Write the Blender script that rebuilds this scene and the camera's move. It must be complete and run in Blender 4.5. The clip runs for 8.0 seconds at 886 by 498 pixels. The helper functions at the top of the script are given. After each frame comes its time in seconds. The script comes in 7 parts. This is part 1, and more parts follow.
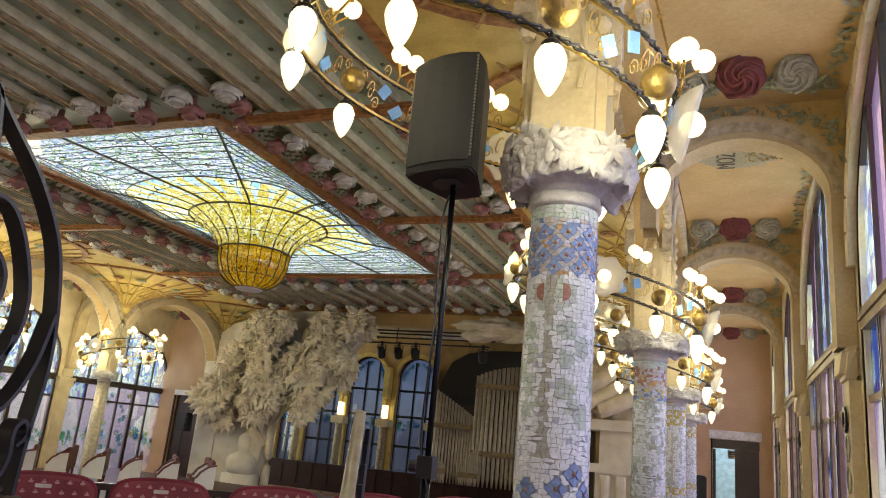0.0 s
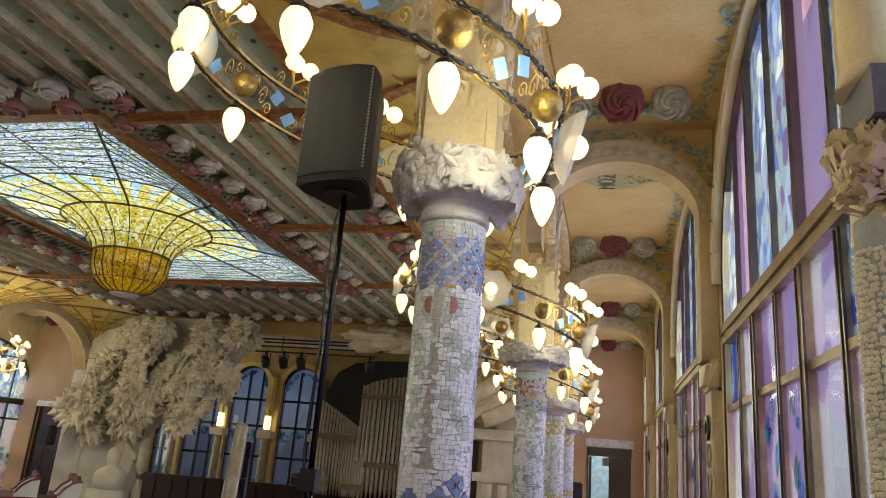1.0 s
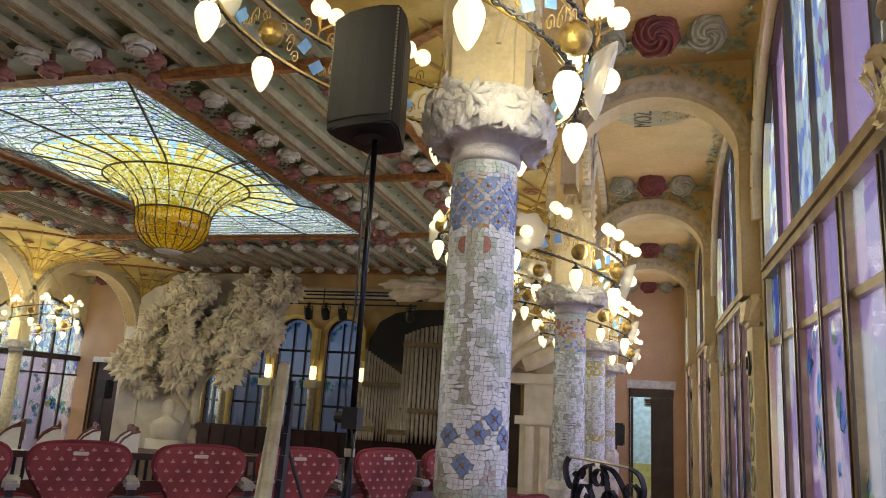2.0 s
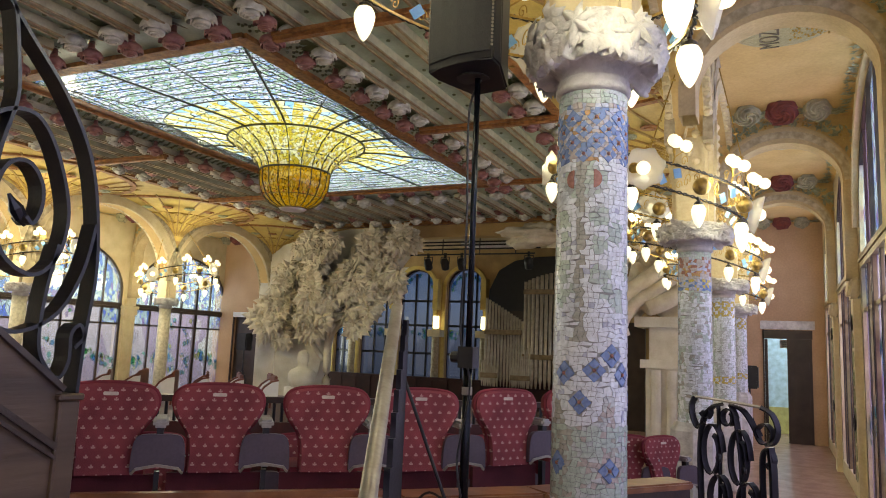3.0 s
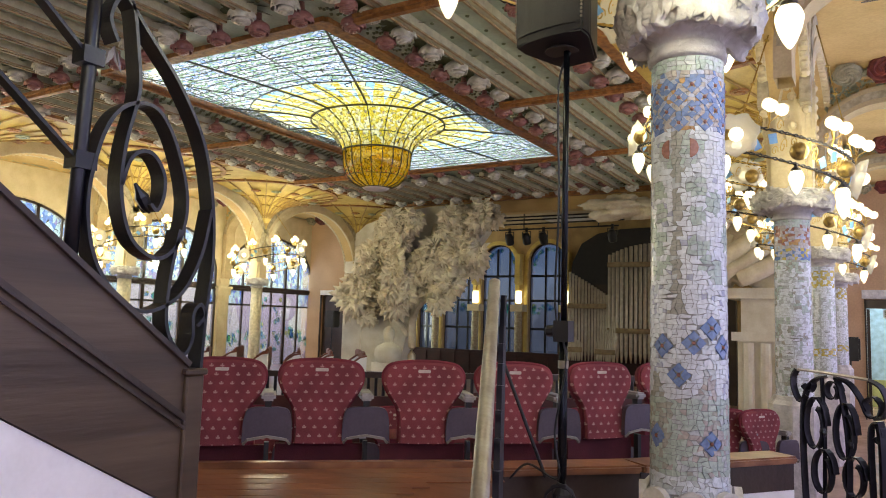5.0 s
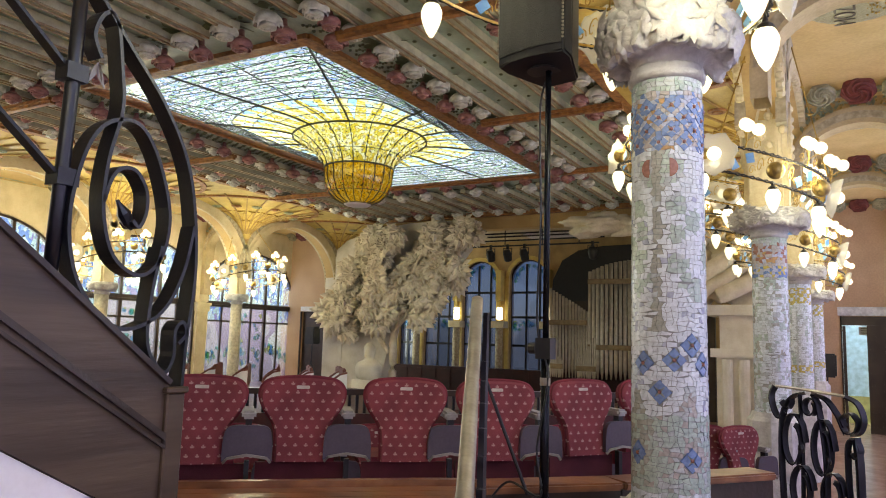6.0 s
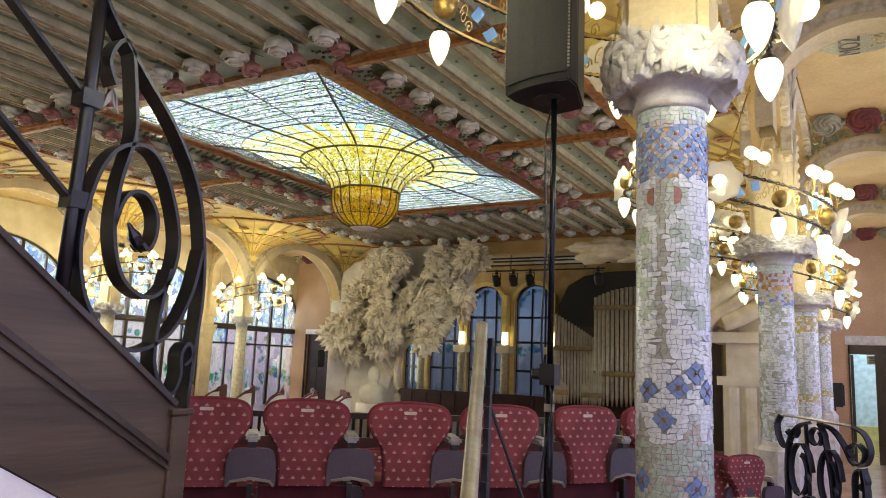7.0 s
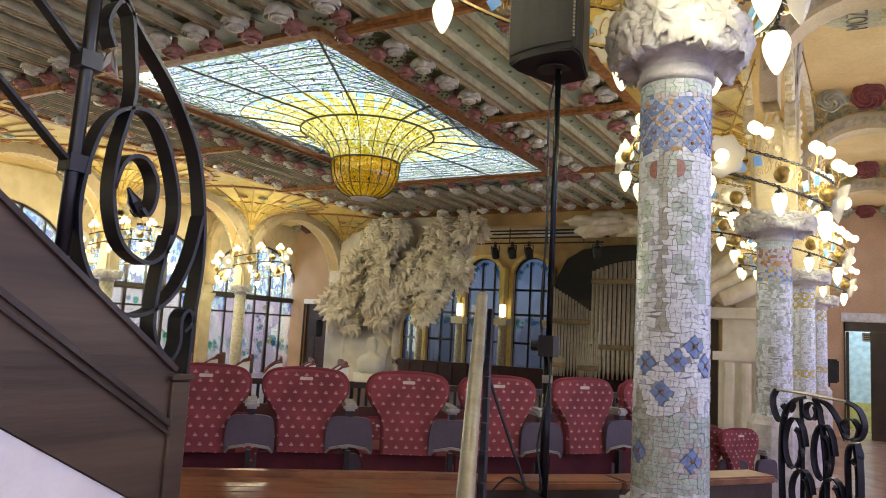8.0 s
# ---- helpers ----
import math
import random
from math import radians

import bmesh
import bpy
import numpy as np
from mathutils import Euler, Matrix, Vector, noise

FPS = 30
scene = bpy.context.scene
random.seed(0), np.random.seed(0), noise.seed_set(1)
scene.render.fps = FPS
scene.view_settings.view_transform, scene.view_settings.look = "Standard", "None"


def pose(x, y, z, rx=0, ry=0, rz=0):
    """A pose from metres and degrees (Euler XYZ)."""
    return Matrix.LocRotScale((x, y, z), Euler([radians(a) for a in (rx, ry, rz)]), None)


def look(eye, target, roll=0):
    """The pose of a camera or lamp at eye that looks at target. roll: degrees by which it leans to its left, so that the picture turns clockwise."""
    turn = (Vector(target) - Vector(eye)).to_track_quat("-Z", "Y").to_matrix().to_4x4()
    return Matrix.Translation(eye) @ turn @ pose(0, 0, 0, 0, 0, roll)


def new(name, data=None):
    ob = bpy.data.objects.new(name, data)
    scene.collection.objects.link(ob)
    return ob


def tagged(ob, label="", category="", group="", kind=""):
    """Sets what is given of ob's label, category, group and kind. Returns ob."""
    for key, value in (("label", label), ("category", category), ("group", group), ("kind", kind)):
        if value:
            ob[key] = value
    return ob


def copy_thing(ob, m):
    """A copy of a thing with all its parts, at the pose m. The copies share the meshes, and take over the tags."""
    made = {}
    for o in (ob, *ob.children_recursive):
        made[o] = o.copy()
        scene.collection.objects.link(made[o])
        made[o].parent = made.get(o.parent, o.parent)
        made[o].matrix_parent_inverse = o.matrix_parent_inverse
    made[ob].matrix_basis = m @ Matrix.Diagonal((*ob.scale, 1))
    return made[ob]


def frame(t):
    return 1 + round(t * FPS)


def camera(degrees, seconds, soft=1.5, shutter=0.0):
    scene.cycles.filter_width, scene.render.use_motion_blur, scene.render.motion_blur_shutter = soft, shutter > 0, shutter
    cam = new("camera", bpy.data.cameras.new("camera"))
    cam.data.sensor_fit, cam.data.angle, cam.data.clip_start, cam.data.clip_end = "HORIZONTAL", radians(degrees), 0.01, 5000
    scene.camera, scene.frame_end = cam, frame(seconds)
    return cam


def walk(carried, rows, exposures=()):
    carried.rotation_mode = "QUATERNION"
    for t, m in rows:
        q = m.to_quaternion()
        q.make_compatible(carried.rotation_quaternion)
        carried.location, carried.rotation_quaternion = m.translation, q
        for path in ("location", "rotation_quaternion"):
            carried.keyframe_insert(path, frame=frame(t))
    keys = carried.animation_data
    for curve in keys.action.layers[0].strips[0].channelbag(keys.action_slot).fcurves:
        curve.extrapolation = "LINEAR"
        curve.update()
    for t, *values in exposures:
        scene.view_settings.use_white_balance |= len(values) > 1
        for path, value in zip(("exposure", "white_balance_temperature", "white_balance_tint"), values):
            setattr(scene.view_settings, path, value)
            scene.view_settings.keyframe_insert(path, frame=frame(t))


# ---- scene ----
cam = camera(62.3, 8.0, soft=1.0)
PATH = [
    (0.0, pose(-0.030, 0.080, 2.394, 104.87, -5.28, 20.41)),
    (0.5, pose(-0.025, 0.059, 2.403, 106.16, -5.10, 14.94)),
    (1.0, pose(-0.018, 0.046, 2.401, 106.36, -4.51, 11.70)),
    (1.2, pose(-0.024, 0.047, 2.403, 105.87, -4.26, 11.14)),
    (2.3, pose(0.020, 0.058, 2.324, 100.82, -2.92, 17.47)),
    (2.5, pose(0.016, 0.069, 2.316, 99.98, -2.75, 19.17)),
    (3.0, pose(0.049, 0.111, 2.298, 97.82, -2.29, 24.57)),
    (3.5, pose(0.083, 0.131, 2.287, 96.29, -1.95, 29.17)),
    (4.0, pose(0.091, 0.118, 2.283, 95.49, -1.65, 31.70)),
    (4.2, pose(0.088, 0.110, 2.284, 95.38, -1.70, 32.25)),
    (5.3, pose(-0.018, 0.018, 2.294, 95.92, -1.54, 30.23)),
    (5.5, pose(-0.016, 0.022, 2.293, 96.17, -1.52, 29.94)),
    (6.0, pose(-0.003, 0.016, 2.297, 97.01, -1.61, 29.38)),
    (6.5, pose(-0.000, -0.000, 2.300, 97.71, -1.86, 29.45)),
    (7.0, pose(0.015, -0.011, 2.299, 98.87, -2.26, 29.76)),
    (7.5, pose(0.009, -0.007, 2.292, 97.85, -2.73, 30.22)),
    (8.0, pose(-0.002, -0.003, 2.292, 96.68, -3.05, 29.55)),
]
walk(cam, PATH, exposures=[(0.0, 0.18, 7050, -5), (0.5, -0.02, 7050, -5), (1.2, -0.09, 7050, -5), (2.5, 0.06, 6950, -5), (3.5, 0.26, 6900, -5), (5.5, 0.39, 6900, -6), (7.0, 0.41, 6900, -6), (8.0, 0.41, 6900, -6)])

# ---- world and daylight ----
world = bpy.data.worlds.new("sky")
scene.world = world
world.use_nodes = True
wn = world.node_tree
sky = wn.nodes.new("ShaderNodeTexSky")
sky.sky_type = "NISHITA"
sky.sun_disc = False
sky.sun_elevation, sky.sun_rotation = radians(48), radians(120)
wn.links.new(sky.outputs[0], wn.nodes["Background"].inputs[0])
wn.nodes["Background"].inputs[1].default_value = 0.12


def lamp(name, kind, m, power, color=(1, 1, 1), sx=1.0, sy=1.0):
    data = bpy.data.lights.new(name, kind)
    data.energy, data.color = power, color
    if kind == "AREA":
        data.shape, data.size, data.size_y = "RECTANGLE", sx, sy
    ob = new(name, data)
    ob.matrix_world = m
    return ob


sun = lamp("sun", "SUN", look((20, -12, 30), (0, 0, 0)), 0.8, (1.0, 0.95, 0.88))
sun.data.angle = radians(10)
XC = -9.97                      # middle of the hall
# daylight over the skylight and outside the windows of both long walls
lamp("skylight_daylight", "AREA", pose(XC - 1.0, 15.0, 8.6), 2150, (0.97, 0.96, 1.0), 15, 22)
lamp("window_daylight_east", "AREA", pose(3.4, 8.0, 4.2, 0, 90, 0), 6300, (0.93, 0.96, 1.0), 6, 34)
lamp("window_daylight_west", "AREA", pose(-23.6, 12.0, 4.2, 0, -90, 0), 2500, (0.95, 0.96, 0.96), 6, 34)
lamp("apse_daylight", "AREA", pose(XC, 34.0, 3.5, -90, 0, 0), 520, (0.7, 0.8, 1.0), 16, 6)
# added fill under the far room's closed ceiling; no source of its own
lamp("far_room_fill", "AREA", pose(0.3, 26.2, 4.15), 60, (0.8, 0.9, 1.0), 2, 2)
# warm lamps inside the ring chandeliers of both arcades
# those at y -1.2 and -2.3 are unseen, added to brighten the near side
for lx, ys in ((-1.52, (-1.2, 4.2, 9.7, 14.9, 20.1)), (2 * XC + 1.52, (-2.3, 3.0, 8.3, 13.6, 18.9))):
    for ly in ys:
        side = 1 if lx > XC else -1
        for dx, dy, z in ((-1.1, -0.5, 4.9), (0.95, 0.8, 4.3), (1.0, -0.85, 4.25)):
            pl = lamp("chandelier_lamp", "POINT", pose(lx + side * dx, ly + dy, z), 30 if side > 0 else 90, (1.0, 0.88, 0.66))
            pl.data.shadow_soft_size = 0.3



# ---- materials ----
def mat(name, color, rough=0.6, metal=0.0, color2=None, scale=6.0, bump=0.15, fine=60.0, emit=0.0, rand=0.0, coat=0.0, grain=None):
    m = bpy.data.materials.new(name)
    m.use_nodes = True
    nt = m.node_tree
    b = nt.nodes["Principled BSDF"]
    b.inputs["Roughness"].default_value = rough
    b.inputs["Metallic"].default_value = metal
    b.inputs["Coat Weight"].default_value = coat
    co = nt.nodes.new("ShaderNodeTexCoord")
    n1 = nt.nodes.new("ShaderNodeTexNoise")
    n1.inputs["Scale"].default_value, n1.inputs["Detail"].default_value = scale, 6
    n2 = nt.nodes.new("ShaderNodeTexNoise")
    n2.inputs["Scale"].default_value, n2.inputs["Detail"].default_value = fine, 4
    vec = co.outputs["Object"]
    if grain:
        # long fibres: turn about x in degrees, then stretch
        mp = nt.nodes.new("ShaderNodeMapping")
        mp.inputs["Rotation"].default_value = (radians(grain[0]), 0, radians(grain[1]))
        mp.inputs["Scale"].default_value = grain[2]
        nt.links.new(vec, mp.inputs["Vector"])
        vec = mp.outputs[0]
    for n in (n1, n2):
        nt.links.new(vec, n.inputs["Vector"])
    ramp = nt.nodes.new("ShaderNodeValToRGB")
    c2 = color2 or tuple(c * 0.72 for c in color)
    ramp.color_ramp.elements[0].position, ramp.color_ramp.elements[1].position = 0.36, 0.64
    ramp.color_ramp.elements[0].color, ramp.color_ramp.elements[1].color = (*c2, 1), (*color, 1)
    nt.links.new(n1.outputs["Fac"], ramp.inputs["Fac"])
    mix = nt.nodes.new("ShaderNodeMix")
    mix.data_type, mix.blend_type = "RGBA", "OVERLAY"
    mix.inputs["Factor"].default_value = 0.22
    nt.links.new(ramp.outputs[0], mix.inputs["A"])
    nt.links.new(n2.outputs["Fac"], mix.inputs["B"])
    out = mix.outputs["Result"]
    if rand:
        info = nt.nodes.new("ShaderNodeObjectInfo")
        hsv = nt.nodes.new("ShaderNodeHueSaturation")
        mr = nt.nodes.new("ShaderNodeMapRange")
        mr.inputs["To Min"].default_value, mr.inputs["To Max"].default_value = 1 - rand, 1 + rand
        nt.links.new(info.outputs["Random"], mr.inputs["Value"])
        nt.links.new(mr.outputs[0], hsv.inputs["Value"])
        nt.links.new(out, hsv.inputs["Color"])
        out = hsv.outputs[0]
    nt.links.new(out, b.inputs["Base Color"])
    if bump:
        bp = nt.nodes.new("ShaderNodeBump")
        bp.inputs["Strength"].default_value, bp.inputs["Distance"].default_value = bump, 0.02
        nt.links.new(n2.outputs["Fac"], bp.inputs["Height"])
        nt.links.new(bp.outputs[0], b.inputs["Normal"])
    if emit:
        b.inputs["Emission Color"].default_value = (*color, 1)
        b.inputs["Emission Strength"].default_value = emit
    return m


def glass_mat(name, cols, scale, clear=0.85, squash=1.0, rim=0.06):
    """Leaded coloured glass: cells of several tints that let daylight through."""
    m = bpy.data.materials.new(name)
    m.use_nodes = True
    nt = m.node_tree
    nt.nodes.remove(nt.nodes["Principled BSDF"])
    co = nt.nodes.new("ShaderNodeTexCoord")
    mp = nt.nodes.new("ShaderNodeMapping")
    mp.inputs["Scale"].default_value = (1, squash, 0.6 if squash == 1.0 else 1)
    v = nt.nodes.new("ShaderNodeTexVoronoi")
    v.inputs["Scale"].default_value = scale
    e = nt.nodes.new("ShaderNodeTexVoronoi")
    e.feature = "DISTANCE_TO_EDGE"
    e.inputs["Scale"].default_value = scale
    nt.links.new(co.outputs["Object"], mp.inputs["Vector"])
    big = nt.nodes.new("ShaderNodeTexNoise")
    big.inputs["Scale"].default_value = 0.9
    nt.links.new(co.outputs["Object"], big.inputs["Vector"])
    for n in (v, e):
        nt.links.new(mp.outputs[0], n.inputs["Vector"])
    sep = nt.nodes.new("ShaderNodeSeparateColor")
    nt.links.new(v.outputs["Color"], sep.inputs[0])
    add = nt.nodes.new("ShaderNodeMath")
    add.operation = "MULTIPLY_ADD"
    add.inputs[1].default_value, add.inputs[2].default_value = 0.55, 0.0
    nt.links.new(sep.outputs[0], add.inputs[0])
    add2 = nt.nodes.new("ShaderNodeMath")
    add2.operation = "MULTIPLY_ADD"
    add2.inputs[1].default_value = 0.5
    nt.links.new(big.outputs["Fac"], add2.inputs[0])
    nt.links.new(add.outputs[0], add2.inputs[2])
    ramp = nt.nodes.new("ShaderNodeValToRGB")
    ramp.color_ramp.interpolation = "CONSTANT"
    els = ramp.color_ramp.elements
    while len(els) < len(cols):
        els.new(0.5)
    for i, c in enumerate(cols):
        els[i].position, els[i].color = 0.08 + 0.84 * i / len(cols), (*c, 1)
    nt.links.new(add2.outputs[0], ramp.inputs["Fac"])
    lead = nt.nodes.new("ShaderNodeMath")
    lead.operation = "GREATER_THAN"
    lead.inputs[1].default_value = rim
    nt.links.new(e.outputs["Distance"], lead.inputs[0])
    mul = nt.nodes.new("ShaderNodeMix")
    mul.data_type = "RGBA"
    mul.inputs["A"].default_value = (0.03, 0.03, 0.03, 1)
    nt.links.new(lead.outputs[0], mul.inputs["Factor"])
    nt.links.new(ramp.outputs[0], mul.inputs["B"])
    tr, tl, gl = (nt.nodes.new("ShaderNodeBsdf" + k) for k in ("Transparent", "Translucent", "Glossy"))
    gl.inputs["Roughness"].default_value = 0.06
    nt.links.new(mul.outputs["Result"], tr.inputs[0])
    nt.links.new(mul.outputs["Result"], tl.inputs[0])
    m1, m2 = nt.nodes.new("ShaderNodeMixShader"), nt.nodes.new("ShaderNodeMixShader")
    m1.inputs[0].default_value = 1 - clear
    nt.links.new(tr.outputs[0], m1.inputs[1])
    nt.links.new(tl.outputs[0], m1.inputs[2])
    m2.inputs[0].default_value = 0.08
    nt.links.new(m1.outputs[0], m2.inputs[1])
    nt.links.new(gl.outputs[0], m2.inputs[2])
    nt.links.new(m2.outputs[0], nt.nodes["Material Output"].inputs[0])
    return m


IRON = mat("black_iron", (0.009, 0.009, 0.013), 0.3, 0.0, bump=0.05)
DARKWOOD = mat("dark_stained_wood", (0.052, 0.034, 0.024), 0.3, 0, (0.034, 0.021, 0.015), 3, 0.12, 30)
WOOD = mat("polished_brown_wood", (0.30, 0.135, 0.062), 0.3, 0, (0.17, 0.068, 0.030), 7, 0.05, 30, grain=(0, -41, (0.1, 1.0, 1.0)))
STAIRWOOD = mat("worn_brown_stained_wood", (0.098, 0.066, 0.040), 0.42, 0, (0.050, 0.032, 0.020), 7, 0.12, 30, grain=(36.5, 0, (1.0, 0.09, 1.0)))
ORANGE = mat("carved_orange_wood", (0.46, 0.21, 0.065), 0.45, 0, (0.22, 0.09, 0.03), 9, 0.5, 50)
PLASTER = mat("white_plaster", (0.86, 0.85, 0.84), 0.8, 0, (0.80, 0.79, 0.78), bump=0.05)
OCHRE = mat("ochre_plaster", (0.62, 0.44, 0.19), 0.7, 0, (0.53, 0.36, 0.14), 1.5, 0.1, 25)
CREAM = mat("cream_stone", (0.68, 0.58, 0.38), 0.65, 0, (0.58, 0.48, 0.29), 2.5, 0.2, 30)
STONE = mat("carved_pale_stone", (0.54, 0.47, 0.33), 0.8, 0, (0.34, 0.28, 0.18), 9, 0.5, 22)
PINK = mat("pinkish_plaster", (0.55, 0.36, 0.22), 0.75, 0, (0.48, 0.31, 0.18), 1.2, 0.05, 20)
GREEN = mat("grey_green_ceramic", (0.45, 0.54, 0.46), 0.35, 0, (0.33, 0.42, 0.35), 3, 0.2, 20)
RIB = mat("pale_ceiling_rib", (0.63, 0.61, 0.47), 0.4, 0, (0.46, 0.44, 0.33), 4, 0.2, 30)
BLACK = mat("black_plastic", (0.018, 0.018, 0.02), 0.45, 0, bump=0.05)
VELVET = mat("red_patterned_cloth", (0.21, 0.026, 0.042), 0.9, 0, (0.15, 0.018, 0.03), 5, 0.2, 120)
STEEL = mat("brushed_steel", (0.36, 0.33, 0.27), 0.42, 0.5, (0.26, 0.23, 0.18), 7, 0.08)
FLOOR = mat("polished_red_tile", (0.42, 0.28, 0.21), 0.25, 0, (0.33, 0.21, 0.15), 3, 0.05, 20)
GOLD = mat("gilt_metal", (0.60, 0.42, 0.13), 0.34, 0.85, (0.40, 0.26, 0.07), 8, 0.1, 40)
GILTBALL = mat("mottled_gilt_glass", (0.50, 0.34, 0.09), 0.3, 0.55, (0.26, 0.18, 0.07), 14, 0.5, 26)
ARCHTAN = mat("tan_arch_stone", (0.54, 0.43, 0.25), 0.7, 0, (0.44, 0.34, 0.19), 2.5, 0.2, 30)
DULLROSE = mat("dull_sage_rosette", (0.38, 0.35, 0.23), 0.65, 0, (0.25, 0.23, 0.15), 9, 0.3)
FANRIB = mat("dull_gilt_rib", (0.50, 0.34, 0.12), 0.5, 0, (0.36, 0.23, 0.08), 9, 0.3)
PALEWALL = mat("pale_cream_stone", (0.80, 0.76, 0.66), 0.8, 0, (0.66, 0.61, 0.5), 2.0, 0.3, 20)
# red seat cloth with the shade below the backrests put into its colour
SHADOWRED = mat("shaded_red_cloth", (0.11, 0.018, 0.027), 0.9, 0, (0.075, 0.012, 0.018), 5, 0.2, 120)
PANE_SKY = glass_mat("leaded_blue_white_glass", [(0.24, 0.38, 0.78), (0.68, 0.70, 0.84), (0.40, 0.54, 0.36), (0.78, 0.76, 0.82), (0.36, 0.50, 0.84)], 11.0, 0.4, 1.9, 0.05)
PANE_GOLD = glass_mat("leaded_golden_glass", [(0.74, 0.46, 0.04), (0.88, 0.68, 0.16), (0.80, 0.55, 0.06), (0.90, 0.74, 0.3)], 20.0, 0.5, 1.0, 0.035)
PANE_FLARE = glass_mat("leaded_pale_yellow_glass", [(0.66, 0.52, 0.07), (0.76, 0.65, 0.18), (0.62, 0.45, 0.04), (0.84, 0.76, 0.42), (0.74, 0.56, 0.12)], 16.0, 0.45, 1.0, 0.025)
PANE_RAY = glass_mat("leaded_yellow_blue_glass", [(0.30, 0.55, 0.85), (0.52, 0.70, 0.88), (0.80, 0.76, 0.42), (0.42, 0.62, 0.85)], 5.0, 0.4, 1.0, 0.03)
LEAD = mat("dark_lead", (0.06, 0.055, 0.045), 0.5, 0.4, bump=0)
BLOSSOM = mat("pale_blossom_glass", (0.85, 0.82, 0.62), 0.3, bump=0)
AMBER = mat("amber_glass", (0.40, 0.13, 0.02), 0.3, bump=0)
CAPSTONE = mat("weathered_capital_stone", (0.70, 0.68, 0.65), 0.8, 0, (0.47, 0.45, 0.43), 7, 0.4, 40)
GROUT = mat("grey_grout", (0.36, 0.37, 0.37), 0.85, bump=0.1)
MOSAICFAR = mat("far_tile_mosaic", (0.66, 0.60, 0.44), 0.4, 0, (0.46, 0.42, 0.3), 12, 0.2, 50)
CHANIRON = mat("twisted_dark_iron", (0.07, 0.065, 0.06), 0.4, 0.7, bump=0.05)
GREYCAP = mat("grey_armrest", (0.42, 0.40, 0.39), 0.6, bump=0.05)
PLATE = mat("pale_grip", (0.62, 0.55, 0.46), 0.4, bump=0)
GRILLE = mat("black_grille", (0.03, 0.03, 0.032), 0.5, 0.3, (0.015, 0.015, 0.016), 120, 0.6, 240)
POLE = mat("blue_black_pole", (0.02, 0.023, 0.03), 0.25, 0.7, bump=0)
STAGEWALL = mat("dim_ochre_wall", (0.50, 0.34, 0.14), 0.7, 0, (0.38, 0.25, 0.1), 2, 0.15)
TREESTONE = mat("carved_tree_stone", (0.80, 0.73, 0.58), 0.85, 0, (0.62, 0.54, 0.40), 2.5, 0.4, 18)
SEATBROWN = mat("reddish_brown_wood", (0.20, 0.06, 0.035), 0.4, 0, (0.13, 0.04, 0.02), 4, 0.1)
SLATE = mat("dark_slate", (0.13, 0.13, 0.15), 0.6, 0, (0.08, 0.08, 0.1), 5, 0.3)
BRONZE = mat("gilt_brown_frame", (0.30, 0.22, 0.12), 0.4, 0.2, (0.2, 0.14, 0.07), 6, 0.1)
RIBMOULD = mat("brown_grey_moulding", (0.46, 0.36, 0.22), 0.5, 0, (0.28, 0.20, 0.11), 9, 0.4, 50)
PANE_WIN = glass_mat("lilac_window_glass", [(0.31, 0.25, 0.40), (0.46, 0.42, 0.53), (0.35, 0.30, 0.45), (0.44, 0.44, 0.51)], 1.6, 0.85, 1.0, 0.0)
# lilac glass tinted paler to stand in for brighter daylight on the west
PANE_WEST = glass_mat("daylit_lilac_window_glass", [(0.52, 0.46, 0.60), (0.66, 0.62, 0.70), (0.58, 0.52, 0.64), (0.70, 0.68, 0.72)], 0.8, 0.85, 1.0, 0.0)
PANE_PLUM = glass_mat("plum_window_glass", [(0.20, 0.13, 0.28), (0.26, 0.18, 0.33), (0.22, 0.15, 0.30)], 1.2, 0.85, 1.0, 0.0)
PANE_EAST = glass_mat("blue_violet_window_glass", [(0.16, 0.21, 0.44), (0.29, 0.34, 0.44), (0.11, 0.15, 0.37), (0.25, 0.29, 0.34), (0.15, 0.10, 0.23)], 9.0, 0.8, 1.0, 0.012)
PANE_TOP = glass_mat("pale_blue_window_glass", [(0.42, 0.50, 0.78), (0.62, 0.67, 0.76), (0.28, 0.36, 0.70), (0.56, 0.62, 0.68), (0.40, 0.34, 0.58)], 9.0, 0.8, 1.0, 0.012)


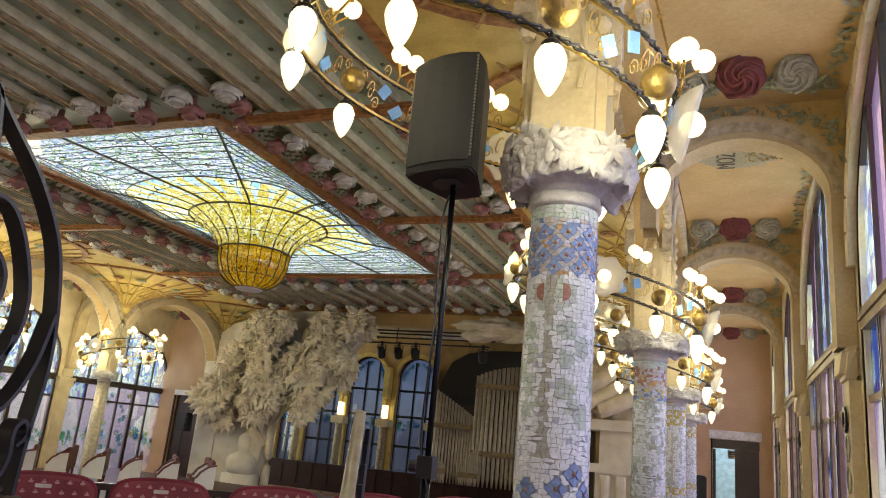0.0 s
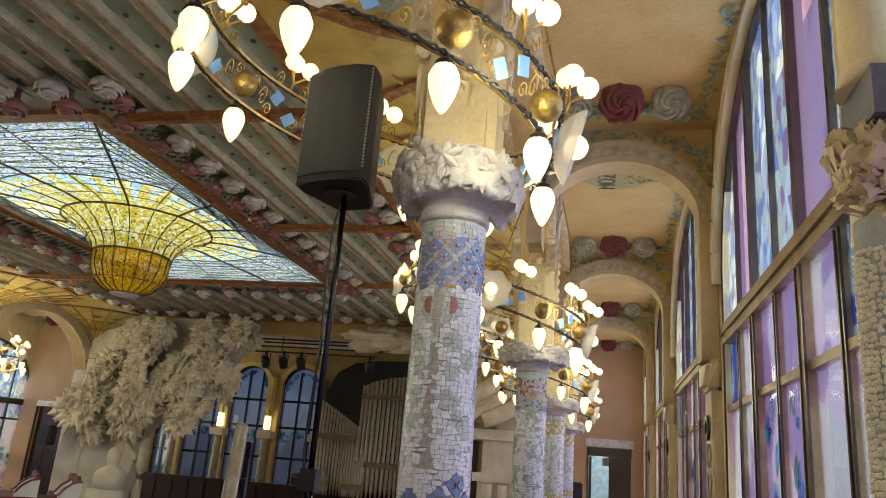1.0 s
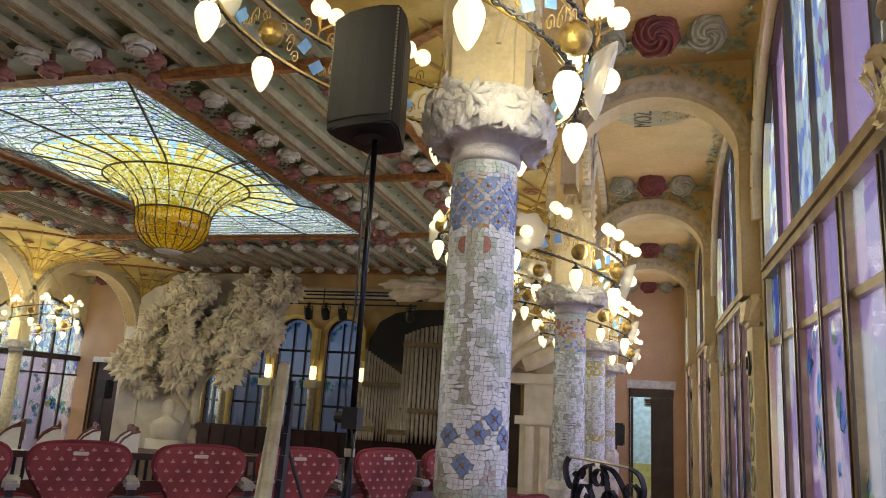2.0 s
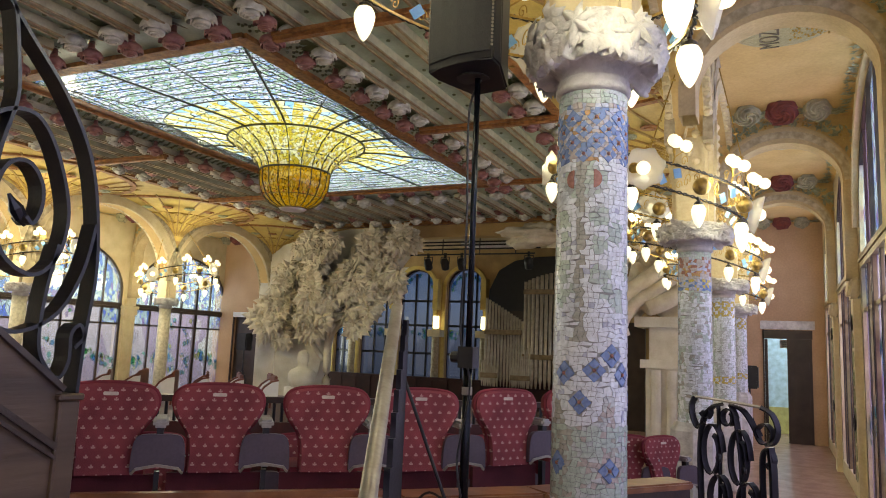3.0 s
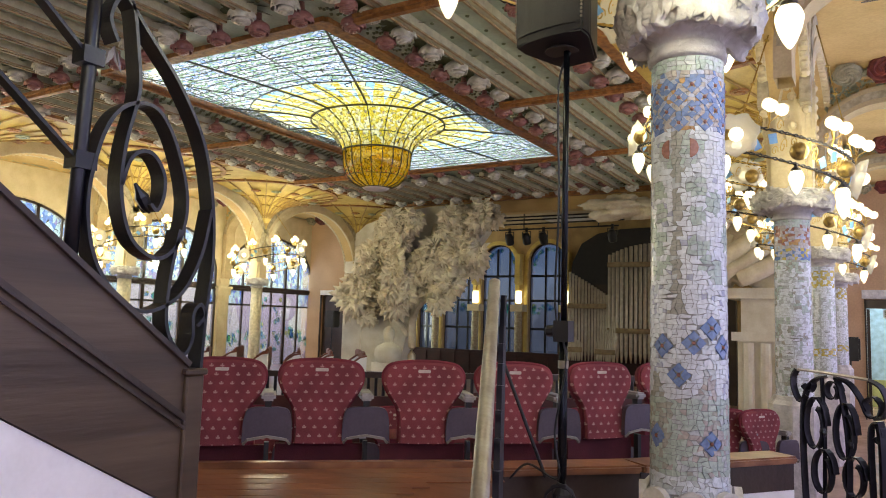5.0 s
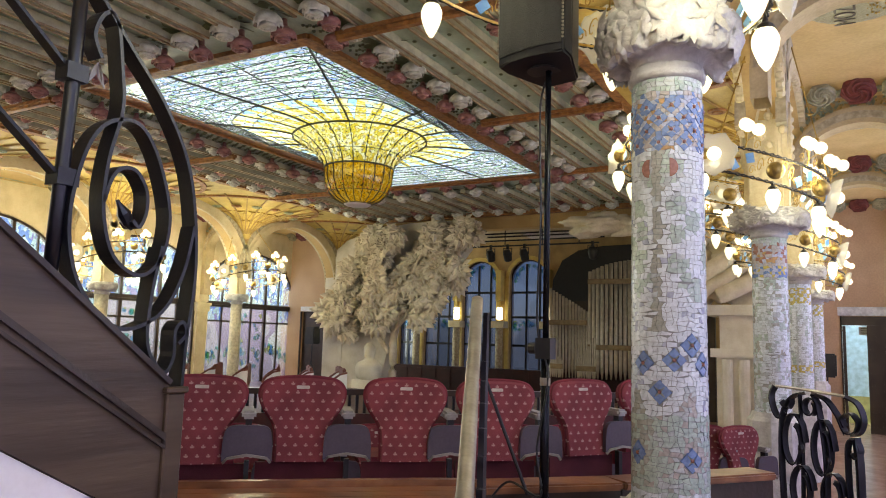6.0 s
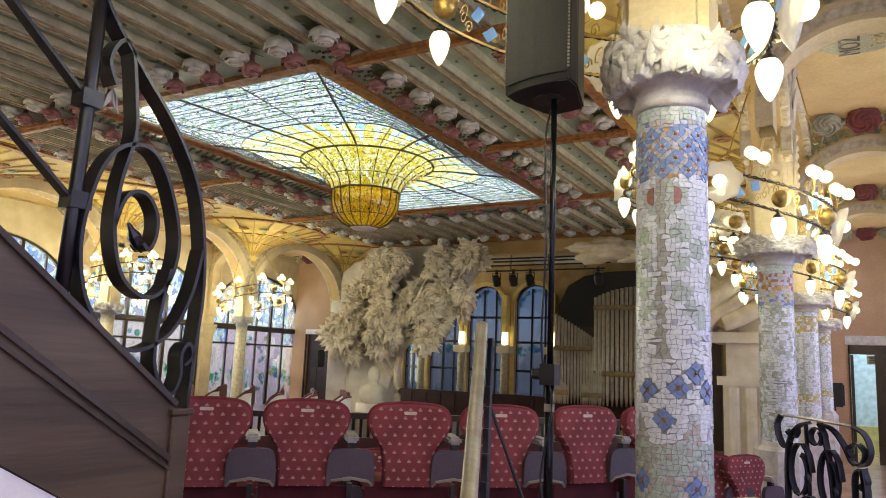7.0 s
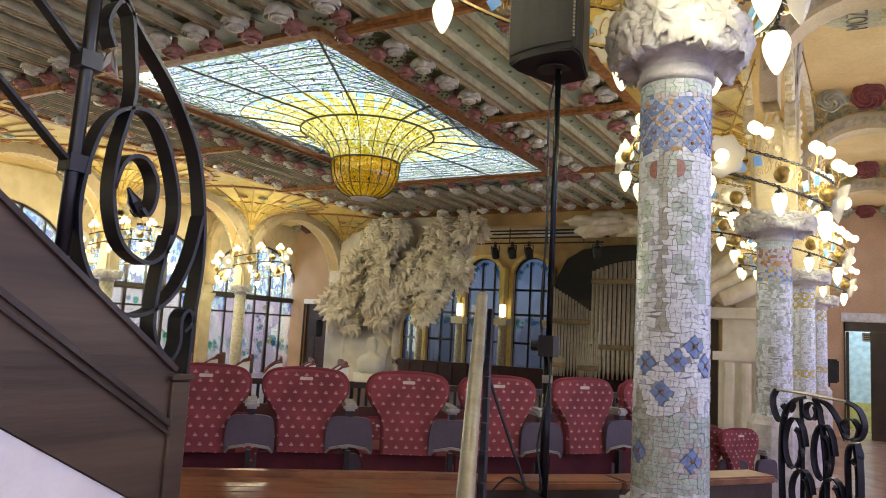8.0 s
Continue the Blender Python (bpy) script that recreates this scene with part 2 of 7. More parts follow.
def fleck_cloth(name, base, fleck, sx, sz):
    """Cloth with staggered rows of small woven motifs, laid out in the object's own x and z."""
    m = mat(name, base, 0.9, 0, tuple(c * 0.7 for c in base), 5, 0.25, 160)
    nt = m.node_tree
    N = nt.nodes.new

    def op(kind, a, b=None, c=None):
        n = N("ShaderNodeMath")
        n.operation = kind
        for i, v in enumerate((a, b, c)):
            if v is not None:
                if isinstance(v, (int, float)):
                    n.inputs[i].default_value = v
                else:
                    nt.links.new(v, n.inputs[i])
        return n.outputs[0]
    sep = N("ShaderNodeSeparateXYZ")
    nt.links.new(N("ShaderNodeTexCoord").outputs["Object"], sep.inputs[0])
    w = op("DIVIDE", sep.outputs[2], sz)
    row = op("FLOOR", w)
    off = op("MULTIPLY", op("MODULO", row, 2.0), 0.5)
    fx = op("SUBTRACT", op("FRACT", op("ADD", op("DIVIDE", sep.outputs[0], sx), op("ADD", off, 20.0))), 0.5)
    fz = op("SUBTRACT", op("FRACT", w), 0.5)
    ax = op("ABSOLUTE", fx)
    stem = op("MULTIPLY", op("LESS_THAN", ax, 0.07), op("LESS_THAN", op("ABSOLUTE", fz), 0.18))
    wing = op("MULTIPLY", op("LESS_THAN", ax, 0.19), op("LESS_THAN", op("ABSOLUTE", op("ADD", fz, op("MULTIPLY_ADD", ax, -0.3, 0.12))), 0.09))
    fac = op("MULTIPLY", op("MAXIMUM", stem, wing), 0.62)
    b = nt.nodes["Principled BSDF"]
    old = b.inputs["Base Color"].links[0].from_socket
    mix = N("ShaderNodeMix")
    mix.data_type = "RGBA"
    nt.links.new(fac, mix.inputs["Factor"])
    nt.links.new(old, mix.inputs["A"])
    mix.inputs["B"].default_value = (*fleck, 1)
    nt.links.new(mix.outputs["Result"], b.inputs["Base Color"])
    return m


FLECK = fleck_cloth("red_cloth_with_pale_flecks", (0.245, 0.048, 0.060), (0.56, 0.36, 0.32), 0.067, 0.056)
SEATGREY = mat("violet_grey_plastic", (0.095, 0.072, 0.098), 0.5, bump=0.05)
PIPES = mat("organ_pipe_metal", (0.62, 0.56, 0.45), 0.4, 0.3, (0.5, 0.44, 0.34), 5, 0.05)
ROSEW = mat("white_glazed_rose", (0.76, 0.74, 0.68), 0.35, 0, (0.54, 0.52, 0.45), 9, 0.2)
ROSEP = mat("pink_glazed_rose", (0.42, 0.20, 0.18), 0.35, 0, (0.28, 0.11, 0.10), 9, 0.2)
ROSER = mat("dark_red_rose", (0.20, 0.038, 0.026), 0.6, 0, (0.11, 0.02, 0.016), 9, 0.2)
LEAF = mat("glazed_green_leaf", (0.17, 0.20, 0.11), 0.4, 0, (0.10, 0.12, 0.06), 9, 0.2)
SAGE = mat("sage_painted_ornament", (0.40, 0.42, 0.28), 0.35, 0.15, (0.25, 0.27, 0.17), 9, 0.4)
NAMEPANEL = mat("dull_gilt_green_mosaic", (0.42, 0.39, 0.24), 0.3, 0.2, (0.30, 0.29, 0.17), 30, 0.5, 70)
FANGOLD = mat("yellow_gold_vault", (0.70, 0.54, 0.16), 0.4, 0, (0.56, 0.40, 0.10), 3.0, 0.25, 28)
OPAL = mat("lit_opal_globe", (1.0, 0.88, 0.66), 0.3, 0, (1.0, 0.88, 0.66), emit=1.15, bump=0)
SHADE = mat("frosted_glass_shade", (0.9, 0.84, 0.68), 0.25, 0, (0.9, 0.84, 0.7), emit=0.1, bump=0.2)
SHADE.node_tree.nodes["Principled BSDF"].inputs["Alpha"].default_value = 0.5
BLUESQ = mat("blue_glass_square", (0.16, 0.36, 0.66), 0.4, 0, (0.24, 0.45, 0.72), bump=0)
SCONCE = mat("lit_sconce_glass", (1.0, 0.86, 0.56), 0.4, 0, (1.0, 0.86, 0.56), emit=1.6, bump=0)
NIGHTPANE = glass_mat("dark_blue_stage_glass", [(0.09, 0.10, 0.19), (0.14, 0.15, 0.27), (0.11, 0.12, 0.22)], 0.7, 0.85, 1.0, 0.0)
FLOWERPANE = glass_mat("floral_green_blue_glass", [(0.25, 0.62, 0.30), (0.30, 0.7, 0.62), (0.75, 0.88, 0.7), (0.25, 0.5, 0.75), (0.7, 0.75, 0.3)], 9.0, 0.85, 1.0, 0.04)
# blue light of the far room, put into its wall colour
BLUEROOM = mat("blue_lit_plaster", (0.45, 0.60, 0.75), 0.6, bump=0.03)
LIME = mat("yellow_green_paint", (0.42, 0.40, 0.16), 0.6, bump=0.03)
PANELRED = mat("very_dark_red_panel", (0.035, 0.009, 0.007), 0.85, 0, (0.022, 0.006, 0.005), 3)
REDWOOD = mat("dark_red_wood", (0.075, 0.018, 0.012), 0.4, 0, (0.045, 0.011, 0.008), 3)


# ---- mesh helpers ----
def mesh_of(bm, name, material, smooth=False):
    bmesh.ops.recalc_face_normals(bm, faces=bm.faces)
    me = bpy.data.meshes.new(name)
    if smooth:
        for f in bm.faces:
            f.smooth = True
    bm.to_mesh(me)
    bm.free()
    me.materials.append(material)
    return me


def part(name, bm, material, parent=None, label="", smooth=False):
    ob = new(name, mesh_of(bm, name, material, smooth))
    if parent:
        ob.parent = parent
    if label:
        ob["label"] = label
    return ob


def thing(name, bm, material, label, category, kind="", group="", smooth=False):
    return tagged(part(name, bm, material, None, "", smooth), label, category, group, kind)


def empty(name, label, category, group="", m=None, kind=""):
    ob = new(name)
    ob.empty_display_size = 0.1
    if m is not None:
        ob.matrix_world = m
    return tagged(ob, label, category, group, kind)


def box(bm, x0, x1, y0, y1, z0, z1, m=None):
    vs = [bm.verts.new((x, y, z)) for z in (z0, z1) for y in (y0, y1) for x in (x0, x1)]
    if m is not None:
        for v in vs:
            v.co = m @ v.co
    for f in ((0, 2, 3, 1), (4, 5, 7, 6), (0, 1, 5, 4), (2, 6, 7, 3), (0, 4, 6, 2), (1, 3, 7, 5)):
        bm.faces.new([vs[i] for i in f])
    return bm


def B():
    return bmesh.new()


def lathe(bm, prof, seg=24, m=None, wob=None):
    rings = []
    for r, z in prof:
        ring = []
        for i in range(seg):
            a = 2 * math.pi * i / seg
            rr = max(r, 1e-4) * (wob(a, z) if wob else 1)
            co = Vector((rr * math.cos(a), rr * math.sin(a), z))
            ring.append(bm.verts.new(m @ co if m is not None else co))
        rings.append(ring)
    for a, b in zip(rings, rings[1:]):
        for i in range(seg):
            bm.faces.new((a[i], a[(i + 1) % seg], b[(i + 1) % seg], b[i]))
    bm.faces.new(rings[0][::-1])
    bm.faces.new(rings[-1])
    return bm


def sweep(bm, pts, w, h, up=Vector((0, 0, 1)), closed=False, seg=4):
    """A bar of section w by h (seg 4) or a round one along pts; w lies along `up`'s side direction."""
    pts = [Vector(p) for p in pts]
    n = len(pts)
    rings = []
    for i, p in enumerate(pts):
        a = pts[(i - 1) % n] if closed or i else pts[0]
        b = pts[(i + 1) % n] if closed or i < n - 1 else pts[-1]
        t = (b - a).normalized()
        s = t.cross(up)
        s = s.normalized() if s.length > 1e-4 else Vector((1, 0, 0))
        u = s.cross(t).normalized()
        ring = []
        for k in range(seg):
            an = 2 * math.pi * (k + 0.5) / seg
            f = math.sqrt(2) if seg == 4 else 1
            ring.append(bm.verts.new(p + s * (math.cos(an) * f * w / 2) + u * (math.sin(an) * f * h / 2)))
        rings.append(ring)
    for i in range(n if closed else n - 1):
        a, b = rings[i], rings[(i + 1) % n]
        for k in range(seg):
            bm.faces.new((a[k], a[(k + 1) % seg], b[(k + 1) % seg], b[k]))
    if not closed:
        bm.faces.new(rings[0][::-1])
        bm.faces.new(rings[-1])
    return bm


def ball(bm, c, r, u=12, v=8, sz=1.0, drop=0.0):
    prof = []
    for j in range(v + 1):
        a = -math.pi / 2 + math.pi * j / v
        k = 1 - drop * max(0.0, -math.sin(a))
        prof.append((max(1e-3, r * math.cos(a) * k), r * sz * math.sin(a)))
    return lathe(bm, prof, u, Matrix.Translation(c))


def arch_pts(x0, x1, z, n=16, rise=None):
    c, r = (x0 + x1) / 2, (x1 - x0) / 2
    k = (rise or r) / r
    return [(c - r * math.cos(math.pi * i / n), z + r * k * math.sin(math.pi * i / n)) for i in range(n + 1)]


def poly_prism(bm, pts, z0, z1):
    """A prism on a plan polygon."""
    lo = [bm.verts.new((x, y, z0)) for x, y in pts]
    hi = [bm.verts.new((x, y, z1)) for x, y in pts]
    bm.faces.new(lo[::-1])
    bm.faces.new(hi)
    for i in range(len(pts)):
        j = (i + 1) % len(pts)
        bm.faces.new((lo[i], lo[j], hi[j], hi[i]))
    return bm


def slab_yz(bm, pts, x0, x1):
    """A plate between x0 and x1 on a polygon in y and z."""
    lo = [bm.verts.new((x0, y, z)) for y, z in pts]
    hi = [bm.verts.new((x1, y, z)) for y, z in pts]
    bm.faces.new(lo[::-1])
    bm.faces.new(hi)
    for i in range(len(pts)):
        j = (i + 1) % len(pts)
        bm.faces.new((lo[i], lo[j], hi[j], hi[i]))
    return bm


def smooth_path(pts, n=6):
    """More points along a Catmull-Rom curve through pts."""
    pts = [Vector(p) for p in pts]
    out = []
    for i in range(len(pts) - 1):
        p0, p1, p2, p3 = pts[max(i - 1, 0)], pts[i], pts[i + 1], pts[min(i + 2, len(pts) - 1)]
        for k in range(n):
            t = k / n
            out.append(0.5 * ((2 * p1) + (p2 - p0) * t + (2 * p0 - 5 * p1 + 4 * p2 - p3) * t * t + (3 * p1 - p0 - 3 * p2 + p3) * t ** 3))
    out.append(pts[-1])
    return out


def leaf_spray(bm, p, face, rnd, size, lift=0.35, wide=0.2):
    """Seven ridged leaflets spread from one point and drooping at the tips."""
    side = face.cross(Vector((rnd.uniform(-0.5, 0.5), 0.2, 1))).normalized()
    down = side.cross(face).normalized()
    if down.z > 0:
        down = -down
    turn = rnd.uniform(-1.0, 1.0)
    for k in range(-3, 4):
        w = turn + 0.48 * k
        d = (down * math.cos(w) + side * math.sin(w) + face * lift).normalized()
        e = d.cross(face).normalized()
        L = size * (1.0 - 0.07 * abs(k)) * rnd.uniform(0.85, 1.15)
        base, tip = p + d * L * 0.08, p + d * L - face * L * 0.3
        mid = p + d * L * 0.55
        v = [bm.verts.new(q) for q in (base, mid + e * L * wide - face * L * 0.05, tip, mid - e * L * wide - face * L * 0.05, mid + face * L * 0.1)]
        for a, b in ((0, 1), (1, 2), (2, 3), (3, 0)):
            bm.faces.new((v[a], v[b], v[4]))


# ---- large structure ----
thing("floor", box(B(), -24, 3, -8, 36, -0.2, 0.0), FLOOR, "polished reddish tile floor of the hall", "floor", "structure")
# unseen closing wall, kept pale to bounce light onto the near seats
thing("wall_south", box(B(), -24, 3, -8.4, -8, 0, 9), PALEWALL, "plain unseen wall closing the hall, pale to bounce light", "wall", "structure")
ACZ = 6.5
thing("aisle_ceiling", box(B(), -0.75, 1.7, -8, 24.3, ACZ, ACZ + 0.2), OCHRE, "ochre plaster aisle ceiling with painted bands", "ceiling", "structure")
thing("aisle_ceiling", box(B(), -21.7, -19.2, -8, 24.3, ACZ, ACZ + 0.2), OCHRE, "ochre plaster aisle ceiling", "ceiling", "structure")

# main ceiling round the skylight
SX0, SX1, SY0, SY1, CZ = -12.42, -7.52, 8.64, 18.4, 6.9
FX0, FX1, FY1 = -16.3, -3.64, 23.6
bm = B()
for q in ((-19.2, SX0, -8, 24.5), (SX1, -0.75, -8, 24.5), (SX0, SX1, -8, SY0), (SX0, SX1, SY1, 24.5)):
    box(bm, *q, CZ, CZ + 0.3)
thing("ceiling", bm, GREEN, "grey-green ribbed ceramic ceiling round the skylight", "ceiling", "structure")
bm, bm2, bm3 = B(), B(), B()
x = FX0 + 0.3
while x < FX1:
    for y0, y1 in (((-8, SY0 - 1.1), (SY1 + 1.1, FY1 - 0.5)) if SX0 - 1.1 < x < SX1 + 1.1 else ((-8, FY1 - 0.5),)):
        box(bm, x - 0.085, x + 0.085, y0, y1, CZ - 0.13, CZ - 0.004)
        for e in (-0.066, 0.066):
            box(bm2, x + e - 0.017, x + e + 0.017, y0, y1, CZ - 0.16, CZ - 0.134)
        y = y0 + 0.4
        while y < y1:
            for dx in (-0.2, 0.2):
                ball(bm3, (x + dx, y + 0.15 * (dx > 0), CZ - 0.005), 0.038, 7, 4, 0.7)
            y += 0.62
    x += 0.62
thing("ceiling_rib", bm, RIB, "long pale ceramic ribs under the ceiling", "ceiling", "structure")
thing("ceiling_rib_moulding", bm2, RIBMOULD, "carved brown mouldings along the ceiling ribs", "ceiling", "structure")
thing("ceiling_stud", bm3, LEAF, "small dark glazed studs between the ceiling ribs", "ceiling", "stuff")

# orange timber borders
bm = B()
W = 0.3
for q in ((SX0 - W, SX0, SY0 - W, SY1 + W), (SX1, SX1 + W, SY0 - W, SY1 + W), (SX0, SX1, SY0 - W, SY0), (SX0, SX1, SY1, SY1 + W)):
    box(bm, *q, CZ - 0.03, CZ + 0.1)
for q in ((SX0 - W - 0.05, SX0 - W + 0.02, SY0 - W, SY1 + W), (SX1 + W - 0.02, SX1 + W + 0.05, SY0 - W, SY1 + W), (SX0 - W, SX1 + W, SY0 - W - 0.05, SY0 - W + 0.02), (SX0 - W, SX1 + W, SY1 + W - 0.02, SY1 + W + 0.05)):
    box(bm, *q, CZ - 0.08, CZ - 0.003)
thing("skylight_border", bm, ORANGE, "carved orange-brown timber border of the skylight", "trim", "structure")
bm = B()
for y in (8.2 - 4.8, 8.2, 12.97, 17.7):
    for a, b in ((FX0, SX0 - 1.0), (SX1 + 1.0, FX1)):
        box(bm, a, b, y - 0.09, y + 0.09, CZ - 0.24, CZ - 0.18)
        box(bm, a, b, y - 0.05, y + 0.05, CZ - 0.3, CZ - 0.24)
for x in (FX0, FX1):
    box(bm, x - 0.1, x + 0.1, -8, FY1, CZ - 0.2, CZ - 0.002)
box(bm, FX0, FX1, FY1 - 0.1, FY1 + 0.1, CZ - 0.16, CZ - 0.002)
thing("ceiling_beam", bm, ORANGE, "carved orange-brown timber cross beams under the ceiling", "beam", "structure")

# walls with windows
PIERS = [-7.2, -2.0, 3.2, 8.4, 13.6, 18.8]
WEST = [-7.1, -1.8, 3.5, 8.8, 14.1, 19.4, 24.7]


def side_wall(name, xw, out, ys, hi, rise):
    bm = B()
    a, b = sorted((xw, xw + 0.35 * out))
    for y0, y1 in zip(ys, ys[1:]):
        box(bm, a, b, y0 - 0.28, y0 + 0.28, 0, 8)
        box(bm, a, b, y0 + 0.28, y1 - 0.28, 0, 0.3)
        pts = arch_pts(y0 + 0.28, y1 - 0.28, hi, 24, rise)
        ins = [[bm.verts.new((xx, y, z)) for y, z in pts] for xx in (a, b)]
        top = [[bm.verts.new((xx, y, 8)) for y, z in pts] for xx in (a, b)]
        for i in range(24):
            bm.faces.new((ins[0][i], ins[0][i + 1], top[0][i + 1], top[0][i]))
            bm.faces.new((ins[1][i], ins[1][i + 1], top[1][i + 1], top[1][i]))
            bm.faces.new((ins[0][i], ins[0][i + 1], ins[1][i + 1], ins[1][i]))
    box(bm, a, b, ys[-1] - 0.28, ys[-1] + 0.28, 0, 8)
    return thing(name, bm, CREAM, "cream stone wall with tall arched window openings", "wall", "structure")


EAST = PIERS + [24.0]
side_wall("wall_east", 1.22, 1, EAST, 4.5, 1.95)
side_wall("wall_west", -21.3, -1, WEST, 3.9, 1.65)


def big_window(name, xw, y0, y1, out, zt, z1, hi, rise, floral):
    root = empty(name, "tall arched window of lilac and pale blue leaded glass in dark frames", "window", "side windows", pose((xw + 0.06 * out), 0, 0), "structure")
    z0 = 0.3
    pts = arch_pts(y0, y1, hi, 24, rise)

    def ztop(y):
        c, r = (y0 + y1) / 2, (y1 - y0) / 2
        return hi + rise * math.sqrt(max(0, 1 - ((y - c) / r) ** 2))
    bm = B()
    sweep(bm, [(0, y0, z0)] + [(0, y, z) for y, z in pts] + [(0, y1, z0)], 0.12, 0.12, Vector((1, 0, 0)))
    part("frame", bm, DARKWOOD, root)
    n = 6
    for i in range(1, n):
        y = y0 + (y1 - y0) * i / n
        w, d = (0.062, 0.06) if i % 2 == 0 else (0.034, 0.04)
        part("mullion", box(B(), -d, d, y - w, y + w, z0, zt - 0.08), DARKWOOD if out < 0 else BRONZE, root)
        if out > 0:
            # slim bead along both edges of the lower posts
            for e in (-1, 1):
                part("bead", box(B(), -d - 0.012, -d + 0.004, y + e * w - 0.012, y + e * w + 0.012, z0, zt - 0.13), DARKWOOD, root)
        part("mullion", box(B(), -d, d, y - w * 0.8, y + w * 0.8, zt + 0.09, ztop(y)), DARKWOOD, root)
    bm = box(B(), -0.1, 0.1, y0, y1, zt - 0.03, zt + 0.03)
    box(bm, -0.075, 0.075, y0, y1, zt + 0.032, zt + 0.09)
    box(bm, -0.075, 0.075, y0, y1, zt - 0.12, zt - 0.032)
    part("transom", bm, DARKWOOD if out < 0 else BRONZE, root)
    part("transom", box(B(), -0.04, 0.04, y0, y1, z1 - 0.03, z1 + 0.03), BRONZE if out > 0 else DARKWOOD, root)
    # stone blocks round the arch, proud of the wall
    if out > 0 and -3 < y0 < 12:
        ring_ = arch_pts(y0 - 0.02, y1 + 0.02, hi, 18, rise)
        mid_ = (y0 + y1) / 2
        for (ya, za), (yb, zb) in zip(ring_, ring_[1:]):
            oa = Vector((0, ya - mid_, (za - hi) * 1.5 + 0.3)).normalized() * 0.13
            ob_ = Vector((0, yb - mid_, (zb - hi) * 1.5 + 0.3)).normalized() * 0.13
            A, Bq = Vector((-0.1, ya, za)) + oa, Vector((-0.1, yb, zb)) + ob_
            part("voussoir", sweep(B(), [A.lerp(Bq, 0.025), A.lerp(Bq, 0.975)], 0.24, 0.09, Vector((1, 0, 0))), CREAM, root)
    # lower west panes carry their brighter daylight in the tint
    lower, upper = (PANE_WIN, PANE_EAST) if out > 0 else (PANE_WEST, PANE_TOP)
    for i in range(n):
        a, b = y0 + (y1 - y0) * i / n, y0 + (y1 - y0) * (i + 1) / n
        part("pane", box(B(), -0.005, 0.005, a, b, z0, z1), lower, root)
        part("pane", box(B(), -0.005, 0.005, a, b, z1, zt - 0.1), upper if floral and i in (0, 5) else lower, root)
        if floral:
            # a garland of leaves and blossoms set into the lower glass
            bm = B()
            rnd = random.Random(int(y0 * 10) + i)
            for k in range(15):
                u = rnd.random()
                if i in (2, 3):
                    yy, zz = (a + b) / 2 + rnd.uniform(-0.2, 0.2), z0 + 0.6 + u * 2.3
                else:
                    yy = a + u * (b - a)
                    s = abs((yy - (y0 + y1) / 2) / ((y1 - y0) / 2))
                    zz = z0 + 1.75 - 0.75 * s + rnd.uniform(-0.22, 0.22)
                r = rnd.uniform(0.06, 0.13)
                bm.faces.new([bm.verts.new((-0.02 * out, yy + r * rnd.uniform(0.7, 1.2) * math.cos(q * 0.7854), zz + r * rnd.uniform(0.7, 1.2) * math.sin(q * 0.7854))) for q in range(8)])
            part("floral_pane", bm, FLOWERPANE, root, "green and blue floral leaded glass")
        bm = B()
        k = 6
        ring = [(a, zt)] + [(b, zt)] + [(b - (b - a) * j / k, max(zt + 0.01, ztop(b - (b - a) * j / k))) for j in range(k + 1)]
        bm.faces.new([bm.verts.new((0, y, z)) for y, z in ring])
        part("pane", bm, PANE_PLUM if out > 0 and i in (1, 4) else upper, root)
    return root


for i in range(6):
    big_window("window_%d" % (i + 1), 1.22, EAST[i] + 0.3, EAST[i + 1] - 0.2, 1, 3.96, 3.17, 4.5, 1.93, i in (2, 3))
for i in range(6):
    big_window("window_%d" % (i + 7), -21.3, WEST[i] + 0.3, WEST[i + 1] - 0.3, -1, 3.4, 2.75, 3.9, 1.63, i > 2)


# carved capitals on the piers between the far windows
for y in WEST[2:]:
    bm = box(B(), -21.3, -21.1, y - 0.34, y + 0.34, 3.3, 3.4)
    box(bm, -21.3, -21.14, y - 0.3, y + 0.3, 3.08, 3.296)
    box(bm, -21.3, -21.18, y - 0.25, y + 0.25, 0.0, 3.076)
    thing("window_pilaster", bm, CREAM, "cream stone pilaster with a moulded capital between windows", "pilaster", "structure")

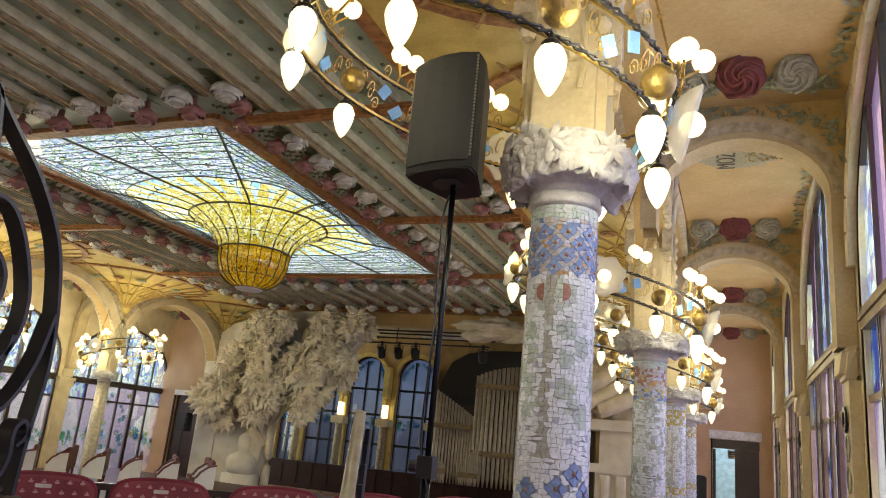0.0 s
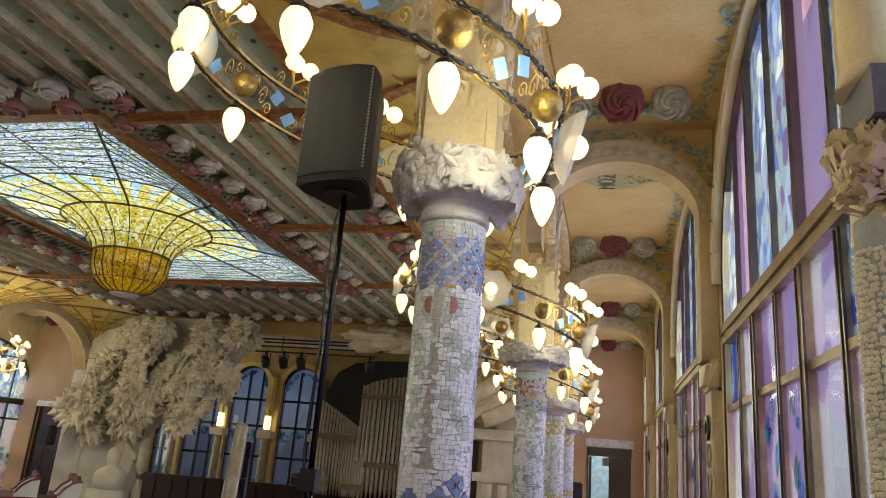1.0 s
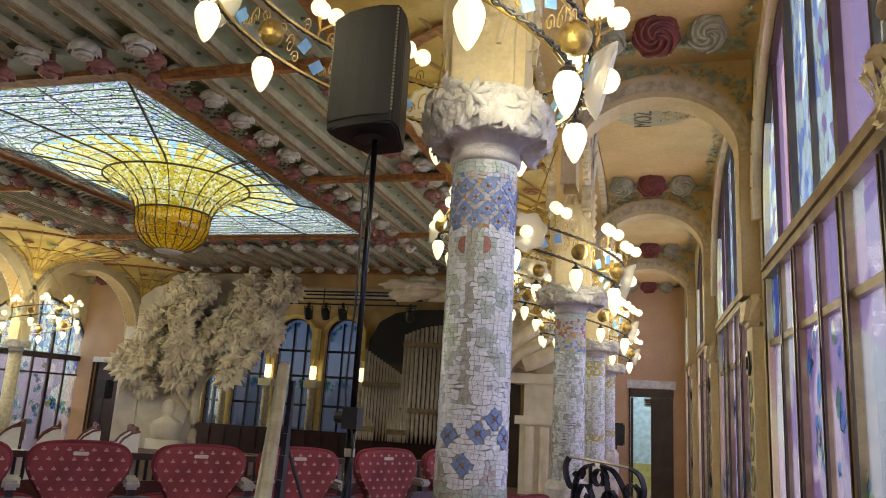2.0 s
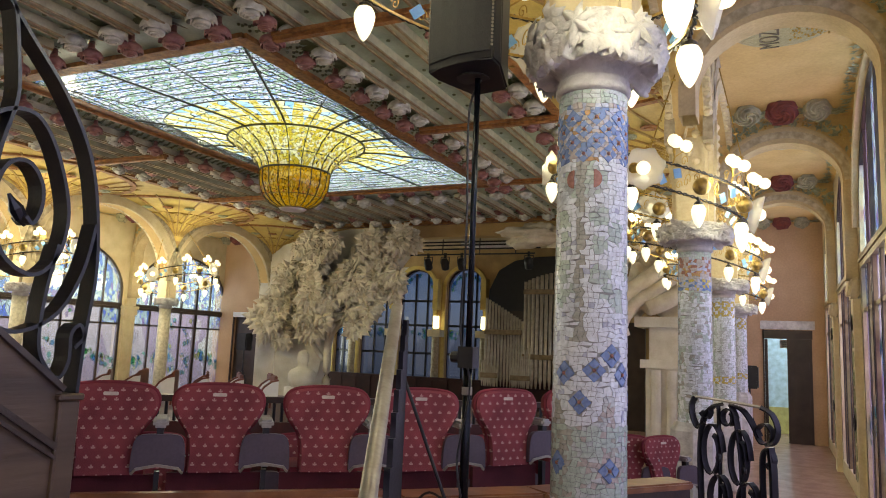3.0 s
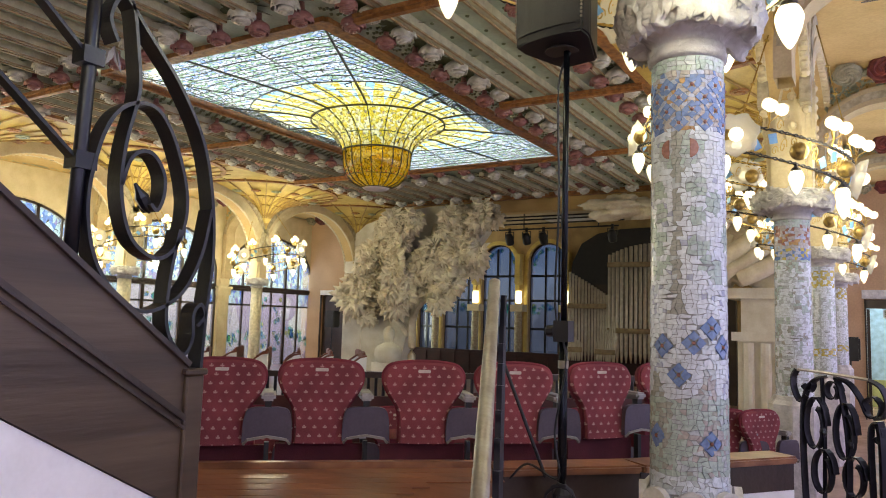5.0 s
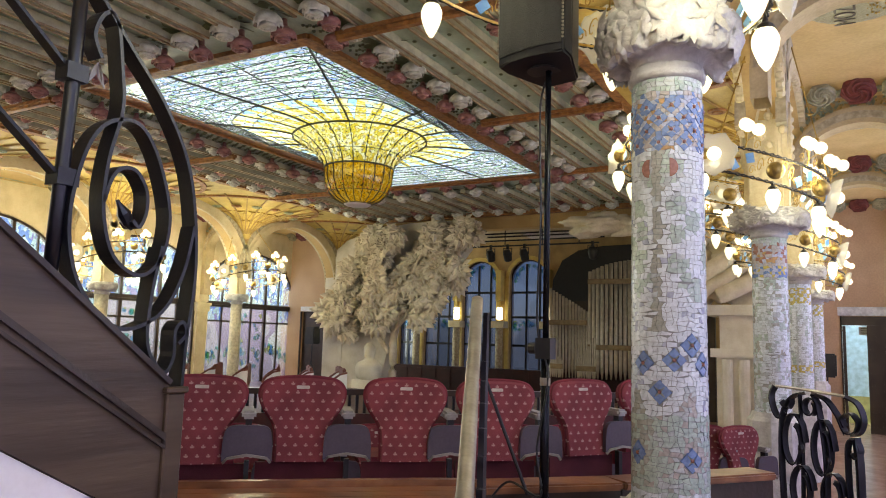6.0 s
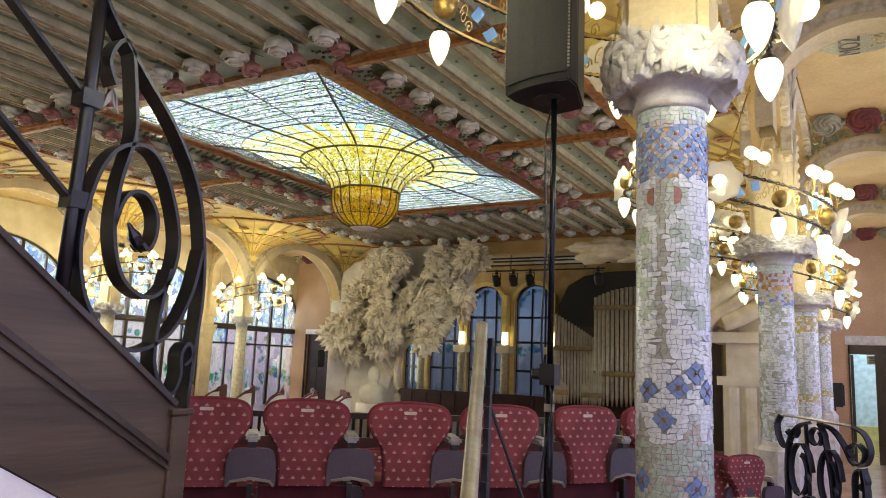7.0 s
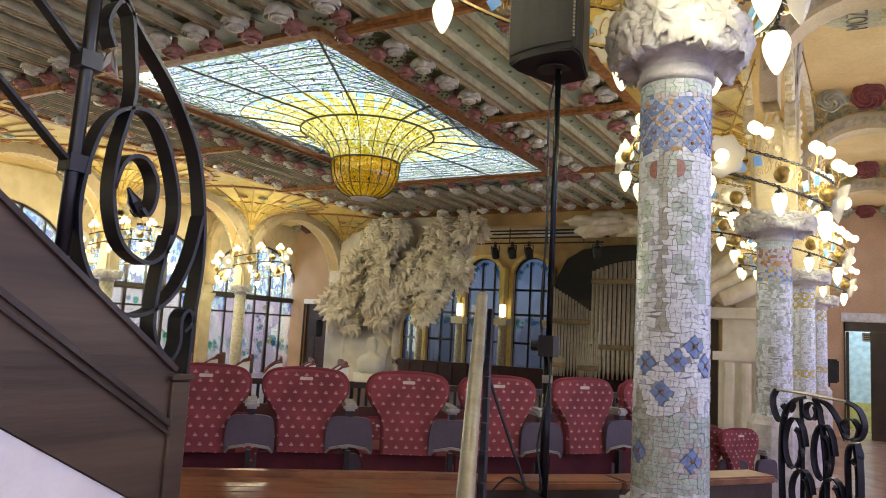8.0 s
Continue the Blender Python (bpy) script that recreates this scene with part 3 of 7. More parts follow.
# aisle: wall piers, pier capitals, transverse arches
def aisle_arch(y, xa, xb, flip):
    c, r = (xa + xb) / 2, abs(xb - xa) / 2
    root = empty("aisle_arch", "cream stone arch across the side aisle on carved corbels", "arch", "aisle arches", pose(c, y, 0), "structure")
    zs = 5.35
    out = [(r * math.cos(math.pi * i / 20), zs + 0.91 * r * math.sin(math.pi * i / 20)) for i in range(21)]
    inn = [(0.83 * a, zs + (b - zs) * 0.71) for a, b in out]
    bm = B()
    lo0, lo1 = (3.7, 5.0) if flip > 0 else (5.0, 3.7)
    ring = [(out[0][0], lo0)] + out + [(out[-1][0], lo1)], [(inn[0][0], lo0)] + inn + [(inn[-1][0], lo1)]
    vs = [[[bm.verts.new((x, yy, z)) for x, z in side] for side in ring] for yy in (-0.2, 0.2)]
    for i in range(22):
        for yy in (0, 1):
            bm.faces.new((vs[yy][0][i], vs[yy][0][i + 1], vs[yy][1][i + 1], vs[yy][1][i]))
        for s in (0, 1):
            bm.faces.new((vs[0][s][i], vs[0][s][i + 1], vs[1][s][i + 1], vs[1][s][i]))
    part("arch_ring", bm, ARCHTAN, root)
    bm = B()
    inn2 = [(1.1 * a, zs + (b - zs) * 1.2) for a, b in inn]
    sweep(bm, [(x, -0.203, z) for x, z in inn2], 0.12, 0.02, Vector((0, 1, 0)))
    part("moulding", bm, STONE, root)
    bm = B()
    lo = [bm.verts.new((x, -0.1, z)) for x, z in out] + [bm.verts.new((x, 0.1, z)) for x, z in out]
    hi = [bm.verts.new((x, -0.1, ACZ)) for x, z in out] + [bm.verts.new((x, 0.1, ACZ)) for x, z in out]
    for i in range(20):
        bm.faces.new((lo[i], lo[i + 1], hi[i + 1], hi[i]))
        bm.faces.new((lo[21 + i], lo[22 + i], hi[22 + i], hi[21 + i]))
    part("spandrel", bm, OCHRE, root)
    # raised leaves and gilt dots that follow the arch
    rnd = random.Random(int(y * 10))
    bm, bm2 = B(), B()
    for k in range(240):
        w = math.pi * rnd.uniform(0.06, 0.94)
        o = rnd.uniform(0.03, 0.2) + 0.3 * abs(math.cos(w)) ** 2 * rnd.random()
        gx, gz = (r + o) * math.cos(w), zs + (0.91 * r + o) * math.sin(w)
        if abs(gx) > r or gz > ACZ - 0.03:
            continue
        if k % 3 == 0:
            ball(bm2, (gx, -0.112, gz), rnd.uniform(0.012, 0.022), 5, 3)
            continue
        a, L = rnd.uniform(0, 6.28), rnd.uniform(0.04, 0.09)
        c_, s_ = math.cos(a) * L, math.sin(a) * L
        bm.faces.new([bm.verts.new((gx + u, -0.115 - 0.012 * (q % 2), gz + v)) for q, (u, v) in enumerate(((-c_, -s_), (-s_ * 0.45, c_ * 0.45), (c_, s_), (s_ * 0.45, -c_ * 0.45)))])
    ob = part("garland", bm, SAGE, root, "raised sage green leaf garland")
    ob["kind"] = "stuff"
    ob = part("gilt_dot", bm2, GOLD, root, "small gilt mosaic dots")
    ob["kind"] = "stuff"
    # carved corbel and patterned pilaster on the window side
    s = flip
    bm = box(B(), s * r - 0.17, s * r + 0.02, -0.27, 0.27, 3.38, 3.72)
    bmesh.ops.bevel(bm, geom=bm.edges[:], offset=0.05, segments=2, affect="EDGES")
    for v in bm.verts:
        v.co += noise.noise_vector(v.co * 6) * 0.04
    part("corbel", bm, CREAM, root, "carved stone corbel")
    bm = box(B(), s * r - 0.1, s * r + 0.02, -0.22, 0.22, 0, 3.375)
    part("pilaster", bm, CREAM, root)
    bm = B()
    z = 0.5
    while z < 3.1:
        for k in (-1, 1):
            pts = [(s * r - 0.108, k * (0.03 + 0.1 * math.sin(q * 0.6)), z + 0.09 * q / 2) for q in range(6)]
            sweep(bm, pts, 0.035, 0.012, Vector((1, 0, 0)))
        z += 0.3
    part("ornament", bm, SAGE, root, "raised sage green leaf ornament")
    for z in (1.4, 3.0):
        bm = sweep(B(), [(s * r - 0.12, 0.11 * math.cos(a * 0.5236), z + 0.11 * math.sin(a * 0.5236)) for a in range(12)], 0.05, 0.03, Vector((1, 0, 0)), True)
        part("ring_ornament", bm, IRON, root)
    return root


for y in (3.2, 8.6, 13.8, 19.0):
    aisle_arch(y, -0.95, 1.21, 1)
for y in (8.9, 14.2, 19.5):
    aisle_arch(y, -21.28, -18.99, -1)


def rose_cup(name, r, z0, petals, material, lip, seed):
    """One ball-shaped ring of overlapping petals with a rolled, ruffled lip below."""
    bm = B()
    n = petals * 8
    rows = []
    for k in range(8):
        v = k / 7
        th = 0.45 + 1.75 * v
        row = []
        for i in range(n):
            a = 2 * math.pi * i / n + seed
            lobe = abs(math.sin(petals * a / 2 + seed))
            rr = r * (math.sin(th) * (0.9 + 0.14 * lobe * v) + lip * max(0.0, v - 0.7) * (1.5 * lobe - 0.4))
            zz = z0 - r * (1 - math.cos(th)) * 0.86 + r * 0.5 * max(0.0, v - 0.5) * (1 - lobe)
            row.append(bm.verts.new((rr * math.cos(a), rr * math.sin(a), zz)))
        rows.append(row)
    for a, b in zip(rows, rows[1:]):
        for i in range(n):
            bm.faces.new((a[i], a[(i + 1) % n], b[(i + 1) % n], b[i]))
    bm.faces.new(rows[0])
    # stalk that carries the flower
    lathe(bm, [(r * 0.5, z0 - r * 0.09), (0.05, z0 + 0.03), (0.04, z0 + 0.2), (0.02, z0 + 0.21)], 8)
    return mesh_of(bm, name, material, True)


def rose_set(r, material, seed):
    spiral = [((0.05 + 0.011 * t) * r * 2.0 * math.cos(t * 0.75), (0.05 + 0.011 * t) * r * 2.0 * math.sin(t * 0.75), -r * (1.72 - 0.016 * t)) for t in range(26)]
    bud = mesh_of(sweep(B(), spiral, 0.035 * r / 0.24, 0.12 * r / 0.24), "bud", material, True)
    return rose_cup("rose", r, 0.0, 5, material, 0.5, seed), rose_cup("petals", r * 0.82, -r * 0.3, 4, material, 0.35, seed + 0.7), bud


RW, RP, RR = rose_set(0.2, ROSEW, 1.0), rose_set(0.175, ROSEP, 2.0), rose_set(0.25, ROSER, 3.0)


def place_rose(name, meshes):
    ob = new(name, meshes[0])
    for part_name, me in (("petals", meshes[1]), ("bud", meshes[2])):
        ch_ = new(part_name, me)
        ch_.parent = ob
    return ob


bm = B()
for i in range(9):
    a = i * 0.7
    d = Vector((math.cos(a), math.sin(a), 0))
    s_ = Vector((-d.y, d.x, 0))
    L = 0.3 + 0.07 * (i % 3)
    edge = [d * 0.04, d * L * 0.45 - s_ * 0.07, d * L * 0.8 - s_ * 0.055, d * L, d * L * 0.8 + s_ * 0.055, d * L * 0.45 + s_ * 0.07]
    drop = [0.0, -0.05, -0.09, -0.06, -0.03, 0.0]
    bm.faces.new([bm.verts.new(p + Vector((0, 0, w - 0.02 * (i % 2)))) for p, w in zip(edge, drop)])
LEAFME = mesh_of(bm, "leaves", LEAF)


def ceiling_rose(x, y, z, white=True, tilt=(0, 0), leaf=True):
    ob = place_rose("ceiling_rose", RW if white else RP)
    tagged(ob, "white glazed ceramic rose under the ceiling" if white else "dusty pink glazed ceramic rose under the ceiling", "ornament", "ceiling roses")
    h = (x * 7.13 + y * 3.77) % 1.0
    ob.matrix_world = pose(x, y, z, tilt[0], tilt[1], 360 * h) @ Matrix.Diagonal((0.96 + 0.18 * h, 0.96 + 0.18 * h, 0.66 + 0.1 * h, 1))
    if leaf:
        lf = new("leaves", LEAFME)
        lf.parent = ob
        lf.location = (0, 0, 0.06)


def rose_row(p, q, n, inward, drop=0.12):
    for i in range(n):
        t = (i + 0.5) / n
        x, y = p[0] + (q[0] - p[0]) * t, p[1] + (q[1] - p[1]) * t
        ceiling_rose(x, y, CZ - 0.03, True)
        ceiling_rose(x + inward[0] * 0.33, y + inward[1] * 0.33, CZ - drop, False, leaf=False)


rose_row((SX1 + 1.2, SY0 - 0.75), (SX1 + 1.2, SY1 + 0.4), 13, (-1, 0))
rose_row((SX0 - 1.2, SY0 - 0.75), (SX0 - 1.2, SY1 + 0.4), 13, (1, 0))
rose_row((SX0 - 4.6, SY0 - 1.2), (SX1 + 1.6, SY0 - 1.2), 13, (0, 1))
rose_row((SX0 - 1.5, SY1 + 1.1), (SX1 + 1.5, SY1 + 1.1), 9, (0, -1), -0.1)
rose_row((FX0 + 0.3, FY1 - 0.8), (FX1 - 0.3, FY1 - 0.8), 15, (0, -1), -0.1)
rose_row((FX0 + 0.3, 7.0), (FX0 + 0.3, FY1 - 1.2), 19, (1, 0), -0.06)
rose_row((FX1 - 0.3, 8.5), (FX1 - 0.3, FY1 - 1.2), 16, (-1, 0))
# dark studded band between the roses and the skylight border
bm = B()
for k in range(420):
    u = (k * 0.61803) % 1.0
    w = 0.45 + 0.5 * ((k * 0.7548) % 1.0)
    y = SY0 - 0.6 + u * (SY1 - SY0 + 1.2)
    for x in (SX1 + w, SX0 - w):
        ball(bm, (x, y, CZ - 0.006), 0.03, 6, 4)
thing("border_stud", bm, LEAF, "small dark glazed studs round the skylight", "ornament", "stuff")

def rosette(r, material):
    """A flat spiral rosette: a shallow domed disc with ruffled spiral petals on it."""
    disc = mesh_of(lathe(B(), [(r * 0.98, 0.0), (r, -0.02), (r * 0.8, -0.05), (r * 0.3, -0.06), (0.01, -0.06)], 28, None, lambda w, z: 1 + 0.05 * math.sin(7 * w)), "rosette", material, True)
    bm = B()
    for k in range(5):
        pts = []
        for t in range(18):
            q = t / 17
            rr = r * (0.08 + 0.88 * q)
            w = k * 1.2566 + 3.4 * q + 0.12 * math.sin(9 * q)
            pts.append((rr * math.cos(w), rr * math.sin(w), -0.07 + 0.035 * q * q))
        sweep(bm, pts, 0.028, 0.05)
    return disc, mesh_of(bm, "petals", material, True)


ROSETTE_RED, ROSETTE_PALE = rosette(0.25, ROSER), rosette(0.21, DULLROSE)

# aisle ceiling: red and pale rosettes over painted green garlands, name panels by the arches
bm = B()
for side, x0 in ((1, 0.13), (-1, 2 * XC - 0.13)):
    for y in (2.2, 7.55, 12.9, 18.1, 23.4):
        for dx, me in ((0, ROSETTE_RED), (-0.52, ROSETTE_PALE), (0.52, ROSETTE_PALE)):
            ob = new("aisle_rosette", me[0])
            ch_ = new("petals", me[1])
            ch_.parent = ob
            tagged(ob, "dark red spiral rosette on the ochre aisle ceiling" if dx == 0 else "pale spiral rosette on the ochre aisle ceiling", "ornament", "aisle rosettes")
            ob.matrix_world = pose(x0 + dx, y + 0.05 * abs(dx), ACZ - 0.12, -42, 0, 0) @ pose(0, 0, 0, 0, 0, 70 * dx)
        rnd = random.Random(int(y * 10))
        for k in range(150):
            dx = rnd.uniform(-0.95, 0.95)
            yy = y + 0.32 + 0.25 * abs(dx) + rnd.uniform(-0.12, 0.14)
            a, L = rnd.uniform(0, 6.28), rnd.uniform(0.07, 0.16)
            c, s = math.cos(a) * L, math.sin(a) * L
            P = [(x0 + dx - c, yy - s), (x0 + dx - s * 0.4, yy + c * 0.4), (x0 + dx + c, yy + s), (x0 + dx + s * 0.4, yy - c * 0.4)]
            bm.faces.new([bm.verts.new((px, py, ACZ - 0.012 - 0.02 * (j % 2))) for j, (px, py) in enumerate(P)])
        for k in range(85):
            for ex in (-0.92, 0.92):
                yy = y - rnd.uniform(-0.4, 3.6)
                a, L = rnd.uniform(0, 6.28), rnd.uniform(0.04, 0.1)
                c, s = math.cos(a) * L, math.sin(a) * L
                xx = x0 + ex + rnd.uniform(-0.06, 0.06)
                bm.faces.new([bm.verts.new((xx + u, yy + v, ACZ - 0.012 - 0.015 * (j % 2))) for j, (u, v) in enumerate(((-c, -s), (-s * 0.4, c * 0.4), (c, s), (s * 0.4, -c * 0.4)))])
thing("ceiling_garland", bm, SAGE, "raised green leaf garlands on the aisle ceiling", "ornament", "stuff")
for y in (9.85, 15.1, 20.3):
    bm = B()
    pts = [(0.13 + 0.72 * math.cos(math.pi * i / 14), y - 0.45 + 1.0 * math.sin(math.pi * i / 14)) for i in range(15)]
    poly_prism(bm, pts, ACZ - 0.02, ACZ - 0.002)
    pan = thing("name_panel", bm, NAMEPANEL, "sage green painted lunette with a composer's name", "ornament", "structure")
    if y < 10:
        cu = bpy.data.curves.new("lettering", "FONT")
        cu.body, cu.size, cu.extrude, cu.align_x, cu.align_y = "MOZART", 0.26, 0.003, "CENTER", "CENTER"
        tx = new("lettering", cu)
        dg = bpy.context.evaluated_depsgraph_get()
        me = bpy.data.meshes.new_from_object(tx.evaluated_get(dg))
        bpy.data.objects.remove(tx)
        me.materials.clear()
        me.materials.append(DARKWOOD)
        ob = new("lettering", me)
        ob.parent = pan
        ob.matrix_world = pose(0.0, y + 0.02, ACZ - 0.026, 180, 0, -90) @ Matrix.Diagonal((1.0, 1.35, 1, 1))
    bm = B()
    rnd = random.Random(int(y))
    for k in range(170):
        dx, dy = rnd.uniform(0.1, 0.66), rnd.uniform(-0.4, 0.4)
        ball(bm, (0.13 + dx, y + dy * (1 - dx * 0.6), ACZ - 0.025), rnd.uniform(0.008, 0.02), 5, 3)
    part("gilt_relief", bm, GOLD, pan, "gilt relief dots")


# arcades between hall and aisles: arches on the columns, golden fans above
COLS = [(-0.93, 4.24), (-0.92, 9.7), (-0.93, 14.9), (-0.93, 20.1)]
WX = 2 * XC + 0.95
WCOLS = [(WX, y) for y in (3.0, 8.3, 13.6, 18.9)]


def arcade(name, x, ys, spring=4.9):
    bm, bm2, bm3 = B(), B(), B()
    for y0, y1 in zip(ys, ys[1:]):
        pts = arch_pts(y0 + 0.2, y1 - 0.2, spring, 22, 6.38 - spring)
        for xa, b2 in ((x - 0.2, False), (x + 0.2, False)):
            lo = [bm.verts.new((xa, y, z)) for y, z in pts]
            hi = [bm.verts.new((xa, y, CZ + 0.1)) for y, z in pts]
            for i in range(22):
                bm.faces.new((lo[i], lo[i + 1], hi[i + 1], hi[i]))
        lo = [bm.verts.new((x - 0.2, y, z)) for y, z in pts]
        hi = [bm.verts.new((x + 0.2, y, z)) for y, z in pts]
        for i in range(22):
            bm.faces.new((lo[i], lo[i + 1], hi[i + 1], hi[i]))
        mid = (y0 + y1) / 2
        ends = [(Vector((0, y - mid, (z - 4.6) * 1.2)).normalized(), y, z) for y, z in pts]
        for xs in (x - 0.23, x + 0.23):
            # three stepped bands of voussoirs and a scalloped inner edge
            for off, wd, dp in ((0.1, 0.2, 0.1), (0.28, 0.16, 0.06), (0.46, 0.2, 0.12)):
                sweep(bm3 if off > 0.4 else bm2, [(xs, y + d.y * off, z + d.z * off) for d, y, z in ends], wd, dp, Vector((1, 0, 0)))
            for k, (y, z) in enumerate(arch_pts(y0 + 0.2, y1 - 0.2, spring, 44, 6.38 - spring)):
                ball(bm2, (xs, y, z + 0.03), 0.062, 6, 4)
    for y in ys:
        box(bm, x - 0.2, x + 0.2, y - 0.2, y + 0.2, spring, CZ + 0.1)
    thing(name, bm, OCHRE, "ochre arcade wall between hall and aisle", "wall", "structure")
    thing(name + "_moulding", bm2, CREAM, "carved stone mouldings round the arcade arches", "trim", "structure")
    thing(name + "_archivolt", bm3, STONE, "grey carved outer band of the arcade arches", "trim", "structure")


arcade("arcade_east", -0.95, [-6.6, -1.2, 4.24, 9.7, 14.9, 20.1, 25.2])
arcade("arcade_west", WX, [-7.4, -2.3, 3.0, 8.3, 13.6, 18.9, 24.3], 4.3)


def fan(x, y, s):
    """Half a fan vault on the hall side of a column; s is the side in x."""
    root = empty("fan_vault", "yellow and gold fan vault over a column", "vault", "fan vaults", pose(x, y, 0), "structure")
    prof = [(0.06, 5.2), (0.12, 5.55), (0.28, 5.88), (0.66, 6.2), (1.25, 6.42), (1.9, 6.57), (2.75, 6.74)]
    bm = B()
    n = 24
    rows = []
    for r, z in prof:
        rows.append([bm.verts.new((s * r * math.sin(math.pi * i / n), r * math.cos(math.pi * i / n), z)) for i in range(n + 1)])
    for a, b in zip(rows, rows[1:]):
        for i in range(n):
            bm.faces.new((a[i], a[i + 1], b[i + 1], b[i]))
    part("web", bm, FANGOLD, root, smooth=True)
    for i in range(1, 12):
        a = math.pi * i / 12
        pts = smooth_path([(s * (r - 0.02) * math.sin(a), (r - 0.02) * math.cos(a), z - 0.03) for r, z in prof], 3)
        part("rib", sweep(B(), pts, 0.04, 0.035), FANRIB, root)
    for k in range(3):
        r, z = prof[2 + k]
        pts = [(s * (r - 0.02) * math.sin(math.pi * i / n), (r - 0.02) * math.cos(math.pi * i / n), z - 0.03 + 0.05 * (i % 3 == 0)) for i in range(n + 1)]
        part("lattice", sweep(B(), pts, 0.04, 0.04), GOLD, root)
    # gilt lattice low on the fan, towards the springing
    for k in range(13):
        for sg in (-1, 1):
            a0, da = math.pi * (k + 0.5) / 13, sg * 0.36
            pts = [(s * (r - 0.015) * math.sin(a0 + da * t), (r - 0.015) * math.cos(a0 + da * t), z - 0.02) for t, (r, z) in zip((0, 0.3, 0.62, 1.0), prof[1:5])]
            part("lattice", sweep(B(), smooth_path(pts, 3), 0.022, 0.022), GOLD, root)
    # carved rim where the fan meets the ceiling
    part("rim", sweep(B(), [(s * 2.46 * math.sin(math.pi * i / n), 2.46 * math.cos(math.pi * i / n), 6.68) for i in range(n + 1)], 0.16, 0.07), ORANGE, root, "carved orange-brown rim")
    # round tile ornaments towards the rim
    for i in range(8):
        a = math.pi * (i + 0.5) / 8
        bm = lathe(B(), [(0.03, -0.05), (0.09, -0.05), (0.1, -0.03), (0.16, -0.03), (0.17, 0.0)], 14, pose(s * 1.7 * math.sin(a), 1.7 * math.cos(a), 6.5))
        part("roundel", bm, SAGE if i % 2 else ORANGE, root)
    return root


for x0, x1 in ((WX + 0.2, FX0 - 0.1), (FX1 + 0.1, -1.15)):
    thing("vault_ceiling", box(B(), x0, x1, -8, 24.0, 6.705, 6.76), FANGOLD, "yellow plaster ceiling between the fan vaults", "ceiling", "structure")
for x, y in COLS:
    fan(x - 0.2, y, -1)
for x, y in WCOLS + [(WX, 24.3)]:
    fan(x + 0.2, y, 1)
fan(-1.15, 25.2, -1)


# ---- skylight ----
SCY = (SY0 + SY1) / 2
sk = empty("skylight", "blue, white and golden leaded glass skylight with a hanging bowl", "skylight", "", pose(XC, SCY, 0), "structure")
HX, HY = (SX1 - SX0) / 2, (SY1 - SY0) / 2


def sag(r):
    """Height of the glass at a distance from the middle."""
    R = [(0.0, 5.32), (0.8, 6.16), (0.95, 6.44), (1.15, 6.64), (1.55, 6.85), (2.05, 6.9), (2.45, 6.89), (3.2, 6.9), (9, 6.88)]
    return float(np.interp(r, [a for a, b in R], [b for a, b in R]))


PROF = [(0.02, 5.33), (0.33, 5.34), (0.52, 5.43), (0.67, 5.58), (0.77, 5.82), (0.8, 6.16), (0.85, 6.3), (0.97, 6.46), (1.18, 6.65), (1.55, 6.85)]
bm = lathe(B(), PROF[:6], 48)
bowl = part("bowl", bm, PANE_GOLD, sk, "golden glass bowl", True)
bm = B()
n = 48
rows = [[bm.verts.new((r * math.cos(2 * math.pi * i / n), r * math.sin(2 * math.pi * i / n), z)) for i in range(n)] for r, z in PROF[5:]]
for a, b in zip(rows, rows[1:]):
    for i in range(n):
        bm.faces.new((a[i], a[(i + 1) % n], b[(i + 1) % n], b[i]))
part("flared_panes", bm, PANE_FLARE, sk, "pale yellow flared glass", True)


def edge_r(a):
    c, s = abs(math.cos(a)), abs(math.sin(a))
    return min(HX / max(c, 1e-6), HY / max(s, 1e-6))


def oval(a):
    """Radius of the oval that closes the golden rays."""
    return 1.55 + (min(edge_r(a), 3.6) - 1.55) * 0.66


# alternating golden and pale blue rays inside the oval
n = 40
for i in range(n):
    a0 = 2 * math.pi * i / n
    for gold in (True, False):
        bm = B()
        rows = []
        for k in range(5):
            t = k / 4
            half = (math.pi / n) * (1 - 0.75 * t)
            lo_, hi_ = (a0 - half, a0 + half) if gold else (a0 + half, a0 + 2 * math.pi / n - half)
            row = []
            for a in (lo_, hi_):
                r = 1.55 + (oval(a) - 1.55) * t
                row.append(bm.verts.new((r * math.cos(a), r * math.sin(a), sag(r))))
            rows.append(row)
        for p_, q_ in zip(rows, rows[1:]):
            bm.faces.new((p_[0], p_[1], q_[1], q_[0]))
        part("ray_pane", bm, PANE_FLARE if gold else PANE_RAY, sk)
bm = B()
n = 96
rows = []
for k in range(5):
    row = []
    for i in range(n):
        a = 2 * math.pi * i / n
        E, O = edge_r(a), oval(a)
        r = O + (E - O) * k / 4
        row.append(bm.verts.new((r * math.cos(a), r * math.sin(a), sag(r))))
    rows.append(row)
for a, b in zip(rows, rows[1:]):
    for i in range(n):
        bm.faces.new((a[i], a[(i + 1) % n], b[(i + 1) % n], b[i]))
part("outer_panes", bm, PANE_SKY, sk, "", True)
# the four corners beyond the sampled edge
for sx in (-1, 1):
    for sy in (-1, 1):
        bm = B()
        bm.faces.new([bm.verts.new(p) for p in ((sx * HX, sy * (HY - 0.66), 6.884), (sx * HX, sy * HY, 6.884), (sx * (HX - 0.06), sy * HY, 6.884))])
        part("corner_pane", bm, PANE_SKY, sk)


def came(pts, w, closed=False):
    return part("came", sweep(B(), pts, w, w, closed=closed), LEAD, sk)


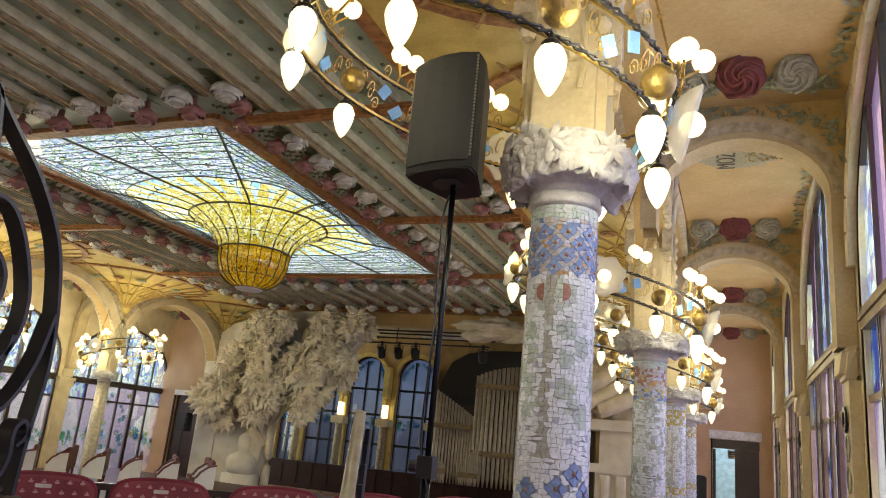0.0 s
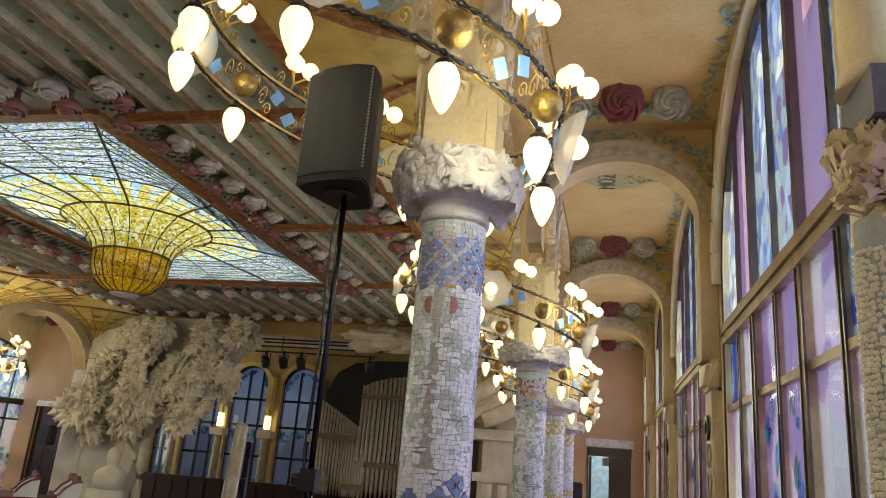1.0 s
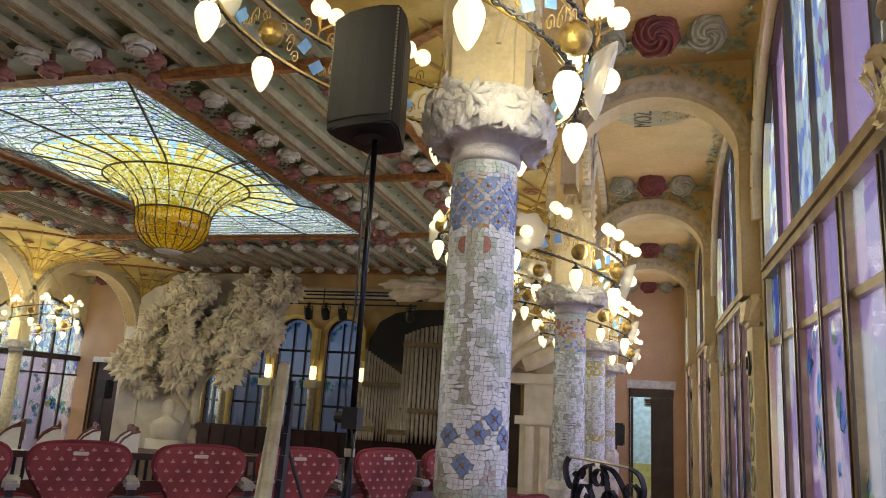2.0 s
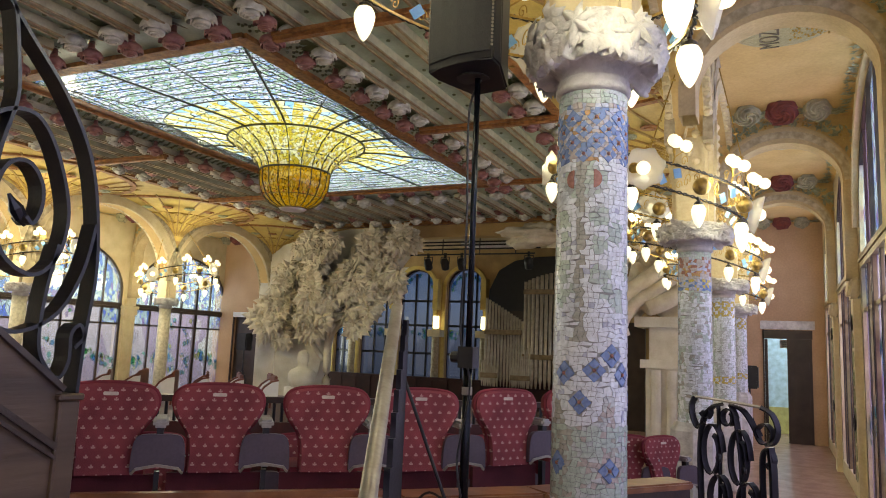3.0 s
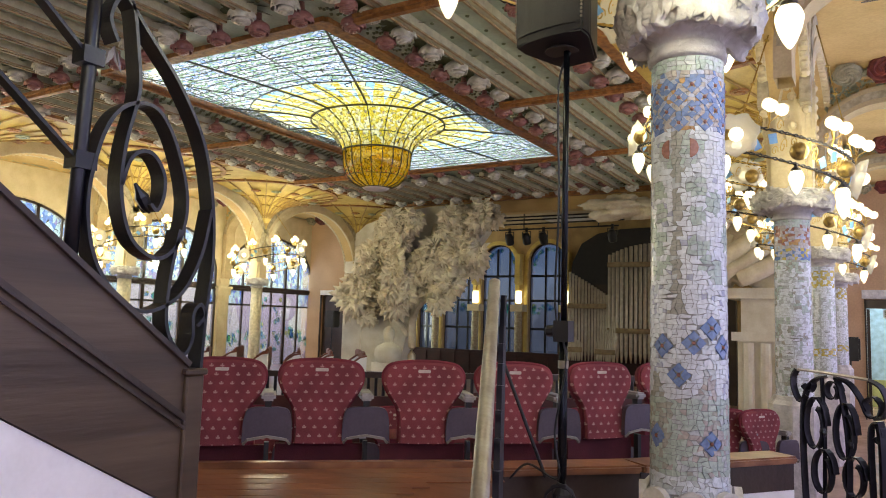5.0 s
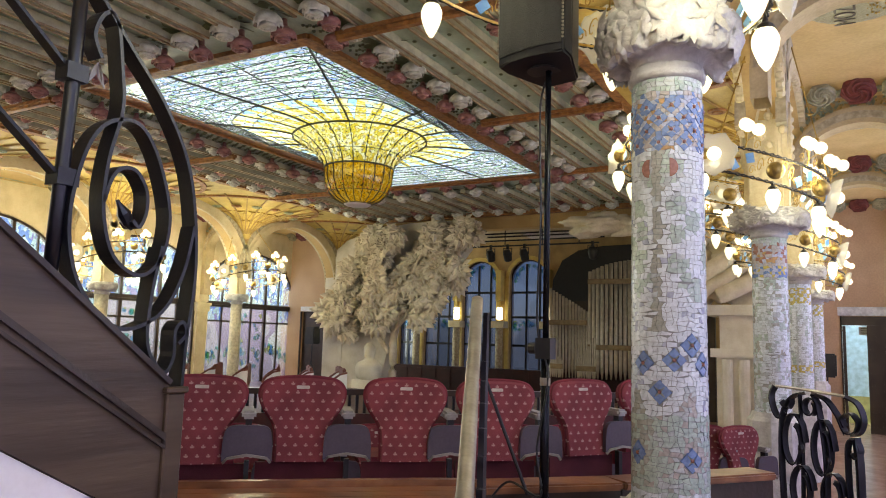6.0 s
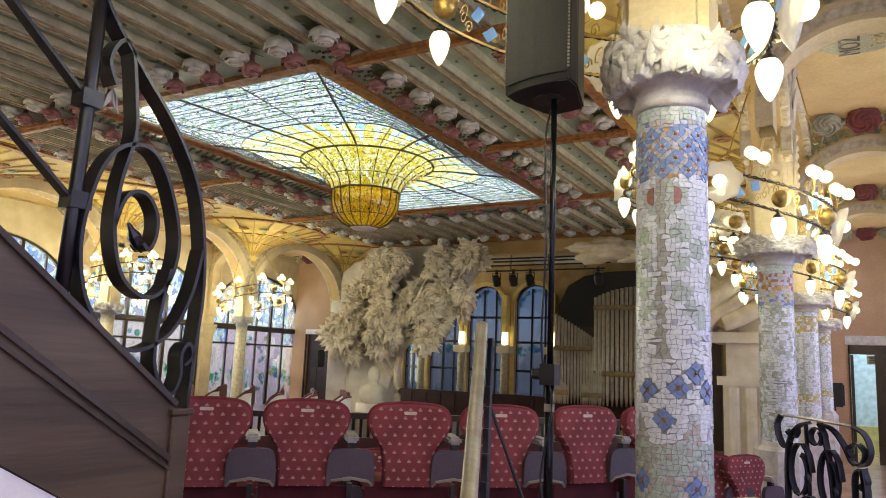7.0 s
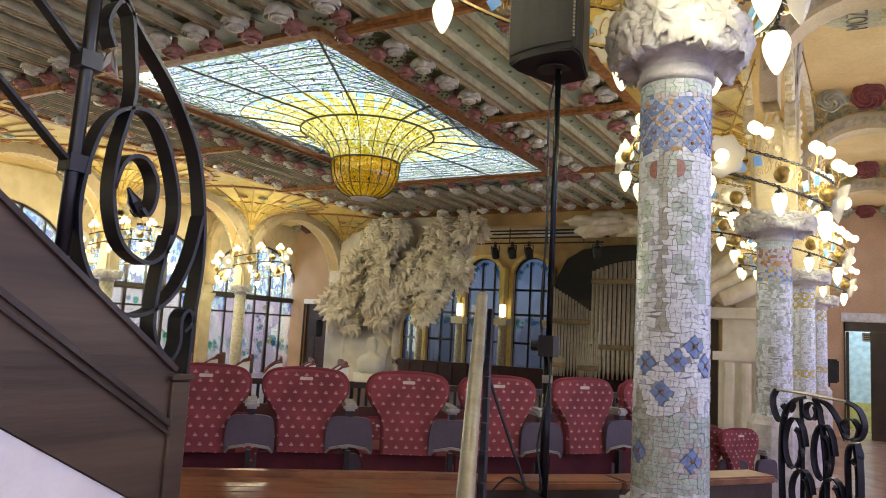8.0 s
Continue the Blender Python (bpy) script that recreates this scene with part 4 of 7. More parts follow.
for r, z in ((0.33, 5.335), (0.67, 5.58), (0.8, 6.16), (0.97, 6.455), (1.55, 6.845)):
    came([(r * math.cos(2 * math.pi * i / 48), r * math.sin(2 * math.pi * i / 48), z - 0.012) for i in range(48)], 0.035 if r in (0.8, 1.55) else 0.014, True)
for f in (0.33, 0.66, 1.0):
    pts = []
    for i in range(64):
        a = 2 * math.pi * i / 64
        r = 1.55 + (oval(a) - 1.55) * f
        pts.append((r * math.cos(a), r * math.sin(a), sag(r) - 0.012))
    came(pts, 0.02 if f == 1.0 else 0.012, True)
for i in range(20):
    a = 2 * math.pi * (i + 0.5) / 20
    c, s = math.cos(a), math.sin(a)
    came([(c * (r + 0.004), s * (r + 0.004), z - 0.008) for r, z in PROF[1:]], 0.018)
    E = edge_r(a)
    came([(c * r, s * r, sag(r) - 0.012) for r in np.linspace(1.55, E, 8)], 0.035 if i % 2 == 0 else 0.016)
for k in range(1, 7):
    t = k / 7
    pts = []
    for i in range(80):
        a = 2 * math.pi * i / 80
        E = edge_r(a)
        O = oval(a)
        r = O + (E - O) * t
        r = min(r, E - 0.02)
        r *= 1 + 0.012 * math.sin(14 * a + k)
        r = min(r, E - 0.01)
        pts.append((r * math.cos(a), r * math.sin(a), sag(r) - 0.012))
    came(pts, 0.013, True)
# straight cames across the flat outer field
y = -HY + 0.25
while y < HY:
    for sx in (-1, 1):
        xs = [x for x in np.linspace(0.02, HX, 14) if math.hypot(x, y) > oval(math.atan2(y, sx * x))]
        if len(xs) > 1:
            came([(sx * x, y, sag(math.hypot(x, y)) - 0.012) for x in xs], 0.009)
    y += 0.25
# small white blossoms in rings on the bowl
bm = B()
for j, (r, z) in enumerate(((1.36, 6.75), (1.17, 6.64), (1.03, 6.52), (0.92, 6.4))):
    m = 44 - 4 * j
    for i in range(m):
        a = 2 * math.pi * (i + 0.5 * j) / m
        c = Vector((math.cos(a), math.sin(a), 0))
        ball(bm, c * (r + 0.01) + Vector((0, 0, z - 0.015)), 0.034, 6, 4)
part("blossom", bm, BLOSSOM, sk, "rings of small pale glass blossoms")
bm = B()
for j in range(2):
    for i in range(20):
        a = 2 * math.pi * (i + 0.5 * j) / 20
        ball(bm, ((0.69 + 0.05 * j) * math.cos(a), (0.69 + 0.05 * j) * math.sin(a), 5.6 + 0.12 * j), 0.025, 6, 4)
part("amber_boss", bm, AMBER, bowl, "rows of small amber glass bosses")
part("bottom_finial", lathe(B(), [(0.05, 5.26), (0.27, 5.29), (0.33, 5.335)], 24), PLASTER, bowl, "pale round glass finial")


# ---- columns ----
FACE = math.atan2(-4.24, 0.93) % (2 * math.pi)      # side of the shaft that faces the stair


def capital_mesh(r=0.37):
    bm = B()
    prof = [(0.20, 3.86), (0.198, 3.9), (0.215, 3.935), (0.27, 3.97), (0.33, 3.95), (0.37, 3.95), (0.385, 4.0), (0.385, 4.09), (0.378, 4.17), (0.36, 4.21), (0.28, 4.222), (0.2, 4.224)]
    prof = [tuple(p) for p in smooth_path([(a, b, 0) for a, b in prof], 6)]
    seg = 180
    rows = []
    for j, p in enumerate(prof):
        row = []
        for i in range(seg):
            a = 2 * math.pi * i / seg
            rr, z = p[0], p[1]
            k = min(1.0, max(0.0, (rr - 0.2) / 0.13))
            v = Vector((math.cos(a) * 2.4, math.sin(a) * 2.4, z * 6))
            d = noise.noise(v * 1.1) * 0.03 - abs(noise.noise(v * 1.9)) * 0.07 - abs(noise.noise(v * 4.2)) * 0.045 + 0.05
            zz = z - k * (0.07 * noise.noise(Vector((math.cos(a), math.sin(a), 0.4)) * 2.3) + 0.05 * abs(math.sin(a * 4.5 + 4 * noise.noise(v))) + 0.05 * noise.noise(v * 2.6)) * (0.8 if z < 4.02 else 0.08)
            rr = rr + k * (d - 0.035)
            row.append(bm.verts.new((rr * math.cos(a), rr * math.sin(a), zz)))
        rows.append(row)
    for a, b in zip(rows, rows[1:]):
        for i in range(seg):
            bm.faces.new((a[i], a[(i + 1) % seg], b[(i + 1) % seg], b[i]))
    bm.faces.new(rows[-1])
    # leaf sprays and star blossoms carved on the drum, leaf tips that hang under it
    rnd = random.Random(23)
    for i in range(46):
        a = 2 * math.pi * (i + rnd.uniform(-0.3, 0.3)) / 46 * 2
        face = Vector((math.cos(a), math.sin(a), rnd.uniform(-0.5, 0.4))).normalized()
        leaf_spray(bm, Vector((0.368 * math.cos(a), 0.368 * math.sin(a), 4.0 + 0.17 * rnd.random())), face, rnd, rnd.uniform(0.1, 0.17), 0.12, 0.24)
    for i in range(7):
        a = 2 * math.pi * i / 7 + 0.2
        m = pose(0.39 * math.cos(a), 0.39 * math.sin(a), 4.09 + 0.02 * (i % 2), 0, 0, math.degrees(a)) @ pose(0, 0, 0, 12, 84, 0)
        for q in range(6):
            w = 2 * math.pi * q / 6 + i
            e = 0.135 + 0.02 * (q % 2)
            g = [(0.0, 0.0, 0.03), (0.06 * math.cos(w - 0.5), 0.06 * math.sin(w - 0.5), 0.0), (e * math.cos(w), e * math.sin(w), -0.01), (0.06 * math.cos(w + 0.5), 0.06 * math.sin(w + 0.5), 0.0)]
            v = [bm.verts.new(m @ Vector(p)) for p in g]
            rid = bm.verts.new(m @ Vector((e * 0.5 * math.cos(w), e * 0.5 * math.sin(w), 0.032)))
            for p_, q_ in zip(v, v[1:] + v[:1]):
                bm.faces.new((p_, q_, rid))
    return mesh_of(bm, "capital", CAPSTONE, True)


CAPME = capital_mesh()
TILES = [mat("mosaic_" + n, c, 0.22, 0, tuple(v * 0.8 for v in c), 30, 0.05, 60) for n, c in (
    ("white", (0.84, 0.89, 0.95)), ("grey", (0.60, 0.65, 0.67)), ("green", (0.54, 0.64, 0.59)), ("blue", (0.22, 0.31, 0.58)), ("lilac", (0.54, 0.58, 0.72)),
    ("orange", (0.55, 0.34, 0.16)), ("red", (0.40, 0.20, 0.16)), ("rose", (0.55, 0.50, 0.48)), ("yellow", (0.66, 0.54, 0.16)), ("stem", (0.47, 0.47, 0.43)))]
WHT, GRY, GRN, BLU, LIL, ORA, RED, ROS, YEL, STM = range(10)


# green leaves set into the white field: angle, height, half width, half height
LEAVES = [(0.25, 3.06, 0.05, 0.06), (-0.85, 3.05, 0.045, 0.06), (-0.8, 2.92, 0.045, 0.06), (0.2, 2.9, 0.05, 0.06), (0.78, 2.97, 0.05, 0.07), (-0.82, 2.76, 0.05, 0.07),
          (0.28, 2.735, 0.065, 0.055), (0.82, 2.6, 0.045, 0.06), (0.47, 2.64, 0.05, 0.045), (-0.42, 2.65, 0.05, 0.03), (-0.87, 2.62, 0.04, 0.06), (1.25, 2.8, 0.05, 0.08), (-1.3, 2.85, 0.05, 0.08)]


def zone(a, z, rnd):
    """Tile colour by angle (from the side facing the seats) and height."""
    n1 = noise.noise(Vector((a * 1.3, z * 1.6, 0.3)))
    n2 = noise.noise(Vector((a * 2.1 + 5, z * 3.0, 4.1)))
    r = rnd.random()
    if z > 3.7:
        return GRN if r < 0.6 else GRY
    if z > 3.38:
        return ORA if r < 0.05 else (ROS if r < 0.45 else (LIL if r < 0.8 else BLU))
    # grey-brown stem with a spread foot
    if z > 2.38 and abs(a + 0.28) < (0.11 if z > 2.48 else 0.11 + (2.48 - z) * 1.4):
        return STM if r < 0.85 else GRY
    # heart-shaped field round the half rounds
    if ((a + 0.22) / 0.62) ** 2 + ((z - 3.26) / 0.11) ** 2 < 1:
        return GRY if r < 0.6 else GRN
    for la, lz, lw, lh in LEAVES:
        if ((a - la) * 0.2 / lw) ** 2 + ((z - lz) / lh) ** 2 < 1 + 0.5 * n2:
            return GRN if r < 0.9 else GRY
    if z < 1.52:
        return WHT if r < 0.7 else GRY
    if z > 1.92:
        for apex_a, apex_z, c in ((0.53, 2.09, ROS), (-0.95, 2.06, STM)):
            if z < apex_z and abs(a - apex_a) < 0.06 + (apex_z - z) * 1.9:
                return c if r < 0.55 else GRY
        return WHT if r < 0.94 else LIL
    if ((a - 0.57) / 0.42) ** 2 + ((z - 1.7) / 0.085) ** 2 < 1:
        return ROS if r < 0.7 else GRN
    if a < -0.6 or n2 > 0.28:
        return STM if r < 0.5 else GRN
    return GRN if r < 0.72 else (GRY if r < 0.9 else ROS)


def vine_zone(a, z, rnd):
    """Leafy vines on white under a reddish band with blue tiles."""
    r = rnd.random()
    n2 = noise.noise(Vector((a * 2.6 + 2, z * 2.4, 7.7)))
    if z > 3.54:
        return GRN if r < 0.7 else GRY
    if z > 3.26:
        return ORA if r < 0.12 else (RED if r < 0.3 else (ROS if r < 0.75 else LIL))
    if z > 3.14:
        return BLU if r < 0.5 else (LIL if r < 0.8 else YEL)
    if abs(n2) < 0.09 or n2 > 0.42:
        return GRN if r < 0.6 else STM
    return WHT if r < 0.75 else GRY


def ring_zone(a, z, rnd):
    """Yellow rings over white panels with sage leaves."""
    r = rnd.random()
    d = min(math.hypot(((a + 0.4) % 0.8 - 0.4) * 0.2, z - zc) for zc in (3.33, 3.18, 1.95))
    if 0.04 < d < 0.075:
        return YEL
    n2 = noise.noise(Vector((a * 3.0 + 9, z * 3.2, 1.7)))
    if n2 > 0.22 and z < 3.05:
        return GRN if r < 0.7 else GRY
    if abs((a + 0.4) % 0.8 - 0.4) > 0.36:
        return GRY
    return WHT if r < 0.85 else GRY


def tesserae(root, base, top, r0, r1, size, keep, a_lo=0.0, a_hi=2 * math.pi, seed=1, flowers=(), colour=None):
    """Broken tiles set on a shaft: the nearest ones as pieces, the rest joined."""
    rnd = random.Random(seed)
    joined = B()
    pieces = []
    rows = int((top - base) / size)
    n = int((a_hi - a_lo) * r0 / size)
    grid = {}
    for j in range(rows + 1):
        for i in range(n + 1):
            jz = 0.33 if 0 < j < rows else 0.0
            grid[i, j] = (a_lo + (a_hi - a_lo) * (i + 0.5 * (j % 2) * 0.6 + rnd.uniform(-0.36, 0.36)) / n, base + (top - base) * (j + rnd.uniform(-jz, jz)) / rows)
    for j in range(rows):
        i = 0
        while i < n:
            wide = 2 if rnd.random() < 0.16 and i < n - 1 else 1
            c = [grid[i, j], grid[i + wide, j], grid[i + wide, j + 1], grid[i, j + 1]]
            i += wide
            am, zm = sum(p[0] for p in c) / 4, sum(p[1] for p in c) / 4
            R = r0 + (r1 - r0) * (zm - base) / (top - base)
            if any(abs((am - fa + math.pi) % (2 * math.pi) - math.pi) * R + abs(zm - fz) < 0.07 for fa, fz in flowers):
                continue
            k = 1 - 0.0024 / size
            pieces.append(([(am + (a - am) * k, zm + (z - zm) * k) for a, z in c], R, (colour or zone)(am - FACE, zm, rnd)))

    def add(bm, c, R, k):
        lo = [bm.verts.new(((R - 0.002) * math.cos(a), (R - 0.002) * math.sin(a), zz)) for a, zz in c]
        d = 0.004 + 0.004 * rnd.random()
        hi = [bm.verts.new(((R + d) * math.cos(a), (R + d) * math.sin(a), zz)) for a, zz in c]
        fs = [bm.faces.new(hi)] + [bm.faces.new((lo[i], lo[(i + 1) % 4], hi[(i + 1) % 4], hi[i])) for i in range(4)]
        for f in fs:
            f.material_index = k
    for i, (c, R, k) in enumerate(pieces):
        if keep and 2.3 < c[0][1] < 2.6 and math.cos((c[0][0] - 4.5)) > 0.2 and keep > 0:
            bm = B()
            add(bm, c, R, 0)
            part("tile", bm, TILES[k], root)
            keep -= 1
        else:
            add(joined, c, R, k)
    ob = part("tile_cladding", joined, TILES[0], root)
    for m in TILES[1:]:
        ob.data.materials.append(m)
    ob["kind"] = "stuff"


def flower(root, a, z, R, s=0.075):
    petals = ((0, 1), (1, 0), (0, -1), (-1, 0))
    for k, (dx, dz) in enumerate(petals):
        bm = B()
        px, pz = -dz, dx
        pts = [(dx * 0.012, dz * 0.012), (dx * s * 0.5 + px * s * 0.5, dz * s * 0.5 + pz * s * 0.5), (dx * s * 1.0, dz * s * 1.0), (dx * s * 0.5 - px * s * 0.5, dz * s * 0.5 - pz * s * 0.5)]
        lo = [bm.verts.new(((R - 0.002) * math.cos(a + x / R), (R - 0.002) * math.sin(a + x / R), z + y)) for x, y in pts]
        hi = [bm.verts.new(((R + 0.008) * math.cos(a + x * 0.96 / R), (R + 0.008) * math.sin(a + x * 0.96 / R), z + y * 0.96)) for x, y in pts]
        bm.faces.new(hi)
        for i in range(4):
            bm.faces.new((lo[i], lo[(i + 1) % 4], hi[(i + 1) % 4], hi[i]))
        part("petal_tile", bm, TILES[BLU], root)
    bm = ball(B(), ((R + 0.006) * math.cos(a), (R + 0.006) * math.sin(a), z), 0.01, 8, 5)
    part("flower_centre", bm, TILES[RED], root)


def column(x, y, base, near, top=3.79, cap=(1, 1)):
    root = empty("column", "round column clad in broken-tile mosaic with a carved capital", "column", "mosaic columns", pose(x, y, 0))
    part("shaft", lathe(B(), [(0.2, base), (0.198, base + 0.6), (0.19, top + 0.01)], 40), GROUT if near else MOSAICFAR, root, smooth=True)
    part("neck_ring", lathe(B(), [(0.19, top), (0.215, top + 0.01), (0.22, top + 0.04), (0.205, top + 0.06), (0.21, top + 0.08), (0.195, top + 0.1)], 32), CAPSTONE, root, smooth=True)
    ob = new("capital", CAPME)
    ob.parent = root
    ob.matrix_basis = pose(0, 0, top + 0.09) @ Matrix.Diagonal((cap[0], cap[0], cap[1], 1)) @ pose(0, 0, -3.88)
    shelf = top + 0.09 + cap[1] * 0.34
    ob["label"] = "carved pale stone capital of ruffled leaves"
    bm = box(B(), -0.25, 0.25, -0.22, 0.22, shelf, 6.4)
    bmesh.ops.bevel(bm, geom=[e for e in bm.edges if abs(e.verts[0].co.z - e.verts[1].co.z) > 0.5], offset=0.06, segments=2, affect="EDGES")
    part("pier", bm, CREAM, root)
    for k, (dx, dy, rz) in enumerate(((0, -0.23, 0), (0.26, 0, 90), (-0.26, 0, -90))):
        bm = B()
        for q in range(6):
            z = 4.62 + 0.12 * q
            ball(bm, (0.05 * math.sin(q * 1.9), -0.012, z), 0.055, 7, 5)
        sweep(bm, smooth_path([(-0.1, -0.01, 4.5), (-0.13, -0.02, 4.8), (0.0, -0.02, 5.3), (0.13, -0.02, 4.8), (0.1, -0.01, 4.5)], 5), 0.03, 0.03, Vector((0, 1, 0)))
        ob = part("relief", bm, CREAM, root, "carved leaf relief")
        ob.matrix_basis = pose(dx * 0.97, dy * 0.97, 0, 0, 0, rz)
    return root


# angles are measured from +x; the side that faces the stair lies near 4.5 rad
c1 = column(-0.93, 4.24, 1.15, True)
FL = [(FACE + 0.61, 2.30), (FACE + 0.13, 2.22), (FACE - 0.72, 2.2), (FACE + 1.0, 2.2), (FACE - 0.25, 2.05), (FACE + 0.58, 1.70), (FACE - 0.95, 1.72), (FACE + 1.75, 2.05), (FACE + 2.3, 2.25)]
tesserae(c1, 1.4, 3.79, 0.202, 0.191, 0.026, 290, FACE - 1.9, FACE + 1.9, 1, FL)
for a, z in FL:
    flower(c1, a, z, 0.2, 0.066)
PITCH = 2 * math.pi / 9
for row, z in enumerate((3.625, 3.555, 3.485, 3.415)):
    for i in range(7):
        flower(c1, FACE + 0.12 + PITCH * (i - 3) + PITCH / 2 * (row % 2), z, 0.194, 0.053)
for row in range(9):
    # rose-coloured lattice strips between the blue flowers
    for sgn in (-1, 1):
        a0 = FACE + 0.12 + PITCH * (row - 4) + PITCH / 2
        pts = [(0.1945 * math.cos(a0 + sgn * PITCH * 1.5 * t), 0.1945 * math.sin(a0 + sgn * PITCH * 1.5 * t), 3.45 + 0.21 * (t - 0.333)) for t in np.linspace(0, 1, 9)]
        part("lattice_tile", sweep(B(), pts, 0.012, 0.012), TILES[ROS], c1)
for a, h in ((-0.5, 1), (0.06, -1)):
    # dull red half rounds either side of a pale strip
    bm = B()
    arc = [(h * -0.045 * math.sin(math.pi * q / 10), 0.052 * math.cos(math.pi * q / 10)) for q in range(11)]
    lo = [bm.verts.new((0.19 * math.cos(FACE + a + x / 0.2), 0.19 * math.sin(FACE + a + x / 0.2), 3.27 + z)) for x, z in arc]
    hi = [bm.verts.new((0.205 * math.cos(FACE + a + x / 0.2), 0.205 * math.sin(FACE + a + x / 0.2), 3.27 + z)) for x, z in arc]
    bm.faces.new(hi)
    for q in range(11):
        bm.faces.new((lo[q], lo[(q + 1) % 11], hi[(q + 1) % 11], hi[q]))
    part("half_round_tile", bm, TILES[RED], c1, "dull red half-round tile")
for i in range(8):
    a = FACE + 2 * math.pi * i / 8 + 0.06
    bm = B()
    m = pose(0.245 * math.cos(a), 0.245 * math.sin(a), 1.15, 0, 0, math.degrees(a) + 90)
    pts = [(-0.092, 0)] + [(0.092 * math.cos(math.pi - math.pi * q / 8), 0.22 + 0.092 * math.sin(math.pi * q / 8)) for q in range(9)] + [(0.092, 0)]
    lo = [bm.verts.new(m @ Vector((u, 0.02, v))) for u, v in pts]
    hi = [bm.verts.new(m @ Vector((u, -0.02, v))) for u, v in pts]
    bm.faces.new(lo)
    bm.faces.new(hi)
    for q in range(len(pts)):
        bm.faces.new((lo[q], lo[(q + 1) % len(pts)], hi[(q + 1) % len(pts)], hi[q]))
    part("base_scallop", bm, CAPSTONE, c1, "rounded stone scallop at the foot")
for k, (x, y) in enumerate(COLS[1:]):
    ctop = (3.62, 3.47, 3.38)[k]
    c = column(x, y, 0.0, True, ctop, (1.12, 0.78))
    part("plinth", lathe(B(), [(0.3, 0), (0.3, 1.45), (0.26, 1.5), (0.24, 1.55)], 8), CAPSTONE, c, "pale stone plinth")
    tesserae(c, 1.5, ctop, 0.202, 0.191, 0.034, 0, FACE - 1.9, FACE + 1.9, int(y), (), vine_zone if k == 0 else ring_zone)
for x, y in WCOLS:
    column(x, y, 0.0, False, 3.3, (1.0, 0.8))


# ---- chandeliers ----
def chandelier(m):
    root = empty("chandelier", "ring chandelier with lit glass bulbs, gilt balls and blue glass squares", "chandelier", "column chandeliers", m)
    R = 1.25

    def circ(r, z, n=72, tw=0.0, ph=0.0):
        return [((r + tw * math.cos(i * 2.1 + ph)) * math.cos(2 * math.pi * i / n), (r + tw * math.cos(i * 2.1 + ph)) * math.sin(2 * math.pi * i / n), z + tw * math.sin(i * 2.1 + ph)) for i in range(n)]
    for z, r in ((0.0, R), (0.3, R - 0.02)):
        bm = B()
        for ph in (0, math.pi):
            sweep(bm, circ(r, z, 144, 0.014, ph), 0.018, 0.018, closed=True, seg=5)
        part("twisted_hoop", bm, CHANIRON, root, "twisted iron hoop")
        part("gilt_hoop", sweep(B(), circ(r - 0.035, z - 0.005), 0.01, 0.018, closed=True), GOLD, root)
    for i in range(10):
        a = 2 * math.pi * i / 10 - 0.277
        c, s = math.cos(a), math.sin(a)
        prof = [(0.03, -0.055), (0.055, -0.08), (0.078, -0.13), (0.08, -0.165), (0.068, -0.22), (0.045, -0.28), (0.02, -0.325), (0.004, -0.34)]
        bulb = part("bulb", lathe(B(), [tuple(p)[:2] for p in smooth_path([(u, w, 0) for u, w in prof], 3)], 16, pose(R * c, R * s, 0, 0, -14.6, 0)), OPAL, root, "lit white teardrop bulb", True)
        part("bulb_cap", lathe(B(), [(0.058, -0.085), (0.05, -0.055), (0.02, -0.03), (0.015, 0.0)], 12, pose(R * c, R * s, 0, 0, -14.6, 0)), CHANIRON, bulb, "dark metal cap")
        part("gilt_ball", ball(B(), (R * c, R * s, 0.14), 0.1, 16, 12), GILTBALL, root, "mottled gilt glass ball", True)
        for k in (-0.25, -0.37):
            mm = pose(R * math.cos(a + k), R * math.sin(a + k), 0.15 + (k + 0.31) * 0.9, 0, 0, math.degrees(a + k) + 90) @ pose(0, 0, 0, 0, 12 + 140 * k, 0)
            part("glass_square", box(B(), -0.042, 0.042, -0.006, 0.006, -0.055, 0.055, mm), BLUESQ, root, "small blue glass square")
    for i in range(10):
        a = 2 * math.pi * i / 10 + 0.04
        c, s = math.cos(a), math.sin(a)
        bm = B()
        for q in range(3):
            w = q * 2.094 + 0.4
            top = (R * c + 0.085 * math.cos(w), R * s + 0.085 * math.sin(w), 0.47 + 0.05 * (q % 2))
            sweep(bm, [(R * c, R * s, 0.3), (R * c, R * s, 0.38), top], 0.014, 0.014)
        part("stem", bm, GOLD, root)
        for q in range(3):
            w = q * 2.094 + 0.4
            part("globe", ball(B(), (R * c + 0.09 * math.cos(w), R * s + 0.09 * math.sin(w), 0.53 + 0.05 * (q % 2)), 0.07, 12, 8), OPAL, root, "lit white globe", True)
        for q in range(-1, 2, 2):
            for off, z0, h in ((0.09, 0.36, 0.07), (0.16, 0.15, 0.1), (0.1, 0.08, 0.06), (0.24, 0.22, 0.06)):
                sp = [(R * math.cos(a + q * (off + 0.03 * math.cos(t * 0.7) * (1 - t / 14))), R * math.sin(a + q * (off + 0.03 * math.cos(t * 0.7) * (1 - t / 14))), z0 + h * math.sin(t * 0.7) * (1 - t / 14)) for t in range(13)]
                part("scroll", sweep(B(), sp, 0.009, 0.009), GOLD, root, "small gilt wire scroll")
